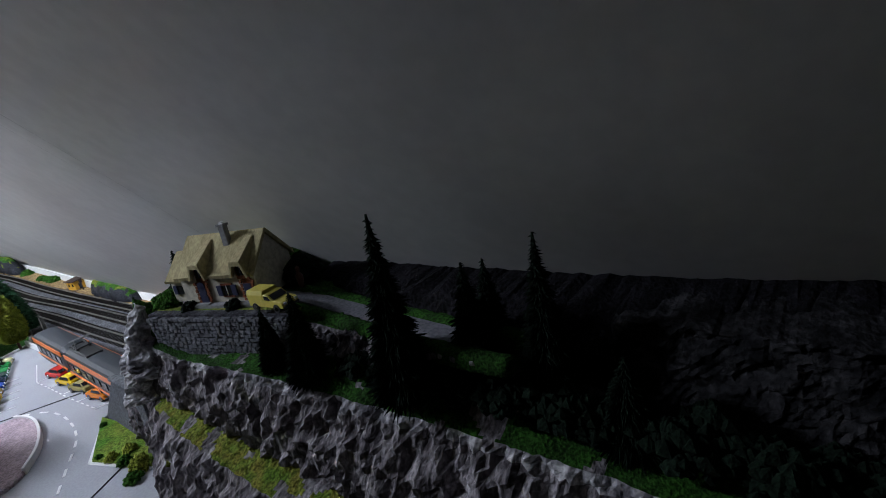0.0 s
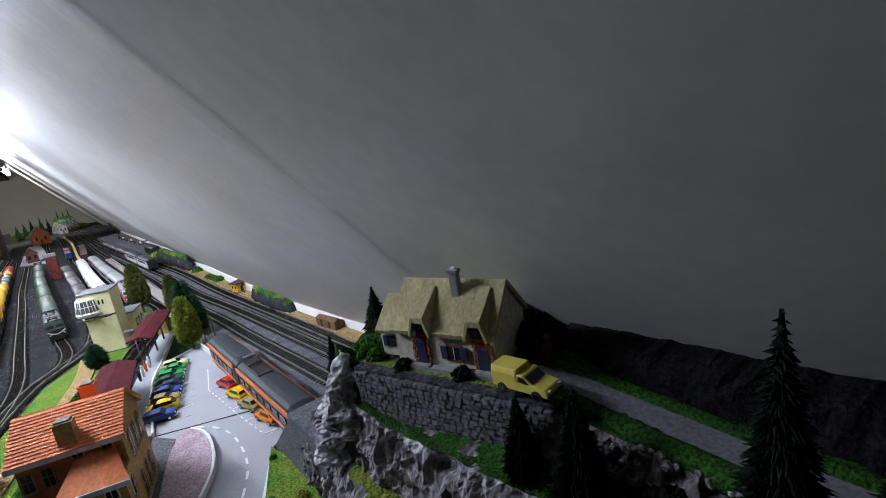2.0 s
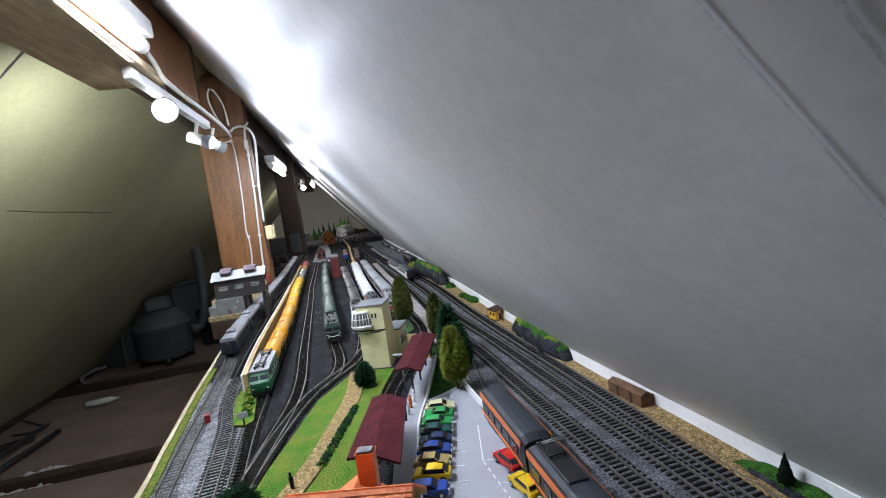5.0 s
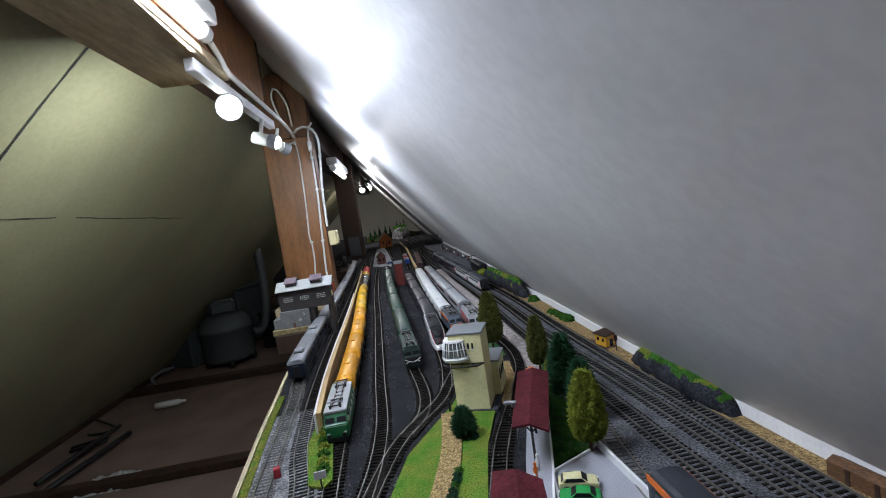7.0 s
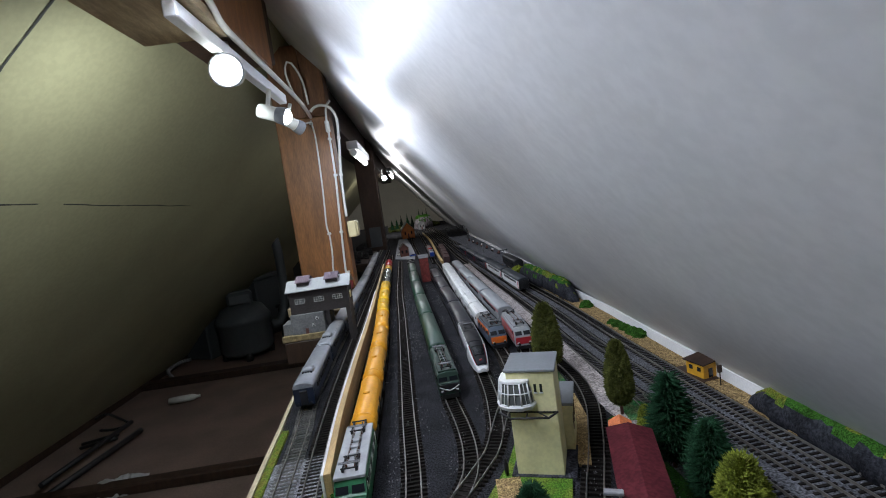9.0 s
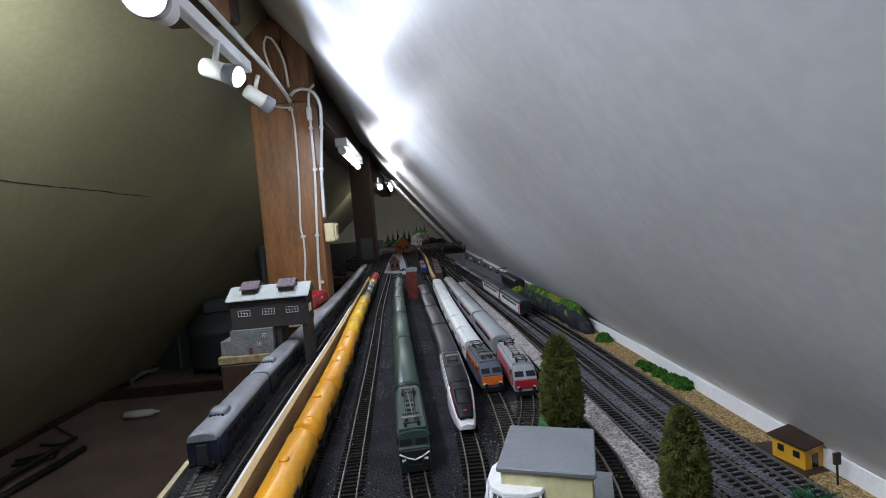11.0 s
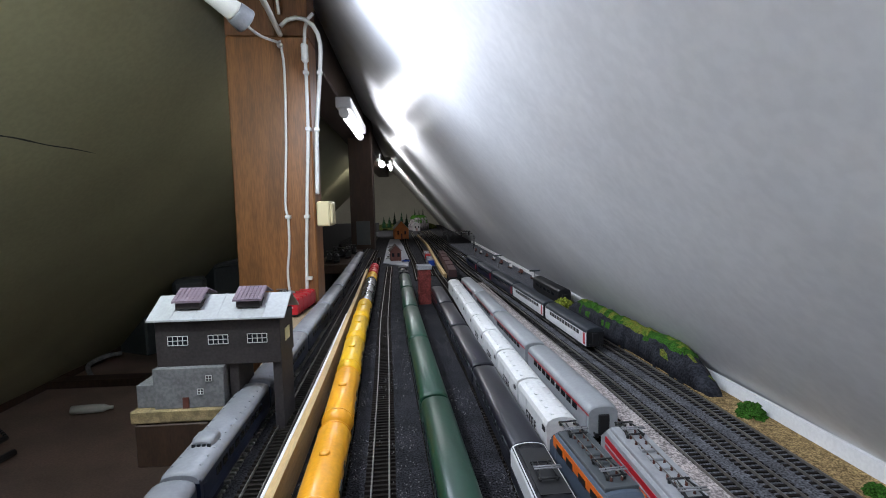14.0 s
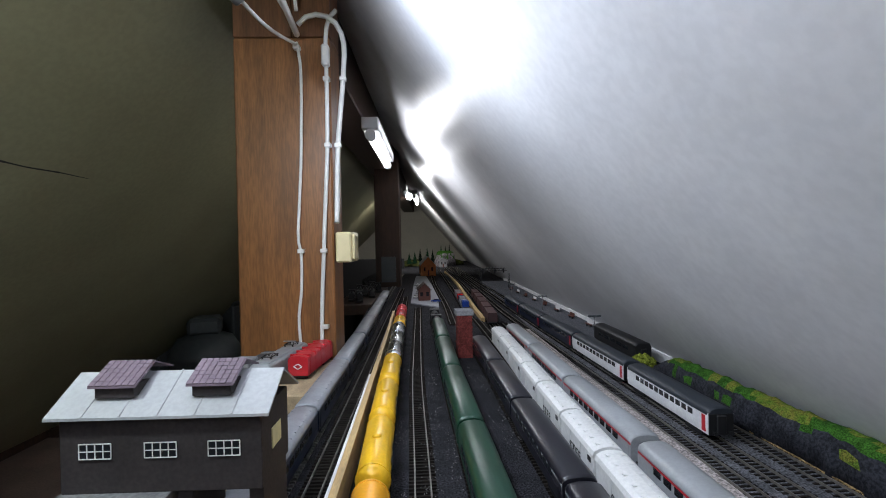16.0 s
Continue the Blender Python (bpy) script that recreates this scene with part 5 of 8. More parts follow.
# ---- the hill with the thatched house ----
STATIONS = (
    (0.555, (0.141, 0.0), (0.142, 0.03), (0.144, 0.055), (0.148, 0.058), (0.154, 0.062), (0.164, 0.066), (0.18, 0.07), (0.2, 0.07), (0.23, 0.055), (0.40, 0.02)),
    (0.525, (0.138, 0.0), (0.141, 0.035), (0.145, 0.064), (0.149, 0.067), (0.152, 0.076), (0.160, 0.086), (0.172, 0.09), (0.2, 0.09), (0.23, 0.07), (0.40, 0.03)),
    (0.49, (0.138, 0.0), (0.142, 0.04), (0.148, 0.072), (0.152, 0.076), (0.152, 0.09), (0.158, 0.105), (0.165, 0.115), (0.18, 0.13), (0.21, 0.135), (0.40, 0.14)),
    (0.455, (0.120, 0.0), (0.128, 0.04), (0.138, 0.078), (0.145, 0.081), (0.144, 0.10), (0.147, 0.135), (0.152, 0.16), (0.165, 0.15), (0.20, 0.148), (0.40, 0.150)),
    (0.43, (0.110, 0.0), (0.118, 0.04), (0.132, 0.078), (0.142, 0.082), (0.143, 0.10), (0.146, 0.125), (0.150, 0.13), (0.158, 0.146), (0.17, 0.149), (0.40, 0.152)),
    (0.40, (0.103, 0.0), (0.114, 0.038), (0.129, 0.074), (0.143, 0.079), (0.145, 0.10), (0.149, 0.119), (0.156, 0.119), (0.164, 0.119), (0.168, 0.149), (0.40, 0.152)),
    (0.33, (0.098, 0.0), (0.112, 0.034), (0.130, 0.064), (0.146, 0.070), (0.150, 0.095), (0.157, 0.120), (0.166, 0.120), (0.178, 0.122), (0.184, 0.150), (0.40, 0.155)),
    (0.27, (0.098, 0.0), (0.114, 0.030), (0.132, 0.058), (0.151, 0.064), (0.158, 0.085), (0.172, 0.110), (0.181, 0.116), (0.190, 0.124), (0.197, 0.1385), (0.40, 0.142)),
    (0.20, (0.105, 0.0), (0.120, 0.028), (0.136, 0.053), (0.155, 0.059), (0.167, 0.080), (0.184, 0.102), (0.190, 0.112), (0.196, 0.122), (0.202, 0.1365), (0.40, 0.140)),
    (0.12, (0.115, 0.0), (0.128, 0.026), (0.142, 0.05), (0.160, 0.056), (0.176, 0.076), (0.192, 0.096), (0.21, 0.10), (0.225, 0.098), (0.245, 0.10), (0.40, 0.12)),
    (0.00, (0.115, 0.0), (0.130, 0.026), (0.145, 0.05), (0.165, 0.056), (0.18, 0.070), (0.20, 0.085), (0.225, 0.09), (0.235, 0.088), (0.25, 0.09), (0.40, 0.11)),
    (-0.30, (0.11, 0.0), (0.13, 0.02), (0.15, 0.04), (0.17, 0.046), (0.19, 0.06), (0.21, 0.075), (0.235, 0.08), (0.25, 0.09), (0.262, 0.138), (0.40, 0.14)),
)
bm = bmesh.new()
rows, tags = [], []
SUB = 9
ys = [0.555 - 0.855 * (j / 300) for j in range(301)]
keys = [s[0] for s in STATIONS][::-1]
for y in ys:
    prof = [(float(np.interp(y, keys, [s[k][0] for s in STATIONS][::-1])), float(np.interp(y, keys, [s[k][1] for s in STATIONS][::-1]))) for k in range(1, 11)]
    row = []
    for k in range(9):
        for s in range(SUB if k < 8 else 14):
            f = s / (SUB if k < 8 else 14)
            x = prof[k][0] + (prof[k + 1][0] - prof[k][0]) * f
            z = prof[k][1] + (prof[k + 1][1] - prof[k][1]) * f
            p = Vector((x, y, z))
            rocky = 1.0 if k in (0, 1, 3, 4, 7) else 0.35 if k in (2, 5, 6) else 0.12
            n = noise.noise_vector(Vector((p.x, p.y * 1.6, p.z)) * 240) * 0.0024
            crag = (0.28 - abs(noise.noise(Vector((p.x * 42, p.y * 60, p.z * 48))))) * 0.009 + (0.28 - abs(noise.noise(Vector((p.x * 80, p.y * 125, p.z * 60 + 7))))) * 0.0085
            q = p + Vector((n.x - crag, n.y * 0.5, n.z + crag * 0.35)) * rocky
            if k == 8:
                q.z = z + n.z * 0.1
            row.append((q, k))
    rows.append([(bm.verts.new(q), k) for q, k in row])
for a, b in zip(rows, rows[1:]):
    for i in range(len(a) - 1):
        f = bm.faces.new((a[i][0], b[i][0], b[i + 1][0], a[i + 1][0]))
        k, c = a[i][1], f.calc_center_median()
        g = noise.noise(c * 70)
        # rock_dark on the top below y 0.13 paints in the gloom there
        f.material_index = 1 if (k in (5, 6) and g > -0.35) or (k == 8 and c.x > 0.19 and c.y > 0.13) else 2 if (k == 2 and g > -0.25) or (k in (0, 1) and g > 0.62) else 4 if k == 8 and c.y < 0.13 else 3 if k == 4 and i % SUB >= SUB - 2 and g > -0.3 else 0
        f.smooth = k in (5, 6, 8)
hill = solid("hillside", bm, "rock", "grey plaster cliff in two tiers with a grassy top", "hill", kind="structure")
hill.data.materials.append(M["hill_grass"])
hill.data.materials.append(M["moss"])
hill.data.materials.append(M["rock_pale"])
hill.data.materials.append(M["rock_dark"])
# the back of the hill closes against the slope
solid("hill_end_trim", boxes((0.20, 0.37, 0.515, 0.523, 0.045, 0.12)), "rock_dark", "dark rock over the tunnel mouths", "rock", kind="structure")
for name, foot, tip, r, k, label in (("rock_spire", (0.152, 0.452, 0.100), (0.1475, 0.442, 0.160), 0.021, 5, "pale jagged plaster rock at the corner of the hill"), ("rock_lobe", (0.139, 0.462, 0.080), (0.138, 0.458, 0.128), 0.015, 9, "pale plaster rock low on the corner of the hill")):
    bm = bmesh.new()
    rings = []
    foot, tip = Vector(foot), Vector(tip)
    for j in range(27):
        f = j / 26
        c = foot.lerp(tip, f)
        ring = []
        for i in range(30):
            a = 2 * math.pi * i / 30
            o = Vector((math.cos(a), math.sin(a), 0))
            q = c + o * r * (1 - f) ** 0.72
            dent = (0.30 - abs(noise.noise(q * 85 + Vector((k, 0, 0))))) * 0.011 + (0.28 - abs(noise.noise(q * 210 + Vector((0, k, 0))))) * 0.0055
            ring.append(q + (o + Vector((0, 0, 0.3))) * dent * min(1, 0.25 + 2.2 * (1 - f)))
        rings.append(ring)
    loft(bm, rings, smooth=False)
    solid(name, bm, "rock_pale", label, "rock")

# road on the hill and the slate wall behind it
bm = bmesh.new()
sweep(bm, spline(((0.196, 0.338, 0.1535), (0.209, 0.318, 0.1500), (0.214, 0.29, 0.1440), (0.2145, 0.26, 0.1415), (0.213, 0.235, 0.1405), (0.211, 0.20, 0.1395), (0.211, 0.168, 0.1390)), 0.010), ((-0.0075, -0.006), (-0.0075, 0.0012), (0.0075, 0.0012), (0.0075, -0.006)))
lane = solid("road", bm, "road", "narrow grey lane along the hill", "road", kind="structure")
for name, shift, label in (("verge_lane", 0.0125, "dark green verge above the lane"), ("verge_edge", -0.0125, "dark green verge at the lip of the terrace")):
    bm = bmesh.new()
    line = spline(((0.205, 0.325, 0.1520), (0.214, 0.29, 0.1440), (0.2145, 0.26, 0.1415), (0.213, 0.235, 0.1405), (0.211, 0.20, 0.1395), (0.211, 0.15, 0.1390)), 0.004)
    rings = []
    for i, p in enumerate(line):
        q = side(line, i)
        ring = []
        for u, z in ((-0.0055, -0.006), (-0.0052, 0.0006), (-0.002, 0.0022), (0.002, 0.0024), (0.0052, 0.0008), (0.0055, -0.006)):
            g = noise.noise_vector(Vector((p.x + u, p.y, shift)) * 260) * 0.0012
            ring.append(p - q * (shift + u) + Vector((g.x, g.y, z + g.z)))
        rings.append(ring)
    loft(bm, rings)
    solid(name, bm, "hill_grass", label, "grass", kind="structure")
# crumbled stones along the lip below the lane
rnd = random.Random(31)
for i in range(34):
    f = i / 33
    bm = bmesh.new()
    bmesh.ops.create_icosphere(bm, subdivisions=1, radius=rnd.uniform(0.0016, 0.0032))
    for v in bm.verts:
        v.co += noise.noise_vector(v.co * 400 + Vector((i, 0, 0))) * 0.0009
    solid("stone", bm, "rock", "small grey stone at the lip of the terrace", "stone", "stones along the terrace", m=pose(0.1965 + rnd.uniform(-0.003, 0.002), 0.293 - 0.13 * f, 0.1385 - 0.003 * rnd.random(), 0, 0, rnd.uniform(0, 360)))
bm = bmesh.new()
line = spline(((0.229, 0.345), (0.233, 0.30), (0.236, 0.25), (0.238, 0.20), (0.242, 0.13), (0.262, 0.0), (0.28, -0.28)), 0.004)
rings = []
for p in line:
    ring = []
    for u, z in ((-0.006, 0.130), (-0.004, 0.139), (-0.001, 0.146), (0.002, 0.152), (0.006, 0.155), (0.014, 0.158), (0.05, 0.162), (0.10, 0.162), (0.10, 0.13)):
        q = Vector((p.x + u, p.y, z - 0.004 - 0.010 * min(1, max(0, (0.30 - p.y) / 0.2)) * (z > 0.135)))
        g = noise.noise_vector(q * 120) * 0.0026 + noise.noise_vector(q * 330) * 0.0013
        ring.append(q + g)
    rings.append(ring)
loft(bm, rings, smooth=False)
solid("dark_bank", bm, "bank_shaded", "rocky bank behind the lane, coloured near-black for its shade", "ground", kind="structure")


def thatched_house():
    t = thing("thatched_house", "cream plaster house with thatched roof, dormers and brick-edged doors", "house", pose(0.1815, 0.3755, 0.1525, 0, 0, -71))
    W, D, H, R = 0.0335, 0.042, 0.0215, 0.0465
    # walls with gables
    bm = bmesh.new()
    loft(bm, [[Vector((x, 0, 0)), Vector((x, D, 0)), Vector((x, D, H)), Vector((x, D / 2, R - 0.003)), Vector((x, 0, H))] for x in (-W, W)], smooth=False)
    part("wall", bm, "plaster", t)
    part("annex_wall", boxes((-W - 0.0165, -W, 0.005, D - 0.006, 0, 0.0185)), "plaster", t)

    def thatch(x0, x1, y0, yr, y1, ze, zr, th, name, gaps=()):
        """Straight thatch planes; in the gaps the eave stops short under a dormer."""
        cuts = sorted({x0, x1, *(g for gap in gaps for g in gap)})
        xs = []
        for a, b in zip(cuts, cuts[1:]):
            y = 0.0050 if any(g0 <= (a + b) / 2 <= g1 for g0, g1 in gaps) else y0
            n = max(2, int((b - a) / 0.003))
            xs += [(a + (b - a) * i / n, y) for i in range(n + 1)]
        bm = bmesh.new()
        rings = []
        k = (zr - ze) / (yr - y0)
        for i, (x, y) in enumerate(xs):
            e = 0.0004 * noise.noise(Vector((x * 300, 2, 0)))
            z = ze + k * (y - y0)
            rings.append([Vector((x, y, z + e)), Vector((x, y - 0.0006, z + th * 0.8 + e)), Vector((x, y + 0.0004, z + th + e)), Vector((x, yr - 0.0008, zr + th)), Vector((x, yr + 0.0008, zr + th)),
                          Vector((x, y1, ze + th)), Vector((x, y1, ze)), Vector((x, yr, zr))])
        loft(bm, rings, smooth=False)
        return part(name, bm, "thatch", t)
    GAPS = tuple((cx - 0.0062, cx + 0.0062) for cx in (-0.0125, 0.0245))
    thatch(-W - 0.002, W + 0.002, -0.0030, D / 2, D + 0.0030, H - 0.0022, R - 0.003, 0.0030, "roof", GAPS)
    thatch(-W - 0.018, -W - 0.001, 0.0020, D / 2, D - 0.001, 0.0160, 0.0330, 0.0024, "annex_roof")
    for cx in (-0.0125, 0.0245):
        bm = bmesh.new()
        rings = []
        for y, w, zt, dz in ((-0.0050, 0.0076, 0.0306, 0.0112), (-0.0048, 0.0078, 0.0312, 0.0112), (0.0060, 0.0066, 0.0376, 0.0100), (0.0165, 0.0052, 0.0436, 0.0080)):
            rings.append([Vector((cx + w * c, y, zt - h)) for c, h in ((-1, dz), (-0.56, 0), (0.56, 0), (1, dz), (0.84, dz + 0.0006), (0.44, 0.0028), (-0.44, 0.0028), (-0.84, dz + 0.0006))])
        loft(bm, rings, smooth=False)
        part("dormer", bm, "thatch", t)
        part("dormer_front", boxes((cx - 0.0050, cx + 0.0050, -0.0010, 0.006, 0.017, 0.0292)), "brick", t)
        w = part("window", boxes((cx - 0.0034, cx + 0.0034, -0.0016, -0.0006, 0.0200, 0.0268)), "dark_glass", t)
        part("frame", boxes((cx - 0.0004, cx + 0.0004, -0.0020, -0.0015, 0.0200, 0.0268)), "door_blue", w)
    for cx, arch in ((-0.0145, True), (0.0265, False)):
        part("door_surround", boxes((cx - 0.0042, cx + 0.0042, -0.0012, 0.001, 0, 0.0172)), "brick", t, bevel=0.0006)
        d = part("door", boxes((cx - 0.0032, cx + 0.0032, -0.0018, 0.0, 0.0004, 0.0138)), "door_blue", t)
        if arch:
            bm = bmesh.new()
            rod(bm, (cx, -0.0018, 0.0138), (cx, 0.0, 0.0138), 0.0032, seg=16)
            part("fanlight", bm, "door_blue", d)
        part("handle", boxes((cx + 0.0026, cx + 0.0032, -0.0023, -0.0017, 0.0065, 0.0072)), "chrome", d)
        part("step", boxes((cx - 0.0055, cx + 0.0055, -0.0055, -0.0005, -0.002, 0.0012)), "concrete", t)
        for k in range(6):
            for s in (-1, 1):
                part("brick", boxes((cx + s * (0.0046 + 0.0007 * (k % 2)) - 0.0010, cx + s * (0.0046 + 0.0007 * (k % 2)) + 0.0010, -0.0017, -0.0008, 0.0006 + k * 0.0027, 0.0028 + k * 0.0027)), "brick", t)
    w = part("window", boxes((0.0035, 0.0115, -0.0010, 0.0006, 0.0055, 0.0130)), "dark_glass", t)
    part("surround", boxes((0.0025, 0.0125, -0.0008, 0.0002, 0.0040, 0.0056), (0.0025, 0.0125, -0.0008, 0.0002, 0.0129, 0.0143)), "brick", w)
    part("shutter", boxes((-0.001, 0.0032, -0.0016, -0.0002, 0.0054, 0.0131)), "door_blue", w)
    part("shutter", boxes((0.0118, 0.016, -0.0016, -0.0002, 0.0054, 0.0131)), "door_blue", w)
    part("glazing_bar", boxes((0.0073, 0.0077, -0.0014, -0.0008, 0.0055, 0.013)), "white", w)
    w = part("window", boxes((-W - 0.011, -W - 0.005, 0.0042, 0.0054, 0.0065, 0.0130)), "dark_glass", t)
    part("shutter", boxes((-W - 0.0145, -W - 0.0112, 0.0038, 0.0052, 0.0064, 0.0131)), "door_blue", w)
    c = part("chimney", boxes((0.003, 0.0085, 0.0125, 0.0170, 0.030, 0.0540)), "concrete", t, bevel=0.0005)
    part("chimney_cap", boxes((0.0025, 0.0090, 0.0120, 0.0175, 0.0525, 0.0542)), "concrete", c)
    part("chimney_pot", boxes((0.0042, 0.0073, 0.0135, 0.0160, 0.0540, 0.0555)), "white", c)
    part("terrace", boxes((-0.03, 0.04, -0.006, 0.0, -0.004, 0.0004)), "concrete", t)
    return t


thatched_house()
bm = bmesh.new()
sweep(bm, [Vector((0.1545 + 0.0365 * f, 0.431 - 0.128 * f, 0.149)) for f in (i / 20 for i in range(21))], ((-0.009, 0), (-0.009, 0.0010), (-0.004, 0.0016), (0.0006, 0.0012), (0.0010, 0)))
solid("lawn_strip", bm, "moss", "yellow-green lawn strip on top of the stone wall", "grass", kind="structure")
bush(0.166, 0.428, 0.150, 0.0070, "green_bush", "dark green shrub by the house wall", 3)
bush(0.168, 0.400, 0.150, 0.0060, "fir", "dark shrub beside the house door", 4)
bush(0.180, 0.360, 0.151, 0.0058, "fir", "dark shrub between the house doors", 5)
for i in range(5):
    bush(0.168 + 0.004 * i, 0.448 + 0.004 * math.sin(i), 0.146, 0.010, "green_bush", "bright green hedge bush at the hill corner", 20 + i)
tree("conifer", 0.1997, 0.481, 0.130, 0.050, 0.018, "fir", "dark green model fir by the house", 3)
tree("conifer", 0.162, 0.490, 0.092, 0.061, 0.014, "fir", "slim dark fir at the hill foot", 4)
bush(0.180, 0.462, 0.140, 0.012, "pine_green", "round dark bush above the tracks", 8)
bush(0.232, 0.345, 0.155, 0.015, "fir", "dark bush behind the house", 12)
bush(0.245, 0.385, 0.155, 0.02, "green_bush", "green bush behind the house", 13)
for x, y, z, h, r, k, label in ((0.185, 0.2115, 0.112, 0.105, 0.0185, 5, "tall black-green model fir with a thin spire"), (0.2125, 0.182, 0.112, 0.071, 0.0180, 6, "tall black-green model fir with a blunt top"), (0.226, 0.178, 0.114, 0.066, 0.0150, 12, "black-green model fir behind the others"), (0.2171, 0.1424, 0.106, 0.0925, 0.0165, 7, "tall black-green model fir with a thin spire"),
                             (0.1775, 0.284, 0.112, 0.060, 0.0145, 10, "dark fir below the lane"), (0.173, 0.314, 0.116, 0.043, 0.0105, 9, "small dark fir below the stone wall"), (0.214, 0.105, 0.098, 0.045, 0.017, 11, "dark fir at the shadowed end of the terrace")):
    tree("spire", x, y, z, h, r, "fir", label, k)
rnd = random.Random(77)
for i in range(40):
    f = i / 39
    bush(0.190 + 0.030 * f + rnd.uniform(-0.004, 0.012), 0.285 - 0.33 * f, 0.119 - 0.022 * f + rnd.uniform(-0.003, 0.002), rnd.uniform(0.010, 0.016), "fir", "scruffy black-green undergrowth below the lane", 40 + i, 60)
# quarry face at the dark end of the hill, its shade put into the colour
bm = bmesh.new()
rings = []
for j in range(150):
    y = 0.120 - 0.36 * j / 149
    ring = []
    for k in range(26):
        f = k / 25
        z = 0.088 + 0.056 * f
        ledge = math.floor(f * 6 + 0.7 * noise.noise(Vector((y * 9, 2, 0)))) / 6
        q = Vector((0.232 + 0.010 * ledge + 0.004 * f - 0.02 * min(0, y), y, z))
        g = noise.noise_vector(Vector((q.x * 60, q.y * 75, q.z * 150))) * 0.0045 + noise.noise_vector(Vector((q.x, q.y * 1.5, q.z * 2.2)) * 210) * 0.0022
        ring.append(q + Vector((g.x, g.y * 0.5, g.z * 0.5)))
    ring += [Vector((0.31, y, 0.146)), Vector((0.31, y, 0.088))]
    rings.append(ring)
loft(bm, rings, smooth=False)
solid("quarry_face", bm, "rock_shaded", "rough grey quarry face at the dark end of the hill", "rock", kind="structure")

# small estate van on the forecourt
def van(m):
    t = thing("delivery_van", "pale yellow small delivery van parked by the house", "van", m)
    bm = bmesh.new()
    prof = ((-0.020, 0.004), (-0.020, 0.0105), (-0.0015, 0.0105), (-0.0012, 0.0146), (0.0035, 0.0150), (0.0048, 0.0143), (0.0102, 0.0101), (0.0190, 0.0088), (0.0203, 0.0076), (0.0205, 0.0035))
    loft(bm, [[Vector((x * k, y, z)) for x, z in prof] for y, k in ((-0.0085, 0.985), (-0.0075, 1), (0.0075, 1), (0.0085, 0.985))], smooth=False)
    part("body", bm, "van_yellow", t, bevel=0.0004)
    bm = bmesh.new()
    loft(bm, [[Vector((x, y * k, z)) for y, z in ((-0.0087, 0.0088), (-0.0088, 0.0140), (-0.0074, 0.0176), (0.0074, 0.0176), (0.0088, 0.0140), (0.0087, 0.0088))] for x, k in ((-0.0204, 0.96), (-0.0198, 1.0), (-0.0016, 1.0), (-0.0011, 0.97))], smooth=False)
    part("cargo_box", bm, "van_yellow", t, bevel=0.0004)
    for s in (-1, 1):
        bm = bmesh.new()
        loft(bm, [[Vector((x, s * yy, z)) for x, z in ((0.0002, 0.0104), (0.0082, 0.0100), (0.0046, 0.0135), (0.0006, 0.0139))] for yy in (0.0080, 0.0088)], smooth=False)
        part("side_window", bm, "dark_glass", t)
        for x in (-0.0125, 0.0125):
            bm = bmesh.new()
            rod(bm, (x, s * 0.0068, 0.0035), (x, s * 0.0090, 0.0035), 0.0036, seg=14)
            w = part("wheel", bm, "black", t)
            bm = bmesh.new()
            rod(bm, (x, s * 0.0090, 0.0035), (x, s * 0.0093, 0.0035), 0.0019, seg=10)
            part("hub", bm, "chrome", w)
        part("headlight", boxes((0.0200, 0.0210, s * 0.0058 - 0.0013, s * 0.0058 + 0.0013, 0.0062, 0.0082)), "white_gloss", t)
    bm = bmesh.new()
    loft(bm, [[Vector((0.0054, y, 0.0144)), Vector((0.0104, y, 0.0105)), Vector((0.0098, y, 0.0098)), Vector((0.0048, y, 0.0137))] for y in (-0.0070, 0.0070)], smooth=False)
    part("windscreen", bm, "dark_glass", t)
    part("bumper", boxes((0.0203, 0.0216, -0.008, 0.008, 0.0035, 0.0050)), "black", t)


van(pose(0.1865, 0.3185, 0.1532, 0, 0, -82) @ Matrix.Diagonal((0.78, 0.78, 0.78, 1)))


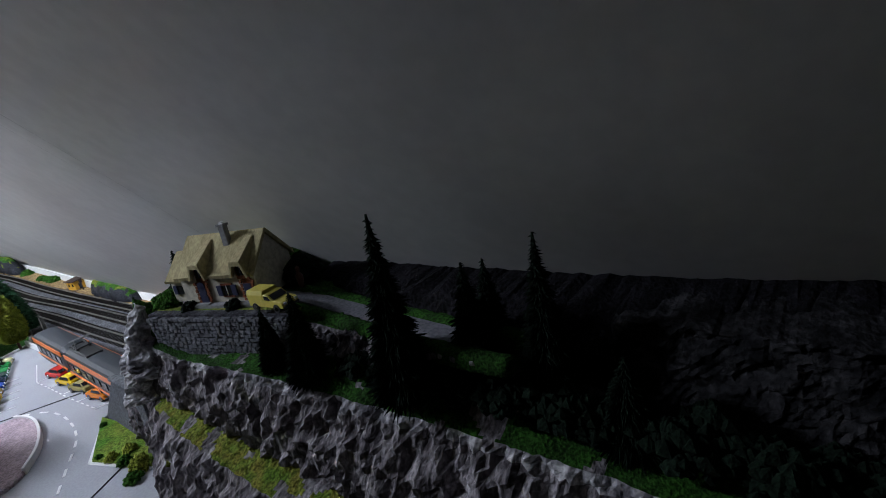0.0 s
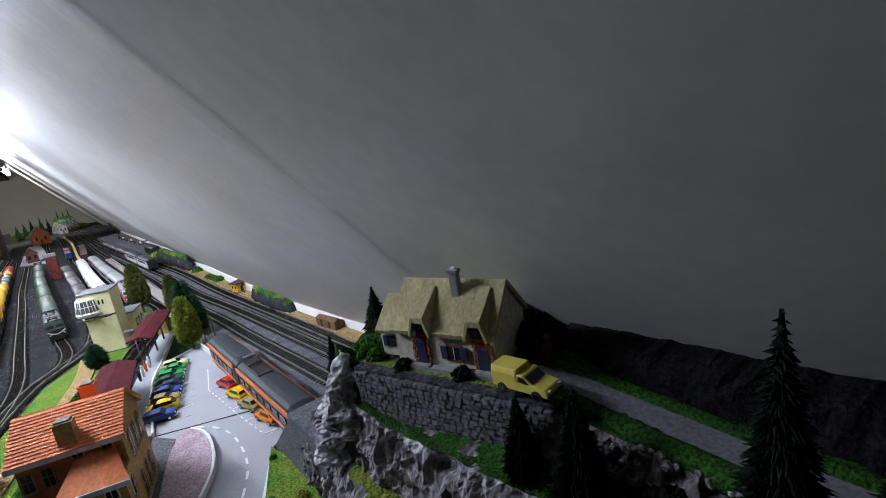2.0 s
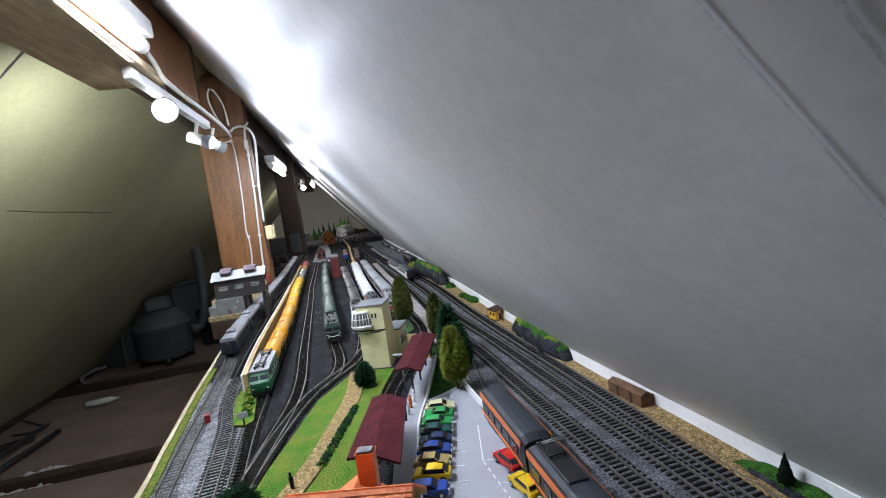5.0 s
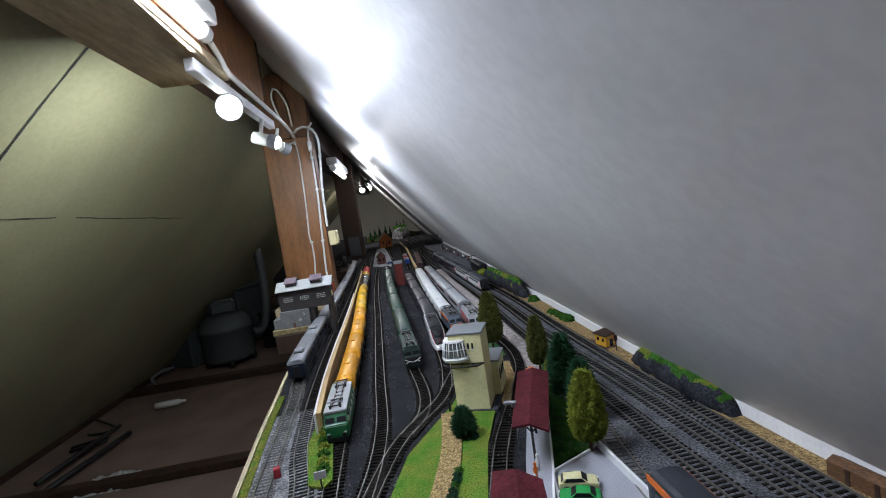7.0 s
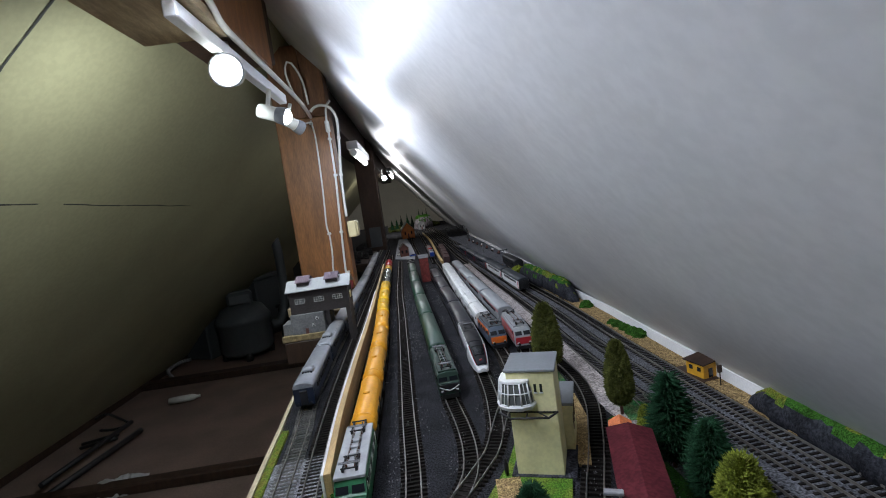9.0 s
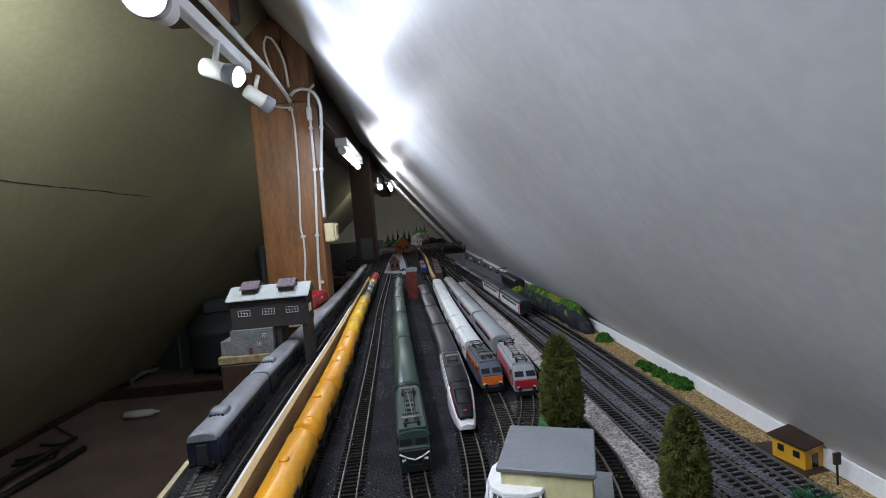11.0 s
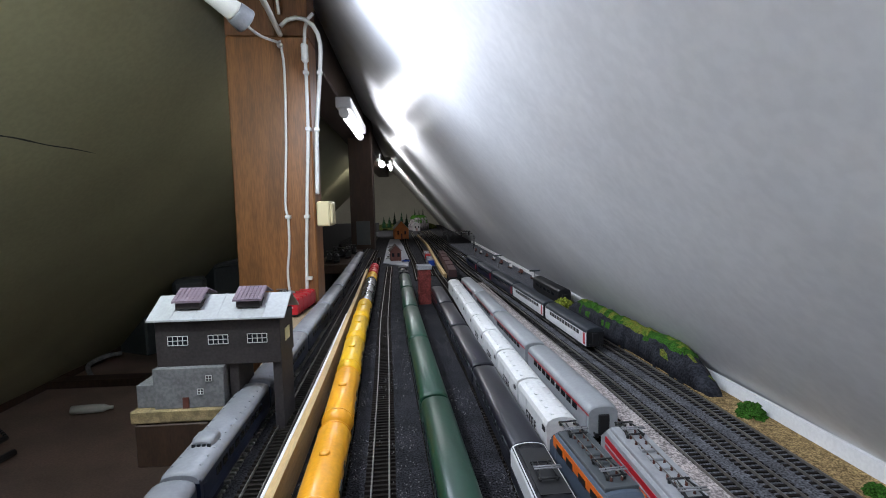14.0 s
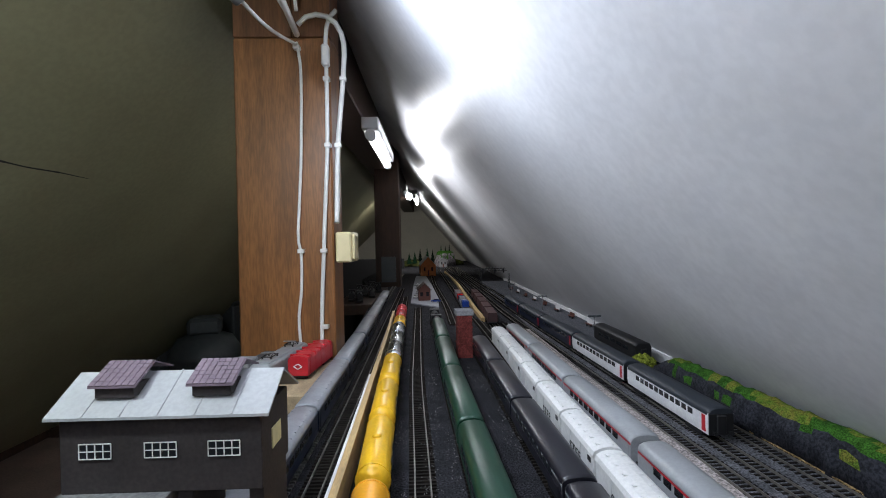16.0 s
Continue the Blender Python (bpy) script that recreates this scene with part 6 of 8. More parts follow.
def car(name, label, m, body, kind=0):
    """A small model car, two makes."""
    t = thing(name, label, "car", m, "cars in the car park")
    low = ((-0.019, 0.0035), (-0.0195, 0.0085), (-0.016, 0.0098), (0.0085, 0.0098), (0.018, 0.0088), (0.0195, 0.0065), (0.019, 0.003))
    top = ((-0.0150, 0.0095), (-0.0095, 0.0138), (0.0025, 0.0140), (0.0085, 0.0096)) if kind == 0 else ((-0.0165, 0.0095), (-0.0140, 0.0135), (0.0030, 0.0142), (0.0095, 0.0096)) if kind == 1 else ((-0.0175, 0.0092), (-0.0105, 0.0130), (-0.003, 0.0150), (0.0045, 0.0142), (0.0110, 0.0092))
    bm = bmesh.new()
    loft(bm, [[Vector((x * k, y, z)) for x, z in low] for y, k in ((-0.0082, 0.96), (-0.0072, 1), (0.0072, 1), (0.0082, 0.96))], smooth=False)
    part("body", bm, body, t, bevel=0.0007)
    bm = bmesh.new()
    loft(bm, [[Vector((x * k, y * (1 if z < 0.01 else 0.86), z)) for x, z in top] for y, k in ((-0.0072, 1), (0.0072, 1))], smooth=False)
    cabin = part("cabin", bm, body, t, bevel=0.0006)
    for s in (-1, 1):
        bm = bmesh.new()
        a, b = top[0], top[-1]
        zt = max(z for x, z in top) - 0.0008
        ring = [Vector((a[0] + 0.003, s * 0.0072, 0.0102)), Vector((b[0] - 0.002, s * 0.0072, 0.0102)), Vector((b[0] - 0.0055, s * 0.0064, zt)), Vector((a[0] + 0.0055, s * 0.0064, zt))]
        loft(bm, [ring, [q + Vector((0, s * 0.0003, 0)) for q in ring]], smooth=False)
        part("side_window", bm, "dark_glass", cabin)
        for x in (-0.0118, 0.0122):
            bm = bmesh.new()
            rod(bm, (x, s * 0.0066, 0.0034), (x, s * 0.0085, 0.0034), 0.0034, seg=12)
            w = part("wheel", bm, "black", t)
            bm = bmesh.new()
            rod(bm, (x, s * 0.0085, 0.0034), (x, s * 0.0088, 0.0034), 0.0018, seg=8)
            part("hub", bm, "chrome", w)
        part("headlight", boxes((0.0188, 0.0199, s * 0.0052 - 0.0012, s * 0.0052 + 0.0012, 0.0058, 0.0078)), "white_gloss", t)
    for a, b in ((top[-2], top[-1]), (top[1], top[0])):
        d = 1 if b[0] > a[0] else -1
        bm = bmesh.new()
        ring = [Vector((a[0] + (b[0] - a[0]) * f + d * 0.0004, y * k, a[1] + (b[1] - a[1]) * f + 0.0004)) for f, y, k in ((0.12, -0.0055, 1), (0.85, -0.0062, 1), (0.85, 0.0062, 1), (0.12, 0.0055, 1))]
        loft(bm, [ring, [q - Vector((d * 0.0006, 0, 0.0006)) for q in ring]], smooth=False)
        part("windscreen", bm, "dark_glass", cabin)
    part("bumper", boxes((0.0186, 0.0203, -0.0078, 0.0078, 0.0032, 0.0045)), "chrome", t)
    part("bumper", boxes((-0.0203, -0.0188, -0.0078, 0.0078, 0.0038, 0.0050)), "chrome", t)
    return t


# ---- car park and street ----
ground("car_park", [(0.094, 1.032), (0.158, 1.064), (0.172, 0.80), (0.1765, 0.665), (0.150, 0.652), (0.136, 0.640), (0.099, 0.562), (0.128, 0.49), (0.10, 0.30), (-0.03, 0.30), (0.0, 0.52), (0.03, 0.62), (0.048, 0.77), (0.062, 0.86), (0.076, 0.95)], "tarmac", "pale grey model car park and street", 0.004, "road")
bm = bmesh.new()
sweep(bm, spline(((0.158, 1.064), (0.166, 0.90), (0.173, 0.76), (0.1765, 0.668)), 0.01), ((-0.0015, 0), (-0.0015, 0.013), (0.0015, 0.013), (0.0015, 0)))
solid("parapet", bm, "white", "low white parapet along the car park", "wall", kind="structure")
bm = bmesh.new()
sweep(bm, [Vector((0.048 + 0.0265 * i / 10 * 1.05, 0.79 + 0.165 * i / 10, 0)) for i in range(11)] + [Vector((0.094, 1.032, 0)), Vector((0.158, 1.064, 0))], ((-0.0013, 0), (-0.0013, 0.0065), (0.0013, 0.0065), (0.0013, 0)))
solid("kerb", bm, "white", "thin white kerb round the car park", "kerb", kind="structure")


def markings(name, strips, z=0.0044):
    bm = bmesh.new()
    for a, b, w in strips:
        a, b = Vector((*a, 0)), Vector((*b, 0))
        d = (b - a).normalized()
        s = Vector((-d.y, d.x, 0)) * w / 2
        vs = [bm.verts.new(p + Vector((0, 0, zz))) for zz in (0.003, z) for p in (a - s, b - s, b + s, a + s)]
        for q in ((4, 5, 6, 7), (0, 1, 5, 4), (1, 2, 6, 5), (2, 3, 7, 6), (3, 0, 4, 7)):
            bm.faces.new([vs[i] for i in q])
    return solid(name, bm, "white", "white painted road markings on the street", "marking", kind="structure")


dashes = []
line = spline(((0.125, 0.855), (0.129, 0.80), (0.133, 0.74), (0.140, 0.672)), 0.0065)
dashes += [((a.x, a.y), (b.x, b.y), 0.0014) for a, b in list(zip(line, line[1:]))[::2]]
line = spline(((0.088, 0.765), (0.108, 0.735), (0.115, 0.69), (0.108, 0.63), (0.082, 0.57), (0.05, 0.50)), 0.0125)
dashes += [((a.x, a.y), (b.x, b.y), 0.0022) for a, b in list(zip(line, line[1:]))[::2]]
for y in (0.857, 0.812, 0.768, 0.722, 0.676):
    dashes.append(((0.1275 + (0.857 - y) * 0.06, y), (0.1425 + (0.857 - y) * 0.06, y - 0.003), 0.0012))
dashes.append(((0.125, 0.857), (0.142, 0.935), 0.0012))
for p in ((0.083, 0.835), (0.090, 0.862), (0.096, 0.888), (0.101, 0.913), (0.075, 0.808)):
    dashes.append((p, (p[0] + 0.017, p[1] - 0.005), 0.0012))
dashes.append(((0.136, 0.637), (0.100, 0.563), 0.003))
dashes.append(((0.100, 0.563), (0.127, 0.492), 0.003))
markings("road_marking", dashes)
bm = bmesh.new()
for a, b in (((0.052, 0.785), (0.160, 0.735)), ((0.075, 0.50), (0.118, 0.525))):
    rod(bm, (*a, 0.0042), (*b, 0.0042), 0.0008, seg=5)
solid("board_joint", bm, "black", "dark joint between two street panels", "joint", kind="structure")
bm = bmesh.new()
outline = [(p.x, p.y) for p in spline(((0.070, 0.757), (0.083, 0.754), (0.091, 0.737), (0.0935, 0.715), (0.0915, 0.69), (0.086, 0.663), (0.077, 0.638), (0.062, 0.612), (0.045, 0.598), (0.028, 0.597)), 0.006)] + [(0.026, 0.62), (0.043, 0.683), (0.055, 0.722)]
sheet(bm, outline[::-1], 0.002, 0.0085)
solid("forecourt_island", bm, "paving", "pink cobbled island in front of the station", "pavement", kind="structure", bevel=0.0012)
bm = bmesh.new()
sweep(bm, spline(((0.083, 0.754), (0.091, 0.737), (0.0935, 0.715), (0.0915, 0.69), (0.086, 0.663), (0.077, 0.638), (0.062, 0.612)), 0.006), ((-0.0012, 0.002), (-0.0012, 0.0110), (0.0014, 0.0110), (0.0014, 0.002)))
solid("island_kerb", bm, "white", "low white wall round the cobbled island", "kerb", kind="structure")
ground("forecourt", [(0.048, 0.785), (0.066, 0.755), (0.040, 0.68), (0.022, 0.60), (-0.02, 0.60), (0.02, 0.68)], "slab", "dark paved strip along the station", 0.0052, "pavement")
ground("grass_corner", [(0.136, 0.642), (0.143, 0.60), (0.14, 0.52), (0.128, 0.495), (0.102, 0.562)], "grass", "green scatter grass at the foot of the cliff", 0.0058)
for i, (x, y, r) in enumerate(((0.113, 0.545, 0.006), (0.118, 0.525, 0.007), (0.124, 0.51, 0.008), (0.13, 0.62, 0.004), (0.127, 0.54, 0.007), (0.107, 0.56, 0.004), (0.12, 0.50, 0.008), (0.112, 0.49, 0.007))):
    bush(x, y, 0.005, r, "green_bush" if i % 2 else "lime_bush", "low green scatter bush beside the street", 60 + i, 60)
for i, (key, x, y, k, label) in enumerate((("car_cream", 0.1085, 0.998, 1, "cream model hatchback"), ("car_green", 0.1015, 0.976, 0, "bright green model saloon"), ("car_green", 0.0955, 0.955, 1, "bright green model hatchback"), ("car_bottle", 0.0905, 0.934, 0, "dark bottle-green model saloon"),
                                          ("car_navy", 0.0845, 0.912, 0, "navy model saloon"), ("car_blue", 0.0795, 0.892, 2, "blue model saloon"), ("car_tan", 0.0735, 0.870, 0, "tan model saloon"), ("car_yellow", 0.0685, 0.848, 2, "yellow model saloon"), ("car_blue", 0.0605, 0.824, 1, "blue model car half hidden by the station"))):
    car("model_car", label + " parked in the row", pose(x, y, 0.0042, 0, 0, -17 + (180 if i % 3 == 1 else 0) + 3 * math.sin(i * 5)), key, k)
for key, x, y, k, label in (("car_red", 0.1475, 0.838, 2, "red rounded model car"), ("car_yellow", 0.1475, 0.792, 1, "yellow model estate car"), ("car_olive", 0.150, 0.748, 0, "olive model saloon"), ("car_orange", 0.1545, 0.698, 0, "orange model saloon")):
    car("model_car", label + " parked along the parapet", pose(x, y, 0.0042, 0, 0, 103), key, k)
bm = bmesh.new()
loft(bm, [[Vector((x, y, z)) for y, z in ((0.50, 0.0), (0.648, 0.0), (0.568, 0.0655), (0.50, 0.0655))] for x in (0.1405, 0.1440)], smooth=False)
solid("tunnel_wall", bm, "slab", "grey card side wall of the tunnel mouth with a sloping edge", "wall", kind="structure", bevel=0.0006)
solid("tunnel_roof", boxes((0.139, 0.205, 0.50, 0.569, 0.0658, 0.0700)), "slab", "grey card roof of the tunnel mouth", "roof", kind="structure", bevel=0.001)


# ---- station ----
def windows_on(parent, spots, w, h, arch, frame_mat):
    """Windows on a wall: local frames given as (matrix); each with its own frame and pane."""
    for m in spots:
        bm = boxes((-w / 2, w / 2, -0.0010, 0.0006, 0, h))
        if arch:
            rod(bm, (0, -0.0010, h), (0, 0.0006, h), w / 2, seg=14)
        win = part("window", bm, frame_mat, parent, m=m)
        bm = boxes((-w / 2 + 0.0011, w / 2 - 0.0011, -0.0015, -0.0009, 0.001, h))
        if arch:
            rod(bm, (0, -0.0015, h), (0, -0.0009, h), w / 2 - 0.0011, seg=14)
        part("pane", bm, "dark_glass", win)
        part("glazing_bar", boxes((-0.0003, 0.0003, -0.0018, -0.0014, 0.001, h + (w / 2 - 0.0012 if arch else 0)), (-w / 2 + 0.001, w / 2 - 0.001, -0.0018, -0.0014, h * 0.6, h * 0.6 + 0.0005)), frame_mat, win)
        part("sill", boxes((-w / 2 - 0.001, w / 2 + 0.001, -0.0022, 0.0006, -0.0012, 0.0)), "concrete", win)


ROOFS = []


def station():
    t = thing("station_building", "orange and ochre station house with red tile roof", "house", pose(-0.003, 0.6835, 0, 0, 0, -16.5))
    W, D, H, R = 0.0365, 0.032, 0.0885, 0.1105
    bm = bmesh.new()
    loft(bm, [[Vector((x, -D, 0)), Vector((x, D, 0)), Vector((x, D, H)), Vector((x, 0, R - 0.003)), Vector((x, -D, H))] for x in (-W, W)], smooth=False)
    part("wall", bm, "orange_wall", t)
    for x in (-W, W):
        bm = bmesh.new()
        loft(bm, [[Vector((x + d, -D - 0.0008, 0)), Vector((x + d, D + 0.0008, 0)), Vector((x + d, D + 0.0008, H)), Vector((x + d, 0, R - 0.0025)), Vector((x + d, -D - 0.0008, H))] for d in (-0.0012, 0.0012)], smooth=False)
        part("gable_wall", bm, "ochre_wall", t)
    for s in (-1, 1):
        bm = bmesh.new()
        e, r = Vector((0, s * (D + 0.005), H - 0.0045)), Vector((0, 0, R))
        nn = (r - e).cross(Vector((1, 0, 0))).normalized()
        if nn.z < 0:
            nn = -nn
        loft(bm, [[Vector((x, 0, 0)) + p for p in (e, r, r + nn * 0.0016, e + nn * 0.0016)] for x in (-W - 0.005, W + 0.005)], smooth=False)
        roof = part("roof", bm, "tile", t)
        ROOFS.append((roof, e + nn * 0.0016, r + nn * 0.0016, nn, -W - 0.005, W + 0.005))
        part("fascia", boxes((-W - 0.0055, W + 0.0055, min(s * (D + 0.0045), s * (D + 0.006)), max(s * (D + 0.0045), s * (D + 0.006)), H - 0.0075, H - 0.003)), "white", t)
    for x in (-W - 0.0055, W + 0.004):
        bm = bmesh.new()
        for s in (-1, 1):
            loft(bm, [[Vector((x + d, s * (D + 0.005), H - 0.0075)), Vector((x + d, 0, R - 0.003)), Vector((x + d, 0, R + 0.0005)), Vector((x + d, s * (D + 0.005), H - 0.004))] for d in (0, 0.0015)], smooth=False)
        part("barge_board", bm, "ochre_wall", t)
    # front wing with its lower roof
    part("wing_wall", boxes((-0.004, 0.038, -D - 0.026, -D, 0, 0.058)), "ochre_wall", t)
    bm = bmesh.new()
    loft(bm, [[Vector((x, -D - 0.031, 0.056)), Vector((x + 0.012 * (1 if x < 0 else -1), -D, 0.074)), Vector((x + 0.012 * (1 if x < 0 else -1), -D, 0.0755)), Vector((x, -D - 0.031, 0.0576))] for x in (-0.009, 0.043)], smooth=False)
    wing = part("wing_roof", bm, "tile", t)
    part("wing_fascia", boxes((-0.0095, 0.0435, -D - 0.0322, -D - 0.0305, 0.053, 0.0575)), "white", t)
    part("annex_wall", boxes((-0.038, 0.012, D, D + 0.030, 0, 0.066)), "orange_wall", t)
    bm = bmesh.new()
    loft(bm, [[Vector((-0.041, y, 0.064)), Vector((-0.013, y, 0.083)), Vector((0.015, y, 0.064)), Vector((0.015, y, 0.0658)), Vector((-0.013, y, 0.0848)), Vector((-0.041, y, 0.0658))] for y in (D, D + 0.034)], smooth=False)
    part("annex_roof", bm, "tile", t)
    for x, y, z0, z1, key in ((0.002, -0.029, 0.084, 0.1085, "ochre_wall"), (-0.004, D + 0.026, 0.066, 0.106, "orange")):
        c = part("chimney", boxes((x - 0.0065, x + 0.0065, y - 0.005, y + 0.005, z0, z1)), key, t)
        part("chimney_cap", boxes((x - 0.0072, x + 0.0072, y - 0.0057, y + 0.0057, z1 - 0.0016, z1)), key, c)
        part("chimney_top", boxes((x - 0.0055, x + 0.0055, y - 0.004, y + 0.004, z1, z1 + 0.0016)), "concrete", c, bevel=0.0005)
        part("chimney_band", boxes((x - 0.007, x + 0.007, y - 0.0055, y + 0.0055, z0 + (z1 - z0) * 0.55, z0 + (z1 - z0) * 0.6)), key, c)
    east = [Matrix.Translation((W + 0.0012, y, z)) @ Matrix.Rotation(math.pi / 2, 4, "Z") for y in (-0.017, 0.0, 0.017) for z in (0.014, 0.056)]
    windows_on(t, east, 0.010, 0.020, True, "ochre_wall")
    windows_on(t, [Matrix.Translation((x, -D, z)) for x in (-0.032, -0.018) for z in (0.014, 0.058)] + [Matrix.Translation((x, -D, 0.066)) for x in (0.005, 0.026)], 0.009, 0.016, False, "ochre_wall")
    windows_on(t, [Matrix.Translation((x, -D - 0.026, z)) for x in (0.006, 0.027) for z in (0.008, 0.034)], 0.010, 0.014, True, "cream")
    windows_on(t, [Matrix.Translation((0.038, -D - 0.013, z)) @ Matrix.Rotation(math.pi / 2, 4, "Z") for z in (0.008, 0.034)], 0.009, 0.014, True, "cream")
    return t


station()


def canopy(corners, z, label):
    """A flat platform roof on posts."""
    t = thing("platform_canopy", label, "canopy", group="platform canopies")
    bm = bmesh.new()
    (a, b, c, d) = [Vector((*p, z)) for p in corners]
    mid = Vector((0, 0, 0.006))
    loft(bm, [[a, (a + b) / 2 + mid, b, b - Vector((0, 0, 0.0025)), (a + b) / 2 + mid - Vector((0, 0, 0.0025)), a - Vector((0, 0, 0.0025))], [d, (d + c) / 2 + mid, c, c - Vector((0, 0, 0.0025)), (d + c) / 2 + mid - Vector((0, 0, 0.0025)), d - Vector((0, 0, 0.0025))]], smooth=False)
    part("roof", bm, "canopy", t)
    for f in (0.12, 0.5, 0.88):
        p = (a + b) / 2 + ((d + c) / 2 - (a + b) / 2) * f
        bm = bmesh.new()
        rod(bm, (p.x, p.y, 0.004), (p.x, p.y, z + 0.004), 0.0016, seg=8)
        for s in (-1, 1):
            q = p + (b - a) * 0.33 * s
            rod(bm, (p.x, p.y, z - 0.014), (q.x, q.y, z + 0.0005), 0.0009, seg=6)
        part("post", bm, "slab", t)
    return t


canopy(((-0.012, 0.843), (0.037, 0.812), (0.062, 0.952), (0.022, 0.980)), 0.050, "dark red platform roof beside the station")
canopy(((0.058, 1.046), (0.093, 1.024), (0.1465, 1.185), (0.107, 1.202)), 0.055, "dark red platform roof near the signal tower")
bm = bmesh.new()
sheet(bm, [(0.02, 0.80), (0.048, 0.785), (0.07, 0.95), (0.098, 1.045), (0.147, 1.215), (0.125, 1.235), (0.072, 1.06), (0.042, 0.95)][::-1], 0.0, 0.0075)
solid("station_platform", bm, "tarmac", "pale grey station platform with white edge", "platform", kind="structure")
bm = bmesh.new()
sweep(bm, spline(((0.048, 0.785), (0.070, 0.95), (0.098, 1.045), (0.147, 1.215)), 0.02), ((-0.0012, 0.0), (-0.0012, 0.010), (0.0012, 0.010), (0.0012, 0.0)))
solid("platform_kerb", bm, "white", "white wall along the platform edge", "kerb", kind="structure")
ground("platform_verge", [(0.052, 0.80), (0.074, 0.953), (0.092, 1.032), (0.098, 1.043), (0.078, 0.95), (0.062, 0.86)], "grass", "narrow green verge between platform and cars", 0.0036)
for i, (x, y, key) in enumerate(((0.066, 1.0, "white"), (0.072, 1.02, "orange"), (0.060, 0.985, "ink"), (0.079, 1.035, "white"), (-0.075, 0.895, "black"), (0.006, 1.232, "black"), (0.216, 0.328, "brown"))):
    bm = bmesh.new()
    lathe(bm, (0, 0, 0), ((0.0016, 0), (0.0022, 0.006), (0.0028, 0.0125), (0.0010, 0.0150), (0.0017, 0.0165), (0.0017, 0.018), (0.0003, 0.0195)), 8)
    solid("figurine", bm, key, "tiny plain peg figure on the layout", "figurine", "peg figures", m=pose(x, y, 0.0075 if i < 4 else 0.004 if i < 6 else 0.1505))
t = thing("platform_lamp", "grey T-shaped platform lamp", "lamp", pose(0.074, 1.094, 0.0, 0, 0, -20))
bm = bmesh.new()
rod(bm, (0, 0, 0), (0, 0, 0.060), 0.0012, seg=8)
part("pole", bm, "concrete", t)
part("head", boxes((-0.012, 0.003, -0.003, 0.003, 0.059, 0.062)), "concrete", t, bevel=0.0006)


def signal_tower():
    t = thing("signal_tower", "cream signal tower with a glazed corner lookout", "tower", pose(0.049, 1.245, 0, 0, 0, -20))
    w, d, h = 0.0245, 0.0250, 0.1165
    part("body", boxes((-w, w, -d, d, 0.003, h)), "cream", t, bevel=0.0006)
    part("roof", boxes((-w - 0.0018, w + 0.0018, -d - 0.0018, d + 0.0018, h, h + 0.003)), "roof_grey", t, bevel=0.0006)
    part("plinth", boxes((-w - 0.006, w + 0.012, -d - 0.004, d + 0.010, 0.0, 0.0045)), "slate_dark", t)
    part("annex", boxes((0.004, w + 0.010, d, d + 0.060, 0.003, 0.056)), "cream", t)
    part("annex_roof", boxes((0.002, w + 0.012, d, d + 0.062, 0.056, 0.059)), "roof_grey", t)
    for x in (0.0045, 0.0105):
        win = part("window", boxes((x - 0.0013, x + 0.0013, -d - 0.0006, -d + 0.0004, 0.0950, 0.1035)), "dark_glass", t)
        part("sill", boxes((x - 0.0018, x + 0.0018, -d - 0.0013, -d + 0.0004, 0.0938, 0.0950)), "white", win)
    for y in (d + 0.010, d + 0.028, d + 0.044):
        part("window", boxes((w + 0.0096, w + 0.0106, y - 0.0045, y + 0.0045, 0.026, 0.042)), "dark_glass", t)
    # the lookout: a rounded bay that wraps the corner
    cx, cy = -w + 0.0085, -d + 0.011

    def bay(k, z):
        return [Vector((cx + 0.0215 * k * math.copysign(abs(math.cos(a)) ** 0.8, math.cos(a)), cy + 0.0245 * k * math.copysign(abs(math.sin(a)) ** 0.8, math.sin(a)), z + 0.006)) for a in (2 * math.pi * (i + 0.5) / 12 for i in range(12))]
    bm = bmesh.new()
    loft(bm, [bay(0.70, 0.0705), bay(0.96, 0.0735), bay(1.03, 0.0775), bay(0.97, 0.0790)], smooth=False)
    look_out = part("lookout", bm, "white", t)
    bm = bmesh.new()
    loft(bm, [bay(0.93, 0.0785), bay(0.76, 0.1010)], smooth=False)
    part("glazing", bm, "pale_glass", look_out)
    bm = bmesh.new()
    low, mid, top = bay(0.965, 0.079), bay(0.875, 0.0905), bay(0.79, 0.1012)
    for i in range(12):
        j = (i + 1) % 12
        rod(bm, low[i], top[i], 0.0009, seg=5)
        for ring, r in ((low, 0.0008), (mid, 0.0006), (top, 0.0009)):
            rod(bm, ring[i], ring[j], r, seg=5)
        rod(bm, (low[i] + low[j]) / 2, (top[i] + top[j]) / 2, 0.0004, seg=4)
    part("glazing_bar", bm, "white", look_out)
    bm = bmesh.new()
    loft(bm, [bay(0.80, 0.1012), bay(0.82, 0.1022), bay(0.80, 0.1032)], smooth=False)
    part("lookout_roof", bm, "wagon_white", look_out)
    # a thin black angular frame under it
    ring = [(cx - 0.020, cy - 0.012), (cx - 0.006, -d - 0.015), (w - 0.008, -d - 0.013), (w, -d)]
    bm = bmesh.new()
    for a, b in zip(ring, ring[1:]):
        rod(bm, (*a, 0.0735), (*b, 0.0735), 0.0011, seg=6)
    rod(bm, (0.004, -d, 0.0735), (w - 0.008, -d - 0.013, 0.0735), 0.0008, seg=5)
    rod(bm, (-0.006, -d, 0.0735), (-0.006, -d - 0.0145, 0.0735), 0.0008, seg=5)
    rod(bm, (-w, -d - 0.0006, 0.0735), (w, -d - 0.0006, 0.0735), 0.0009, seg=5)
    part("railing", bm, "black", t)


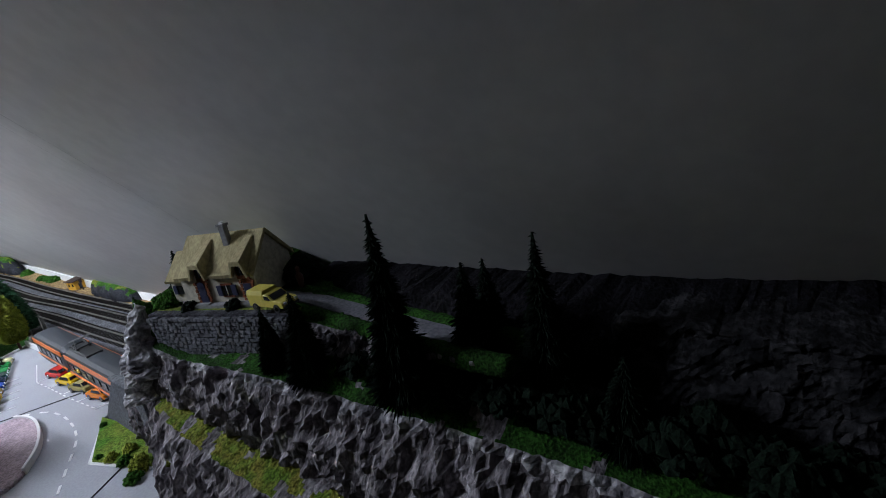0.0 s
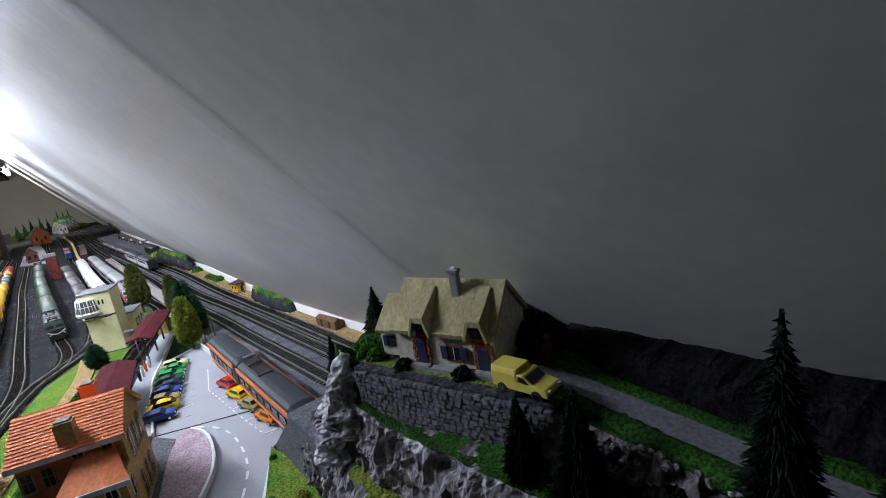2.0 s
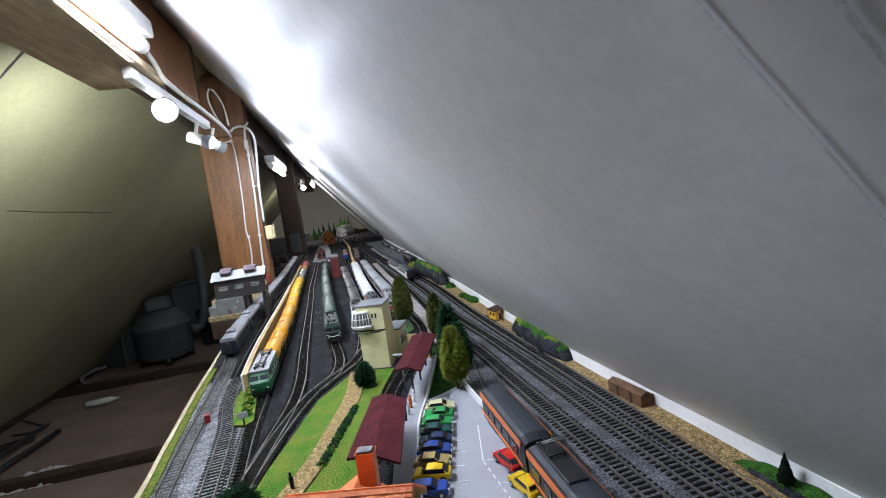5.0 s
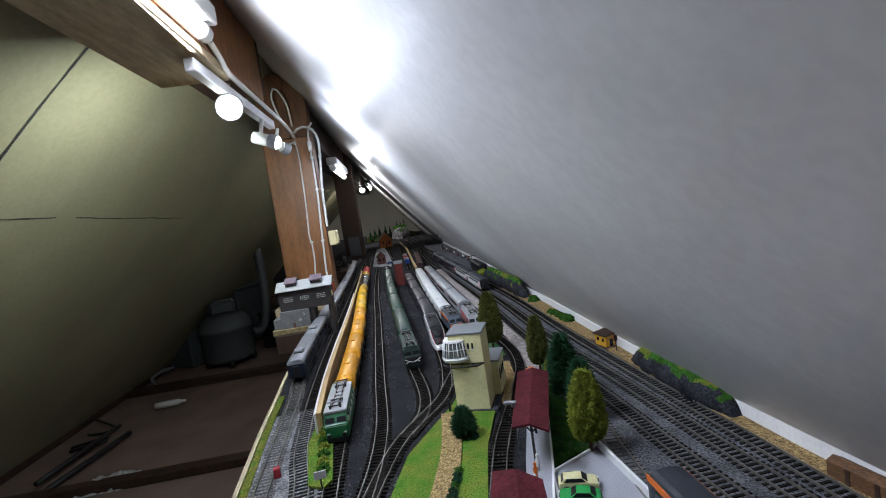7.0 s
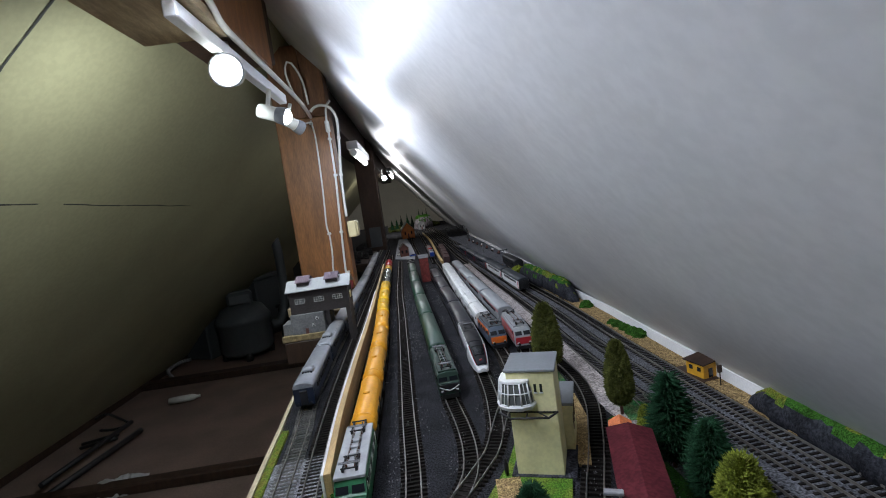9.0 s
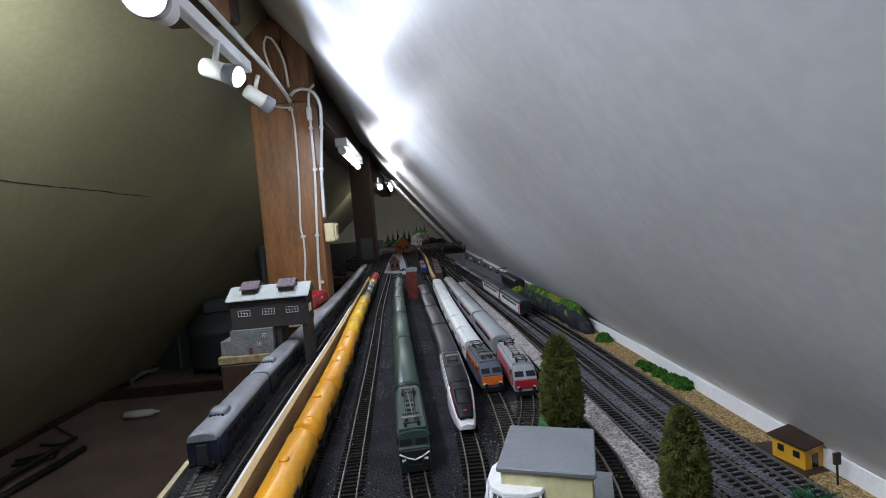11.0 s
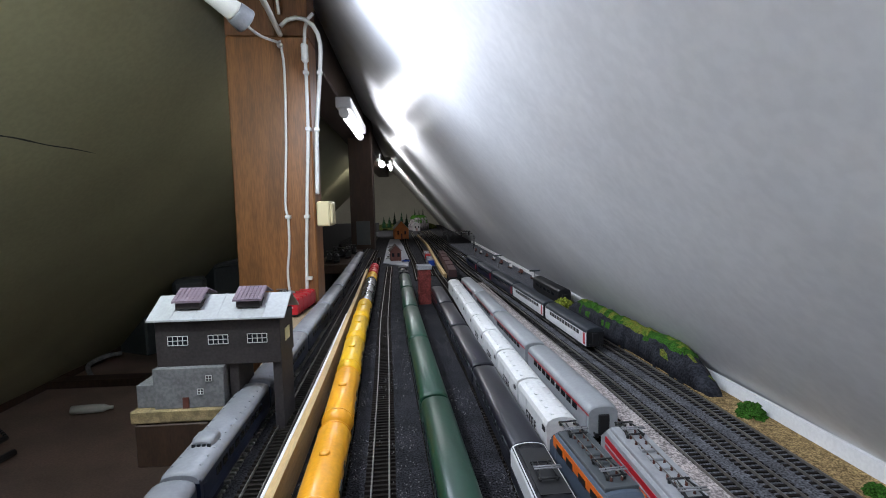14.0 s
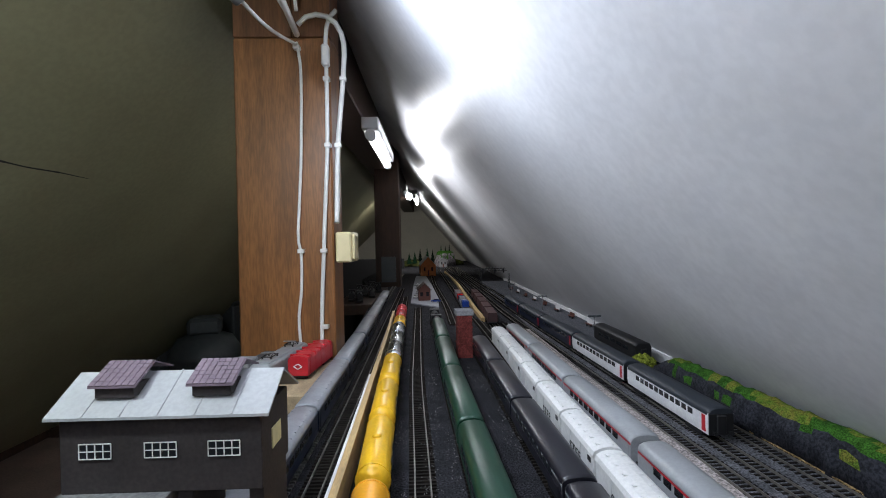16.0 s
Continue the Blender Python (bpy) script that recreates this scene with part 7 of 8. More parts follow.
signal_tower()
t = thing("platform_kiosk", "small kiosk with an orange tile roof at the platform end", "kiosk", pose(0.130, 1.222, 0.0, 0, 0, -20))
part("wall", boxes((-0.009, 0.009, -0.013, 0.013, 0.003, 0.040)), "ochre_wall", t)
bm = bmesh.new()
loft(bm, [[Vector((-0.012, y, 0.039)), Vector((0.0, y, 0.046)), Vector((0.012, y, 0.039)), Vector((0.012, y, 0.0405)), Vector((0.0, y, 0.0475)), Vector((-0.012, y, 0.0405))] for y in (-0.016, 0.016)], smooth=False)
part("roof", bm, "tile", t)
tree("cypress", 0.125, 1.474, 0.002, 0.121, 0.0265, "olive_bush", "tall olive-green model cypress by the loop", 2)
tree("cypress", 0.172, 1.319, 0.002, 0.099, 0.0200, "olive_bush", "slim olive-green model cypress", 3)
tree("pine", 0.1735, 1.200, 0.002, 0.101, 0.025, "pine_green", "tall dark green model pine", 12)
tree("pine", 0.175, 1.138, 0.002, 0.082, 0.022, "pine_green", "dark green model pine near the canopy", 13)
tree("cypress", 0.148, 1.058, 0.002, 0.096, 0.0235, "lime_bush", "yellow-green model cypress beside the car park", 4)
tree("cypress", 0.164, 1.236, 0.002, 0.052, 0.011, "lime_bush", "small yellow-green model shrub", 5)
tree("pine", 0.016, 1.150, 0.002, 0.042, 0.0175, "pine_green", "bushy dark green model tree in the grass", 14)
tree("pine", -0.112, 0.83, 0.002, 0.052, 0.025, "pine_green", "bushy dark green model tree beside the station", 15)
bush(0.022, 1.145, 0.003, 0.010, "pine_green", "low dark bush beside the tree", 31)
for i in range(16):
    f = i / 15
    bush(-0.004 - 0.042 * f, 1.070 - 0.140 * f, 0.003, 0.0062, "pine_green" if i % 3 else "green_bush", "dark green hedge along the platform", 100 + i, 40)
for i in range(8):
    f = i / 7
    bush(-0.066 - 0.02 * f, 0.80 - 0.12 * f, 0.003, 0.009, "green_bush", "green hedge behind the station", 120 + i, 50)
bush(0.112, 1.445, 0.002, 0.008, "green_bush", "green bush inside the loop", 33)
bush(0.155, 1.305, 0.002, 0.007, "green_bush", "small green bush at the gravel end", 34)
ground("grass_island", [(-0.192, 1.292), (-0.172, 1.285), (-0.150, 1.105), (-0.158, 1.09), (-0.178, 1.10), (-0.197, 1.21)], "grass", "green strip between two sidings", 0.006)
for i in range(9):
    f = i / 8
    bush(-0.184 + 0.020 * f, 1.278 - 0.15 * f, 0.006, 0.0085, "lime_bush" if i % 2 else "green_bush", "yellow-green hedge between the sidings", 140 + i, 60)
t = thing("track_sign", "small white track sign on a black post", "sign", pose(-0.160, 1.09, 0.004, 0, 0, 10))
bm = bmesh.new()
rod(bm, (0, 0, 0), (0, 0, 0.020), 0.0009, seg=6)
part("post", bm, "black", t)
part("board", boxes((-0.007, 0.007, -0.0012, 0.0, 0.013, 0.022)), "white", t)
t = thing("marker_box", "small dark red marker box between the rails", "box", pose(-0.222, 1.14, 0.003, 0, 0, 15))
part("box", boxes((-0.004, 0.004, -0.004, 0.004, 0, 0.012)), "crimson", t, bevel=0.0006)

# divider plank between the sidings
bm = bmesh.new()
sweep(bm, spline(((-0.186, 1.235), (-0.196, 1.40), (-0.202, 1.62), (-0.208, 1.95), (-0.220, 2.35), (-0.232, 2.75), (-0.245, 3.1)), 0.03), ((0.0, 0.0), (0.0, 0.036), (0.0075, 0.036), (0.0075, 0.0)))
solid("divider_plank", bm, "pine", "yellow pine plank standing between the sidings", "plank")
bm = bmesh.new()
sweep(bm, spline(((-0.186, 1.235), (-0.196, 1.40), (-0.202, 1.62), (-0.208, 1.95), (-0.220, 2.35)), 0.03), ((-0.0032, 0.0), (-0.0032, 0.0355), (-0.0005, 0.0355), (-0.0005, 0.0)))
solid("divider_facing", bm, "white", "white foam facing on the plank", "panel")

# ---- along the right-hand slope ----
boulder("mossy_rock", ((0.332, 1.302), (0.331, 1.22), (0.332, 1.13), (0.338, 1.055)), 0.016, 0.036, "rock_dark", "dark model rock with green moss at the verge", 3, moss="moss")
boulder("mossy_rock", ((0.298, 2.42), (0.303, 2.30), (0.309, 2.15), (0.317, 2.02), (0.318, 1.895)), 0.018, 0.053, "rock_dark", "long dark rock face with green moss on top", 7, moss="moss")
boulder("mossy_mound", ((0.349, 0.76), (0.352, 0.68), (0.352, 0.58)), 0.014, 0.011, "rock_dark", "low dark mound with green moss", 11, moss="green_bush")
tree("conifer", 0.347, 0.706, 0.008, 0.027, 0.0075, "fir", "tiny dark fir on the mound", 16)
t = thing("yellow_hut", "small yellow trackside hut with dark roof", "hut", pose(0.3225, 1.392, 0.0045, 0, 0, 12))
part("wall", boxes((-0.011, 0.011, -0.016, 0.016, 0, 0.020)), "hut_yellow", t, bevel=0.0004)
bm = bmesh.new()
loft(bm, [[Vector((-0.014, y, 0.020)), Vector((0.014, y, 0.0235)), Vector((0.014, y, 0.0250)), Vector((-0.014, y, 0.0215))] for y in (-0.019, 0.019)], smooth=False)
part("roof", bm, "dark_wood", t)
for y in (-0.008, 0.007):
    part("window", boxes((-0.0116, -0.0106, y - 0.003, y + 0.003, 0.009, 0.015)), "dark_glass", t)
part("door", boxes((-0.003, 0.004, -0.0166, -0.0156, 0.001, 0.014)), "dark_glass", t)
ground("hut_yard", [(0.305, 1.365), (0.334, 1.37), (0.334, 1.43), (0.305, 1.43)], "dark_wood", "dark boards round the hut", 0.0048, "pavement")
t = thing("signal_post", "black trackside signal post", "signal", pose(0.323, 1.350, 0.0045))
bm = bmesh.new()
rod(bm, (0, 0, 0), (0, 0, 0.026), 0.0009, seg=6)
part("post", bm, "black", t)
part("head", boxes((-0.003, 0.003, -0.001, 0.001, 0.018, 0.028)), "dark_wood", t)
t = thing("wooden_crate", "long brown wooden crate with sloping lid on the verge", "crate", pose(0.3385, 0.912, 0.0045, 0, 0, 6))
bm = bmesh.new()
loft(bm, [[Vector((-0.010, y, 0)), Vector((0.010, y, 0)), Vector((0.010, y, 0.012)), Vector((-0.002, y, 0.0185)), Vector((-0.010, y, 0.015))] for y in (-0.031, 0.031)], smooth=False)
part("body", bm, "crate_wood", t, bevel=0.0006)
for y in (-0.012, 0.012):
    part("batten", boxes((-0.0106, -0.0098, y - 0.002, y + 0.002, 0, 0.0145)), "dark_wood", t)
for i, (x, y, r) in enumerate(((0.323, 1.848, 0.016), (0.319, 1.690, 0.010), (0.321, 1.668, 0.012), (0.323, 1.640, 0.012), (0.325, 1.612, 0.013), (0.327, 1.590, 0.014), (0.292, 2.450, 0.027))):
    bush(x, y, 0.003, r, "green_bush" if i < 6 else "lime_bush", "dark green scatter bush on the verge" if i < 6 else "round yellow-green bush by the platform", 160 + i, 120)

# ---- grey loading house on its block ----
t = thing("loading_house", "grey two-storey loading house over the siding with white roof", "house")
part("upper_wall", boxes((-0.376, -0.236, 1.880, 1.940, 0.084, 0.139)), "coal_wall", t, bevel=0.0006)
part("lower_wall", boxes((-0.378, -0.300, 1.872, 1.938, 0.037, 0.084)), "dusty_wall", t, bevel=0.0006)
part("lean_to", boxes((-0.400, -0.378, 1.878, 1.928, 0.037, 0.064)), "dusty_wall", t, bevel=0.0006)
for x in (-0.242, -0.292):
    part("leg", boxes((x - 0.005, x + 0.005, 1.884, 1.936, 0.0, 0.084)), "coal_wall", t)
for s, (ya, yb) in ((-1, (1.873, 1.910)), (1, (1.947, 1.910))):
    bm = bmesh.new()
    loft(bm, [[Vector((x, ya, 0.138)), Vector((x, yb, 0.1600)), Vector((x, yb, 0.1620)), Vector((x, ya, 0.140))] for x in (-0.3815, -0.2285)], smooth=False)
    roof = part("roof", bm, "roof_sheet", t)
    for i in range(1, 6):
        x = -0.3815 + 0.153 * i / 6
        bm = bmesh.new()
        loft(bm, [[Vector((x + d, ya, 0.1402)), Vector((x + d, yb, 0.1622)), Vector((x + d, yb, 0.1628)), Vector((x + d, ya, 0.1408))] for d in (-0.0005, 0.0005)], smooth=False)
        part("seam", bm, "roof_sheet", roof)
for x in (-0.340, -0.272):
    d = part("skylight", boxes((x - 0.0135, x + 0.0135, 1.884, 1.914, 0.150, 0.158)), "coal_wall", t)
    bm = bmesh.new()
    loft(bm, [[Vector((xx, 1.881, 0.1575)), Vector((xx, 1.906, 0.1695)), Vector((xx, 1.931, 0.160)), Vector((xx, 1.931, 0.1612)), Vector((xx, 1.906, 0.1708)), Vector((xx, 1.881, 0.1588))] for xx in (x - 0.0165, x + 0.0165)], smooth=False)
    part("skylight_roof", bm, "mauve_tile", d)
    for i in range(7):
        for j in range(6):
            f = (j + 0.5) / 6
            part("tile", boxes((x - 0.0163 + i * 0.00466, x - 0.0163 + i * 0.00466 + 0.0041, -0.0021, 0.0021, 0, 0.0010)), "mauve_tile", d, m=Matrix.Translation((0, 1.881 + 0.025 * f, 0.1588 + 0.012 * f)) @ Matrix.Rotation(0.448, 4, "X"))
for x in (-0.351, -0.306, -0.262):
    w = part("window", boxes((x - 0.0110, x + 0.0110, 1.8792, 1.8804, 0.109, 0.1195)), "dark_glass", t)
    bars = [(x - 0.0112, x + 0.0112, 1.8787, 1.8793, z - 0.0003, z + 0.0003) for z in (0.109, 0.11425, 0.1195)] + [(x + k * 0.0055 - 0.0003, x + k * 0.0055 + 0.0003, 1.8787, 1.8793, 0.109, 0.1195) for k in (-2, -1, 0, 1, 2)]
    part("window_frame", boxes(*bars), "wagon_white", w)
part("window", boxes((-0.2362, -0.2352, 1.90, 1.92, 0.104, 0.119)), "cream", t)
for x, z in ((-0.316, 0.0715), (-0.326, 0.0565)):
    w = part("window", boxes((x - 0.003, x + 0.003, 1.8712, 1.8724, z - 0.003, z + 0.003)), "dark_glass", t)
    part("window_frame", boxes((x - 0.0003, x + 0.0003, 1.8706, 1.8713, z - 0.003, z + 0.003), (x - 0.003, x + 0.003, 1.8707, 1.8713, z - 0.0003, z + 0.0003), (x - 0.0034, x - 0.0029, 1.8706, 1.8713, z - 0.0034, z + 0.0034), (x + 0.0029, x + 0.0034, 1.8706, 1.8713, z - 0.0034, z + 0.0034), (x - 0.0029, x + 0.0029, 1.8706, 1.8713, z + 0.0029, z + 0.0034), (x - 0.0029, x + 0.0029, 1.8706, 1.8713, z - 0.0034, z - 0.0029)), "wagon_white", w)
part("door", boxes((-0.3465, -0.3395, 1.8712, 1.8724, 0.037, 0.050)), "brown", t)
solid("timber_block", boxes((-0.404, -0.300, 1.868, 1.945, 0.022, 0.037)), "block_wood", "sawn pine block under the loading house", "block", bevel=0.0015)
solid("bracket_board", boxes((-0.40, -0.318, 1.868, 1.94, -0.03, 0.021)), "dark_wood", "wooden bracket board at the side of the layout", "board", bevel=0.0015)

# ---- far half of the layout ----
t = thing("water_tower", "narrow red brick tower with a white flat roof", "tower", pose(-0.044, 2.60, 0, 0, 0, 4))
part("wall", boxes((-0.0165, 0.0165, -0.0165, 0.0165, 0, 0.094)), "brick_dark", t)
for z in (0.030, 0.066):
    part("string_course", boxes((-0.0178, 0.0178, -0.0178, 0.0178, z, z + 0.003)), "brick_dark", t)
part("roof", boxes((-0.0195, 0.0195, -0.0195, 0.0195, 0.094, 0.106)), "concrete", t, bevel=0.001)
ground("far_lot", [(-0.205, 3.55), (-0.088, 3.40), (-0.085, 3.7), (-0.115, 4.4), (-0.16, 5.2), (-0.235, 5.2), (-0.225, 4.4)], "tarmac", "pale far car park", 0.004, "road")
for i, (x, y, key) in enumerate(((-0.188, 3.72, "wagon_white"), (-0.185, 3.92, "wagon_white"), (-0.19, 4.15, "wagon_white"), (-0.20, 4.35, "white_gloss"), (-0.098, 3.55, "car_blue"))):
    car("model_car", "far pale model car on the lot" if i < 4 else "far blue model car on the lot", pose(x, y, 0.0042, 0, 0, 80 + 20 * i), key, i % 3)


def gabled(name, label, x, y, w, d, h, r, wall, roof, rot, doors=True):
    t = thing(name, label, "house", pose(x, y, 0, 0, 0, rot))
    bm = bmesh.new()
    loft(bm, [[Vector((-w, yy, 0)), Vector((w, yy, 0)), Vector((w, yy, h)), Vector((0, yy, r - 0.002)), Vector((-w, yy, h))] for yy in (-d, d)], smooth=False)
    part("wall", bm, wall, t)
    for s in (-1, 1):
        bm = bmesh.new()
        loft(bm, [[Vector((s * (w + 0.005), yy, h - 0.004)), Vector((0, yy, r)), Vector((0, yy, r + 0.002)), Vector((s * (w + 0.005), yy, h - 0.002))] for yy in (-d - 0.005, d + 0.005)], smooth=False)
        part("roof", bm, roof, t)
    for xx in (-w * 0.5, w * 0.5):
        part("window", boxes((xx - 0.006, xx + 0.006, -d - 0.0008, -d, h * 0.45, h * 0.8)), "dark_glass", t)
    part("door", boxes((-0.006, 0.006, -d - 0.0008, -d, 0.002, h * 0.55)), "brown", t)


gabled("goods_shed", "dark brown wooden shed beside the far tracks", -0.150, 3.66, 0.026, 0.045, 0.052, 0.080, "brown", "dark_wood", 4)
gabled("brick_station", "red brick station building with grey roof", -0.150, 5.40, 0.058, 0.16, 0.085, 0.15, "orange_wall", "roof_lead", 4)
bm = bmesh.new()
sweep(bm, spline(((0.048, 3.05), (0.043, 3.4), (0.042, 4.0), (0.036, 4.6), (0.0, 5.6)), 0.03), ((-0.006, 0.0), (-0.006, 0.014), (0.006, 0.014), (0.006, 0.0)))
solid("wood_strip", bm, "pine", "pale wooden strip between the far tracks", "plank")
for i in range(5):
    m, L = on_line("far_b", 2.96 + 0.15 * i, 3.095 + 0.15 * i)
    t = thing("hopper_wagon", "brown hopper wagon on the far main line", "wagon", m, "brown wagons")
    part("body", boxes((-0.015, 0.015, -L / 2, L / 2, 0.010, 0.036), taper=0.0015), "maroon", t)
    part("frame", boxes((-0.012, 0.012, -L / 2, L / 2, 0.006, 0.010)), "black", t)
    bogie(t, -L * 0.3)
    bogie(t, L * 0.3)
for i in range(4):
    m, L = on_line("far_a", 3.28 + 0.13 * i, 3.40 + 0.13 * i)
    t = thing("flat_wagon", "flat wagon with grey and blue containers on a far siding", "wagon", m, "container wagons")
    part("deck", boxes((-0.013, 0.013, -L / 2, L / 2, 0.006, 0.011)), "black", t)
    part("container", boxes((-0.012, 0.012, -L * 0.42, -0.004, 0.011, 0.032)), ("car_blue", "concrete", "car_red", "concrete")[i], t)
    part("container", boxes((-0.012, 0.012, 0.004, L * 0.42, 0.011, 0.030)), ("concrete", "car_navy", "concrete", "brown")[i], t)
    bogie(t, -L * 0.3)
    bogie(t, L * 0.3)
for y0 in (2.9, 3.02):
    m, L = on_line("green", y0 - 0.06, y0 + 0.05)
    t = thing("steam_engine", "black steam shunter at the end of the green train", "locomotive", m)
    bm = bmesh.new()
    rod(bm, (0, -0.045, 0.026), (0, 0.03, 0.026), 0.012, seg=12)
    part("boiler", bm, "black", t)
    part("cab", boxes((-0.015, 0.015, 0.02, 0.045, 0.008, 0.040)), "black", t)
    part("frame", boxes((-0.012, 0.012, -0.05, 0.05, 0.004, 0.014)), "black", t)
bm = bmesh.new()
sheet(bm, [(0.285, 2.66), (0.36, 2.66), (0.36, 4.5), (0.19, 4.5), (0.245, 3.2)][::-1], 0.0, 0.011)
solid("far_platform", bm, "slab", "grey far platform beside the slope", "platform", kind="structure")
for i in range(9):
    f = i / 8
    t = thing("platform_bench", "small grey platform bench and fence panel", "bench", pose(0.335 - 0.05 * f, 2.72 + 1.2 * f, 0.011, 0, 0, 4), "platform furniture")
    part("seat", boxes((-0.004, 0.004, -0.018, 0.018, 0.006, 0.008)), "brown", t)
    part("back", boxes((0.003, 0.005, -0.018, 0.018, 0.006, 0.017)), "white" if i % 2 else "brown", t)
    part("leg", boxes((-0.003, 0.003, -0.014, -0.011, 0, 0.006)), "black", t)
    part("leg", boxes((-0.003, 0.003, 0.011, 0.014, 0, 0.006)), "black", t)
for x, y in ((0.30, 2.74), (0.275, 3.2), (0.25, 3.7)):
    t = thing("station_lamp", "grey double-armed platform lamp", "lamp", pose(x, y, 0.011), "platform lamps")
    bm = bmesh.new()
    rod(bm, (0, 0, 0), (0, 0, 0.05), 0.0015, seg=6)
    part("pole", bm, "concrete", t)
    part("head", boxes((-0.016, 0.016, -0.004, 0.004, 0.048, 0.052)), "machine_grey", t)
t = thing("signal_gantry", "black lattice signal gantry over the main lines", "gantry", pose(0.03, 4.02, 0.0, 0, 0, 3))
for x in (0.115, 0.265):
    bm = bmesh.new()
    for dx in (-0.004, 0.004):
        rod(bm, (x + dx, 0, 0), (x + dx, 0, 0.112), 0.0015, seg=5)
    for i in range(7):
        rod(bm, (x - 0.004, 0, i * 0.016), (x + 0.004, 0, i * 0.016 + 0.016), 0.0009, seg=4)
    part("leg", bm, "black", t)
bm = bmesh.new()
for z in (0.104, 0.116):
    rod(bm, (0.085, 0, z), (0.30, 0, z), 0.0017, seg=5)
for i in range(14):
    x = 0.085 + i * 0.0154
    rod(bm, (x, 0, 0.104), (x + 0.0154, 0, 0.116), 0.0009, seg=4)
    rod(bm, (x, 0, 0.116), (x, 0, 0.126), 0.0008, seg=4)
part("truss", bm, "black", t)
for x in (0.13, 0.19, 0.235):
    part("signal_head", boxes((x - 0.004, x + 0.004, -0.005, -0.001, 0.092, 0.116)), "black", t)
# far scenery
boulder("far_hill", ((-0.45, 7.0), (-0.2, 7.1), (0.0, 7.15), (0.15, 7.3)), 0.25, 0.07, "far_moss", "green scenery hill at the end of the layout", 15)
boulder("far_cliff", ((-0.06, 6.75), (0.02, 6.8), (0.12, 6.9)), 0.09, 0.17, "rock", "pale rock at the end of the layout", 17, moss="green_bush")
gabled("far_cottage", "grey cottage on the far hill", 0.005, 6.55, 0.035, 0.04, 0.07, 0.10, "concrete", "roof_grey", 10)
for i, (x, y, h) in enumerate(((-0.30, 6.85, 0.15), (-0.24, 6.9, 0.19), (-0.16, 6.9, 0.20), (-0.10, 6.85, 0.17), (0.0, 7.0, 0.23), (0.05, 7.0, 0.21), (-0.36, 6.8, 0.14), (0.1, 7.1, 0.23))):
    tree("conifer", x, y, 0.02, h, 0.032, "fir" if i % 2 else "pine_green", "far dark model fir", 40 + i)

# ---- things on the attic floor ----
t = thing("shop_vacuum", "dark grey drum vacuum cleaner with a ribbed hose", "vacuum cleaner", pose(-1.45, 4.35, -0.65, 0, 0, 20))
bm = bmesh.new()
lathe(bm, (0, 0, 0), ((0.17, 0.04), (0.19, 0.07), (0.19, 0.26), (0.20, 0.27), (0.20, 0.30), (0.15, 0.38), (0.06, 0.42), (0.005, 0.42)), 20)
part("drum", bm, "machine_grey", t, smooth=True)
for a in range(4):
    bm = bmesh.new()
    rod(bm, (0.16 * math.cos(a * 1.57), 0.16 * math.sin(a * 1.57), 0), (0.16 * math.cos(a * 1.57), 0.16 * math.sin(a * 1.57), 0.06), 0.025, seg=8)
    part("castor", bm, "black", t)
bm = bmesh.new()
line = spline(((0.19, 0.0, 0.2), (0.27, 0.02, 0.22), (0.32, 0.02, 0.4), (0.33, 0.05, 0.75), (0.30, 0.1, 0.95)), 0.012)
rings = []
for i, p in enumerate(line):
    d = (line[min(i + 1, len(line) - 1)] - line[max(i - 1, 0)]).normalized()
    a = Vector((0, 1, 0)).cross(d).normalized()
    b = d.cross(a)
    r = 0.032 if i % 2 else 0.037
    rings.append([p + (a * math.cos(k) + b * math.sin(k)) * r for k in (2 * math.pi * j / 10 for j in range(10))])
loft(bm, rings)
part("hose", bm, "machine_grey", t, "ribbed grey hose")
part("motor_head", boxes((-0.09, 0.09, -0.09, 0.09, 0.40, 0.50)), "machine_grey", t, bevel=0.02)
for x, y, sx, sy, sz, key, lab in ((-1.85, 4.6, 0.18, 0.15, 0.30, "machine_grey", "dark grey tool case on the floor"), (-1.05, 4.75, 0.2, 0.16, 0.28, "black", "black storage box behind the post"), (-1.6, 5.1, 0.2, 0.2, 0.5, "machine_grey", "dark box stacked against the slope"), (-0.75, 4.9, 0.12, 0.1, 0.45, "black", "black case in the shadow of the post")):
    b = thing("storage_box", lab, "box", pose(x, y, -0.65, 0, 0, 14 * x))
    part("body", boxes((-sx, sx, -sy, sy, 0, sz)), key, b, bevel=0.01)
    part("lid", boxes((-sx - 0.01, sx + 0.01, -sy - 0.01, sy + 0.01, sz, sz + 0.03)), key, b, bevel=0.008)
t = thing("black_frame", "folded black metal frame lying on the floor", "frame")
for p, q, r in (((-1.66, 2.60, -0.63), (-1.572, 3.13, -0.62), 0.013), ((-1.70, 2.66, -0.60), (-1.662, 3.21, -0.60), 0.011), ((-1.85, 3.11, -0.638), (-1.671, 3.107, -0.615), 0.009), ((-1.83, 3.067, -0.638), (-1.649, 3.061, -0.615), 0.009)):
    bm = bmesh.new()
    rod(bm, p, q, r, seg=10)
    part("tube", bm, "black", t)
bm = bmesh.new()
line = spline(((-2.0, 3.40, -0.63), (-1.93, 3.42, -0.61), (-1.84, 3.37, -0.62), (-1.73, 3.29, -0.638), (-1.78, 3.25, -0.64), (-1.88, 3.27, -0.64)), 0.02)
for p, q in zip(line, line[1:]):
    rod(bm, p, q, 0.007, seg=6)
part("strap", bm, "black", t, "black webbing strap")
bm = bmesh.new()
grid = []
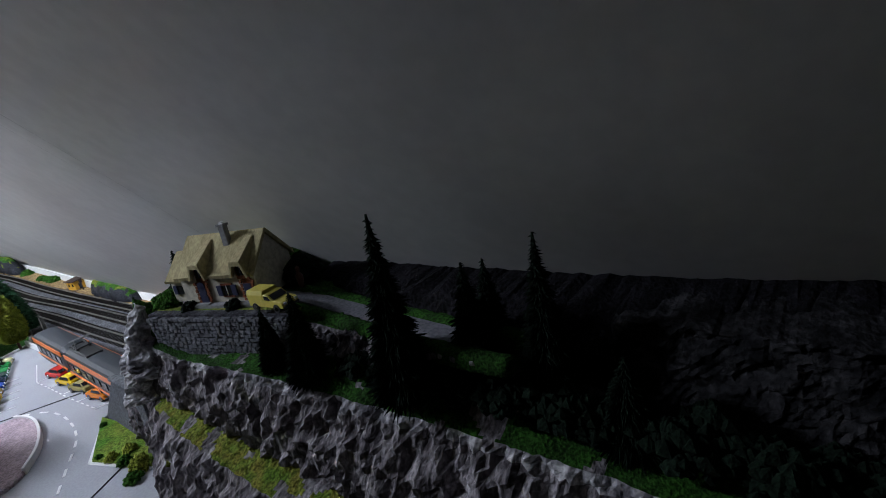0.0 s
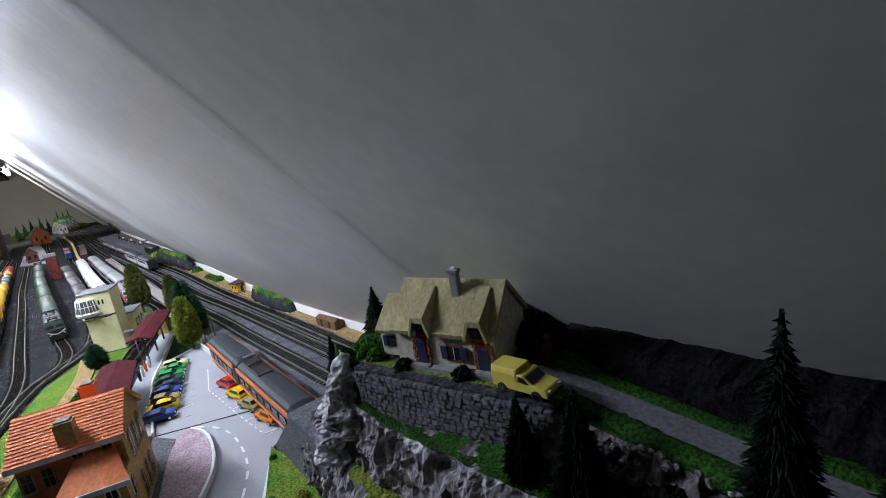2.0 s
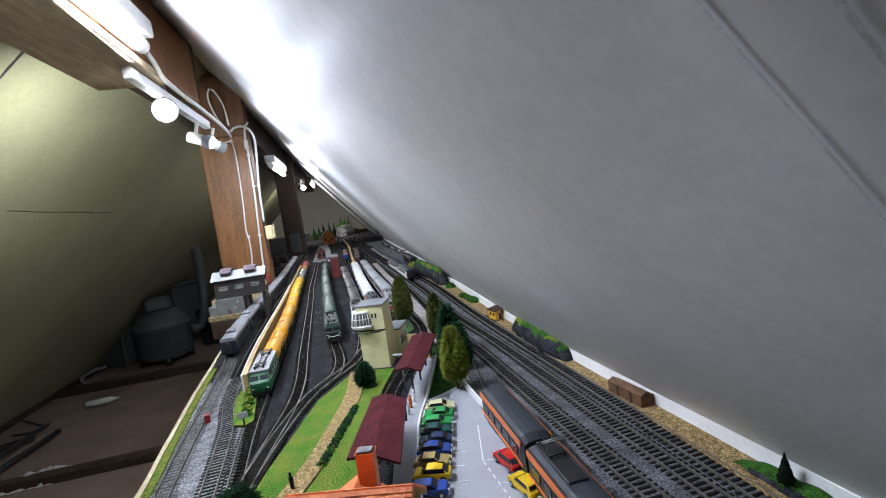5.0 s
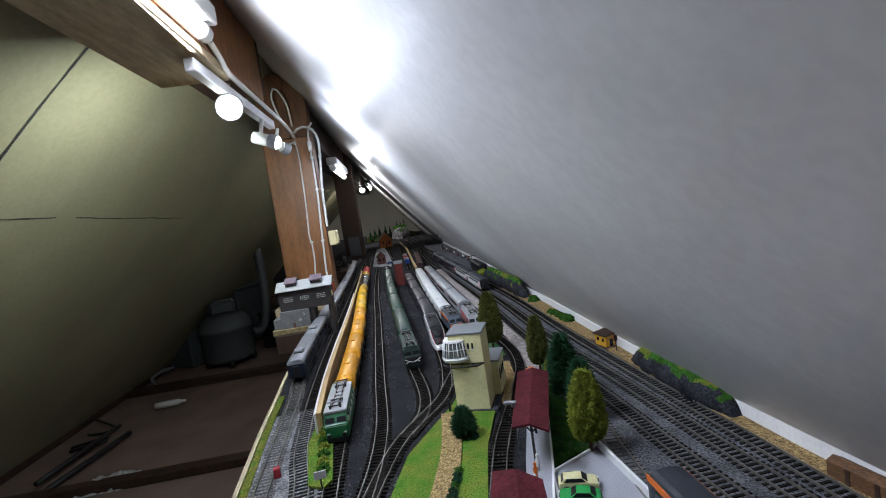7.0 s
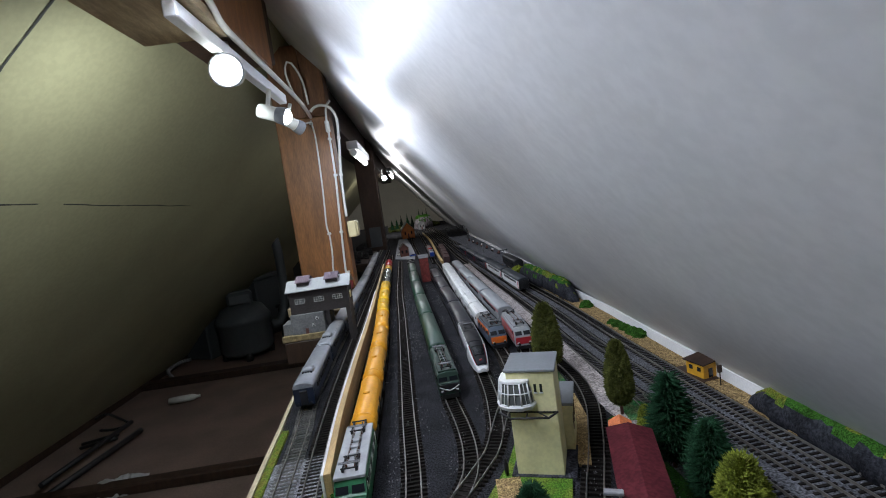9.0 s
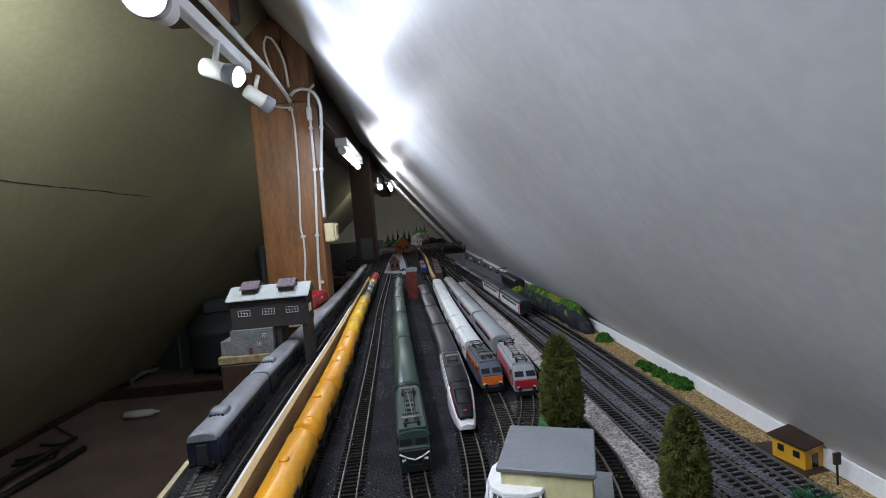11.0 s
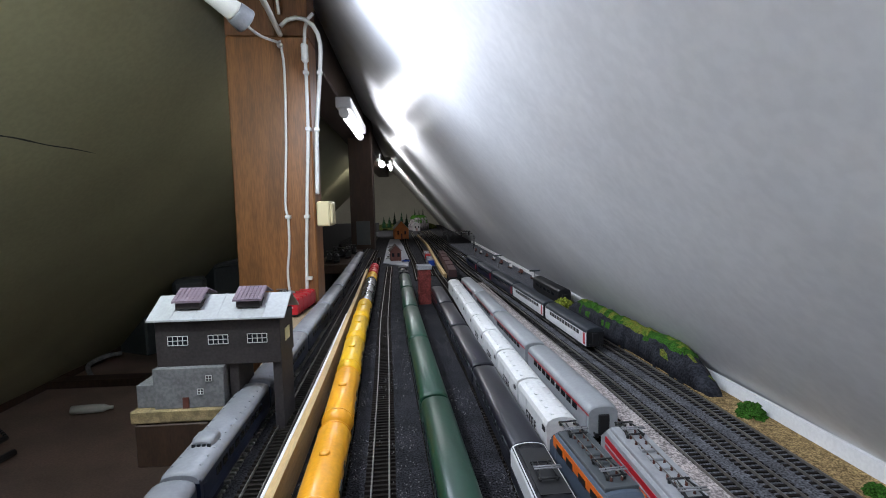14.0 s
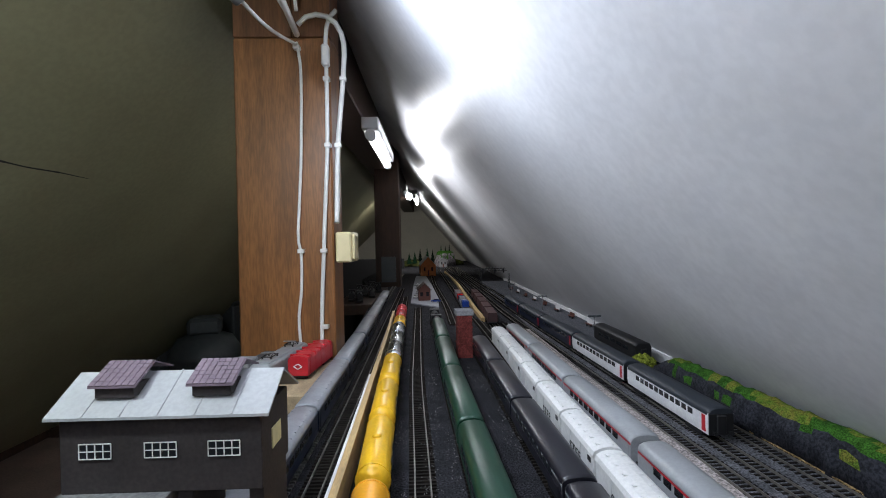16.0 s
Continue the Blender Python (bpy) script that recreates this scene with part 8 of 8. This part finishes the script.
for j in range(19):
    row = []
    for i in range(25):
        u, v = i / 12 - 1, j / 9 - 1
        q = Vector((u * 0.10, v * 0.075, 0))
        fold = abs(noise.noise(q * 22)) * 0.06 + abs(noise.noise(q * 48 + Vector((3, 0, 0)))) * 0.03
        edge = max(0.0, 1 - max(abs(u), abs(v)) ** 3)
        g = noise.noise_vector(q * 30) * 0.02
        row.append(bm.verts.new((q.x + g.x, q.y + g.y, 0.004 + fold * edge)))
    grid.append(row)
for a, b in zip(grid, grid[1:]):
    for i in range(24):
        bm.faces.new((a[i], a[i + 1], b[i + 1], b[i])).smooth = True
bmesh.ops.solidify(bm, geom=list(bm.faces), thickness=0.002)
solid("white_rag", bm, "white", "crumpled white rag on the floor", "rag", m=pose(-1.40, 2.63, -0.65))
t = thing("plastic_bottle", "flattened clear bottle lying on the floor", "bottle", pose(-1.545, 3.52, -0.625, 0, 90, 5))
bm = bmesh.new()
lathe(bm, (0, 0, 0), ((0.001, -0.08), (0.019, -0.08), (0.020, 0.0), (0.018, 0.05), (0.008, 0.075), (0.008, 0.09), (0.001, 0.09)), 12)
part("body", bm, "cable", t)
t = thing("bent_tube", "bent grey tube lying at the foot of the slope", "tube")
bm = bmesh.new()
line = spline(((-1.79, 3.92, -0.635), (-1.86, 4.01, -0.63), (-1.93, 4.10, -0.61), (-1.935, 4.17, -0.60), (-1.91, 4.25, -0.595), (-1.865, 4.31, -0.60)), 0.02)
for p, q in zip(line, line[1:]):
    rod(bm, p, q, 0.013, seg=8)
part("pipe", bm, "concrete", t)


# ---- stones of the retaining wall, tiles of the station roof ----
bm = bmesh.new()
box(bm, -0.5, 0.5, -0.5, 0.5, -0.5, 0.5, taper=0.0)
bmesh.ops.bevel(bm, geom=list(bm.edges), offset=0.11, segments=1, affect="EDGES")
data = bpy.data.meshes.new("stone")
bm.to_mesh(data)
bm.free()
data.materials.append(M["stone"])
wall_stones = thing("wall_retaining", "slate-grey stone retaining wall below the house", "wall", kind="structure")
bm = bmesh.new()
path = [Vector((0.1505 + 0.0365 * f, 0.430 - 0.128 * f, 0)) for f in (i / 40 for i in range(41))]
sweep(bm, path, ((-0.006, 0.112), (-0.006, 0.1505), (0.0012, 0.1505), (0.0012, 0.112)))
part("mortar", bm, "slate_dark", wall_stones)
rnd = random.Random(11)
ang = math.atan2(-0.128, 0.0365)
for row in range(12):
    f = rnd.uniform(0, 0.02)
    while f < 0.985:
        w = rnd.uniform(0.0024, 0.0058)
        c = path[0] + (path[-1] - path[0]) * (f + w / 0.266)
        z = 0.1138 + row * 0.00305
        ob = new("stone", data)
        ob.parent = wall_stones
        ob.matrix_basis = Matrix.LocRotScale((c.x - 0.0002 * row, c.y, z + rnd.uniform(-0.0006, 0.0006)), Euler((rnd.uniform(-0.08, 0.08), rnd.uniform(-0.16, 0.16), ang + rnd.uniform(-0.08, 0.08))), (w * 0.94, 0.0032 + rnd.uniform(0, 0.0014), 0.0029 * rnd.uniform(0.80, 1.10)))
        f += w / 0.133
# tile courses
bm = bmesh.new()
rings = []
for x in (-0.5, 0.5):
    rings.append([Vector((x, -0.5, 0)), Vector((x, 0.5, 0)), Vector((x, 0.5, 0.2)), Vector((x, -0.5, 1.0))])
loft(bm, rings, smooth=False)
data = bpy.data.meshes.new("tile")
bmesh.ops.recalc_face_normals(bm, faces=bm.faces)
bm.to_mesh(data)
bm.free()
data.materials.append(M["tile"])
for roof, e, r, n, x0, x1 in ROOFS:
    up = (r - e).normalized()
    q = Matrix((Vector((1, 0, 0)), up, n)).transposed().to_4x4()
    rows_n, cols = 14, 20
    for i in range(rows_n):
        for j in range(cols):
            p = e + (r - e) * ((i + 0.5) / rows_n) + Vector((x0 + (x1 - x0) * (j + 0.5) / cols, 0, 0))
            ob = new("tile", data)
            ob.parent = roof
            ob.matrix_basis = Matrix.Translation(p) @ q @ Matrix.Diagonal(((x1 - x0) / cols * 0.94, (r - e).length / rows_n * 1.05, 0.0009 * random.uniform(0.8, 1.2), 1))


# ---- loose ballast grains spilt over the yard ----
rnd = random.Random(401)
verts, faces = [], []
while len(verts) < 4 * 5200:
    x, y = rnd.uniform(-0.20, 0.16), rnd.uniform(1.0, 2.5)
    if noise.noise(Vector((x * 38, y * 9, 4))) + 0.5 * noise.noise(Vector((x * 120, y * 60, 1))) < 0.12:
        continue
    r, a = rnd.uniform(0.0004, 0.0011), rnd.uniform(0, 6.28)
    z = 0.0026 + rnd.uniform(0, 0.0008)
    k = len(verts)
    verts += [(x + r * math.cos(a + q), y + r * math.sin(a + q), z) for q in (0, 2.1, 4.2)] + [(x, y, z + r * 1.1)]
    faces += [(k, k + 1, k + 3), (k + 1, k + 2, k + 3), (k + 2, k, k + 3)]
data = bpy.data.meshes.new("ballast_grains")
data.from_pydata(verts, [], faces)
data.materials.append(M["grain"])
tagged(new("ballast_grains", data), "pale loose ballast grains spilt over the dark yard", "gravel", kind="stuff")

# ---- sleepers: singly where the camera passes nearest, joined beyond ----
bm = boxes((-0.0145, 0.0145, -0.0015, 0.0015, 0.0005, 0.0032))
one = {}
for key in ("sleeper", "sleeper_grey"):
    data = bpy.data.meshes.new(key)
    bm.to_mesh(data)
    data.materials.append(M[key])
    one[key] = data
bm.free()
for k, line in LINE.items():
    material = "sleeper_grey" if k in ("bay", "blue") else "sleeper"
    verts, faces = [], []
    for i, p in enumerate(line):
        s = side(line, i)
        if 0.6 < p.y < 2.3 and k != "tank":
            ob = new("sleeper", one[material])
            ob.parent = TRACKS[k]
            ob.matrix_basis = Matrix.Translation((p.x, p.y, 0)) @ Matrix.Rotation(math.atan2(s.y, s.x) + random.uniform(-0.03, 0.03), 4, "Z")
        else:
            d = Vector((-s.y, s.x, 0)) * 0.0015
            n = len(verts)
            for z in (0.0005, 0.0032):
                for a, b in ((-1, -1), (1, -1), (1, 1), (-1, 1)):
                    q = p + s * 0.0145 * a + d * b
                    verts.append((q.x, q.y, z))
            faces += [tuple(n + v for v in f) for f in ((4, 5, 6, 7), (0, 1, 5, 4), (1, 2, 6, 5), (2, 3, 7, 6), (3, 0, 4, 7))]
    if faces:
        data = bpy.data.meshes.new("sleeper_bed")
        data.from_pydata(verts, [], faces)
        data.materials.append(M[material])
        ob = new("sleeper_bed", data)
        ob.parent = TRACKS[k]
        tagged(ob, kind="stuff")
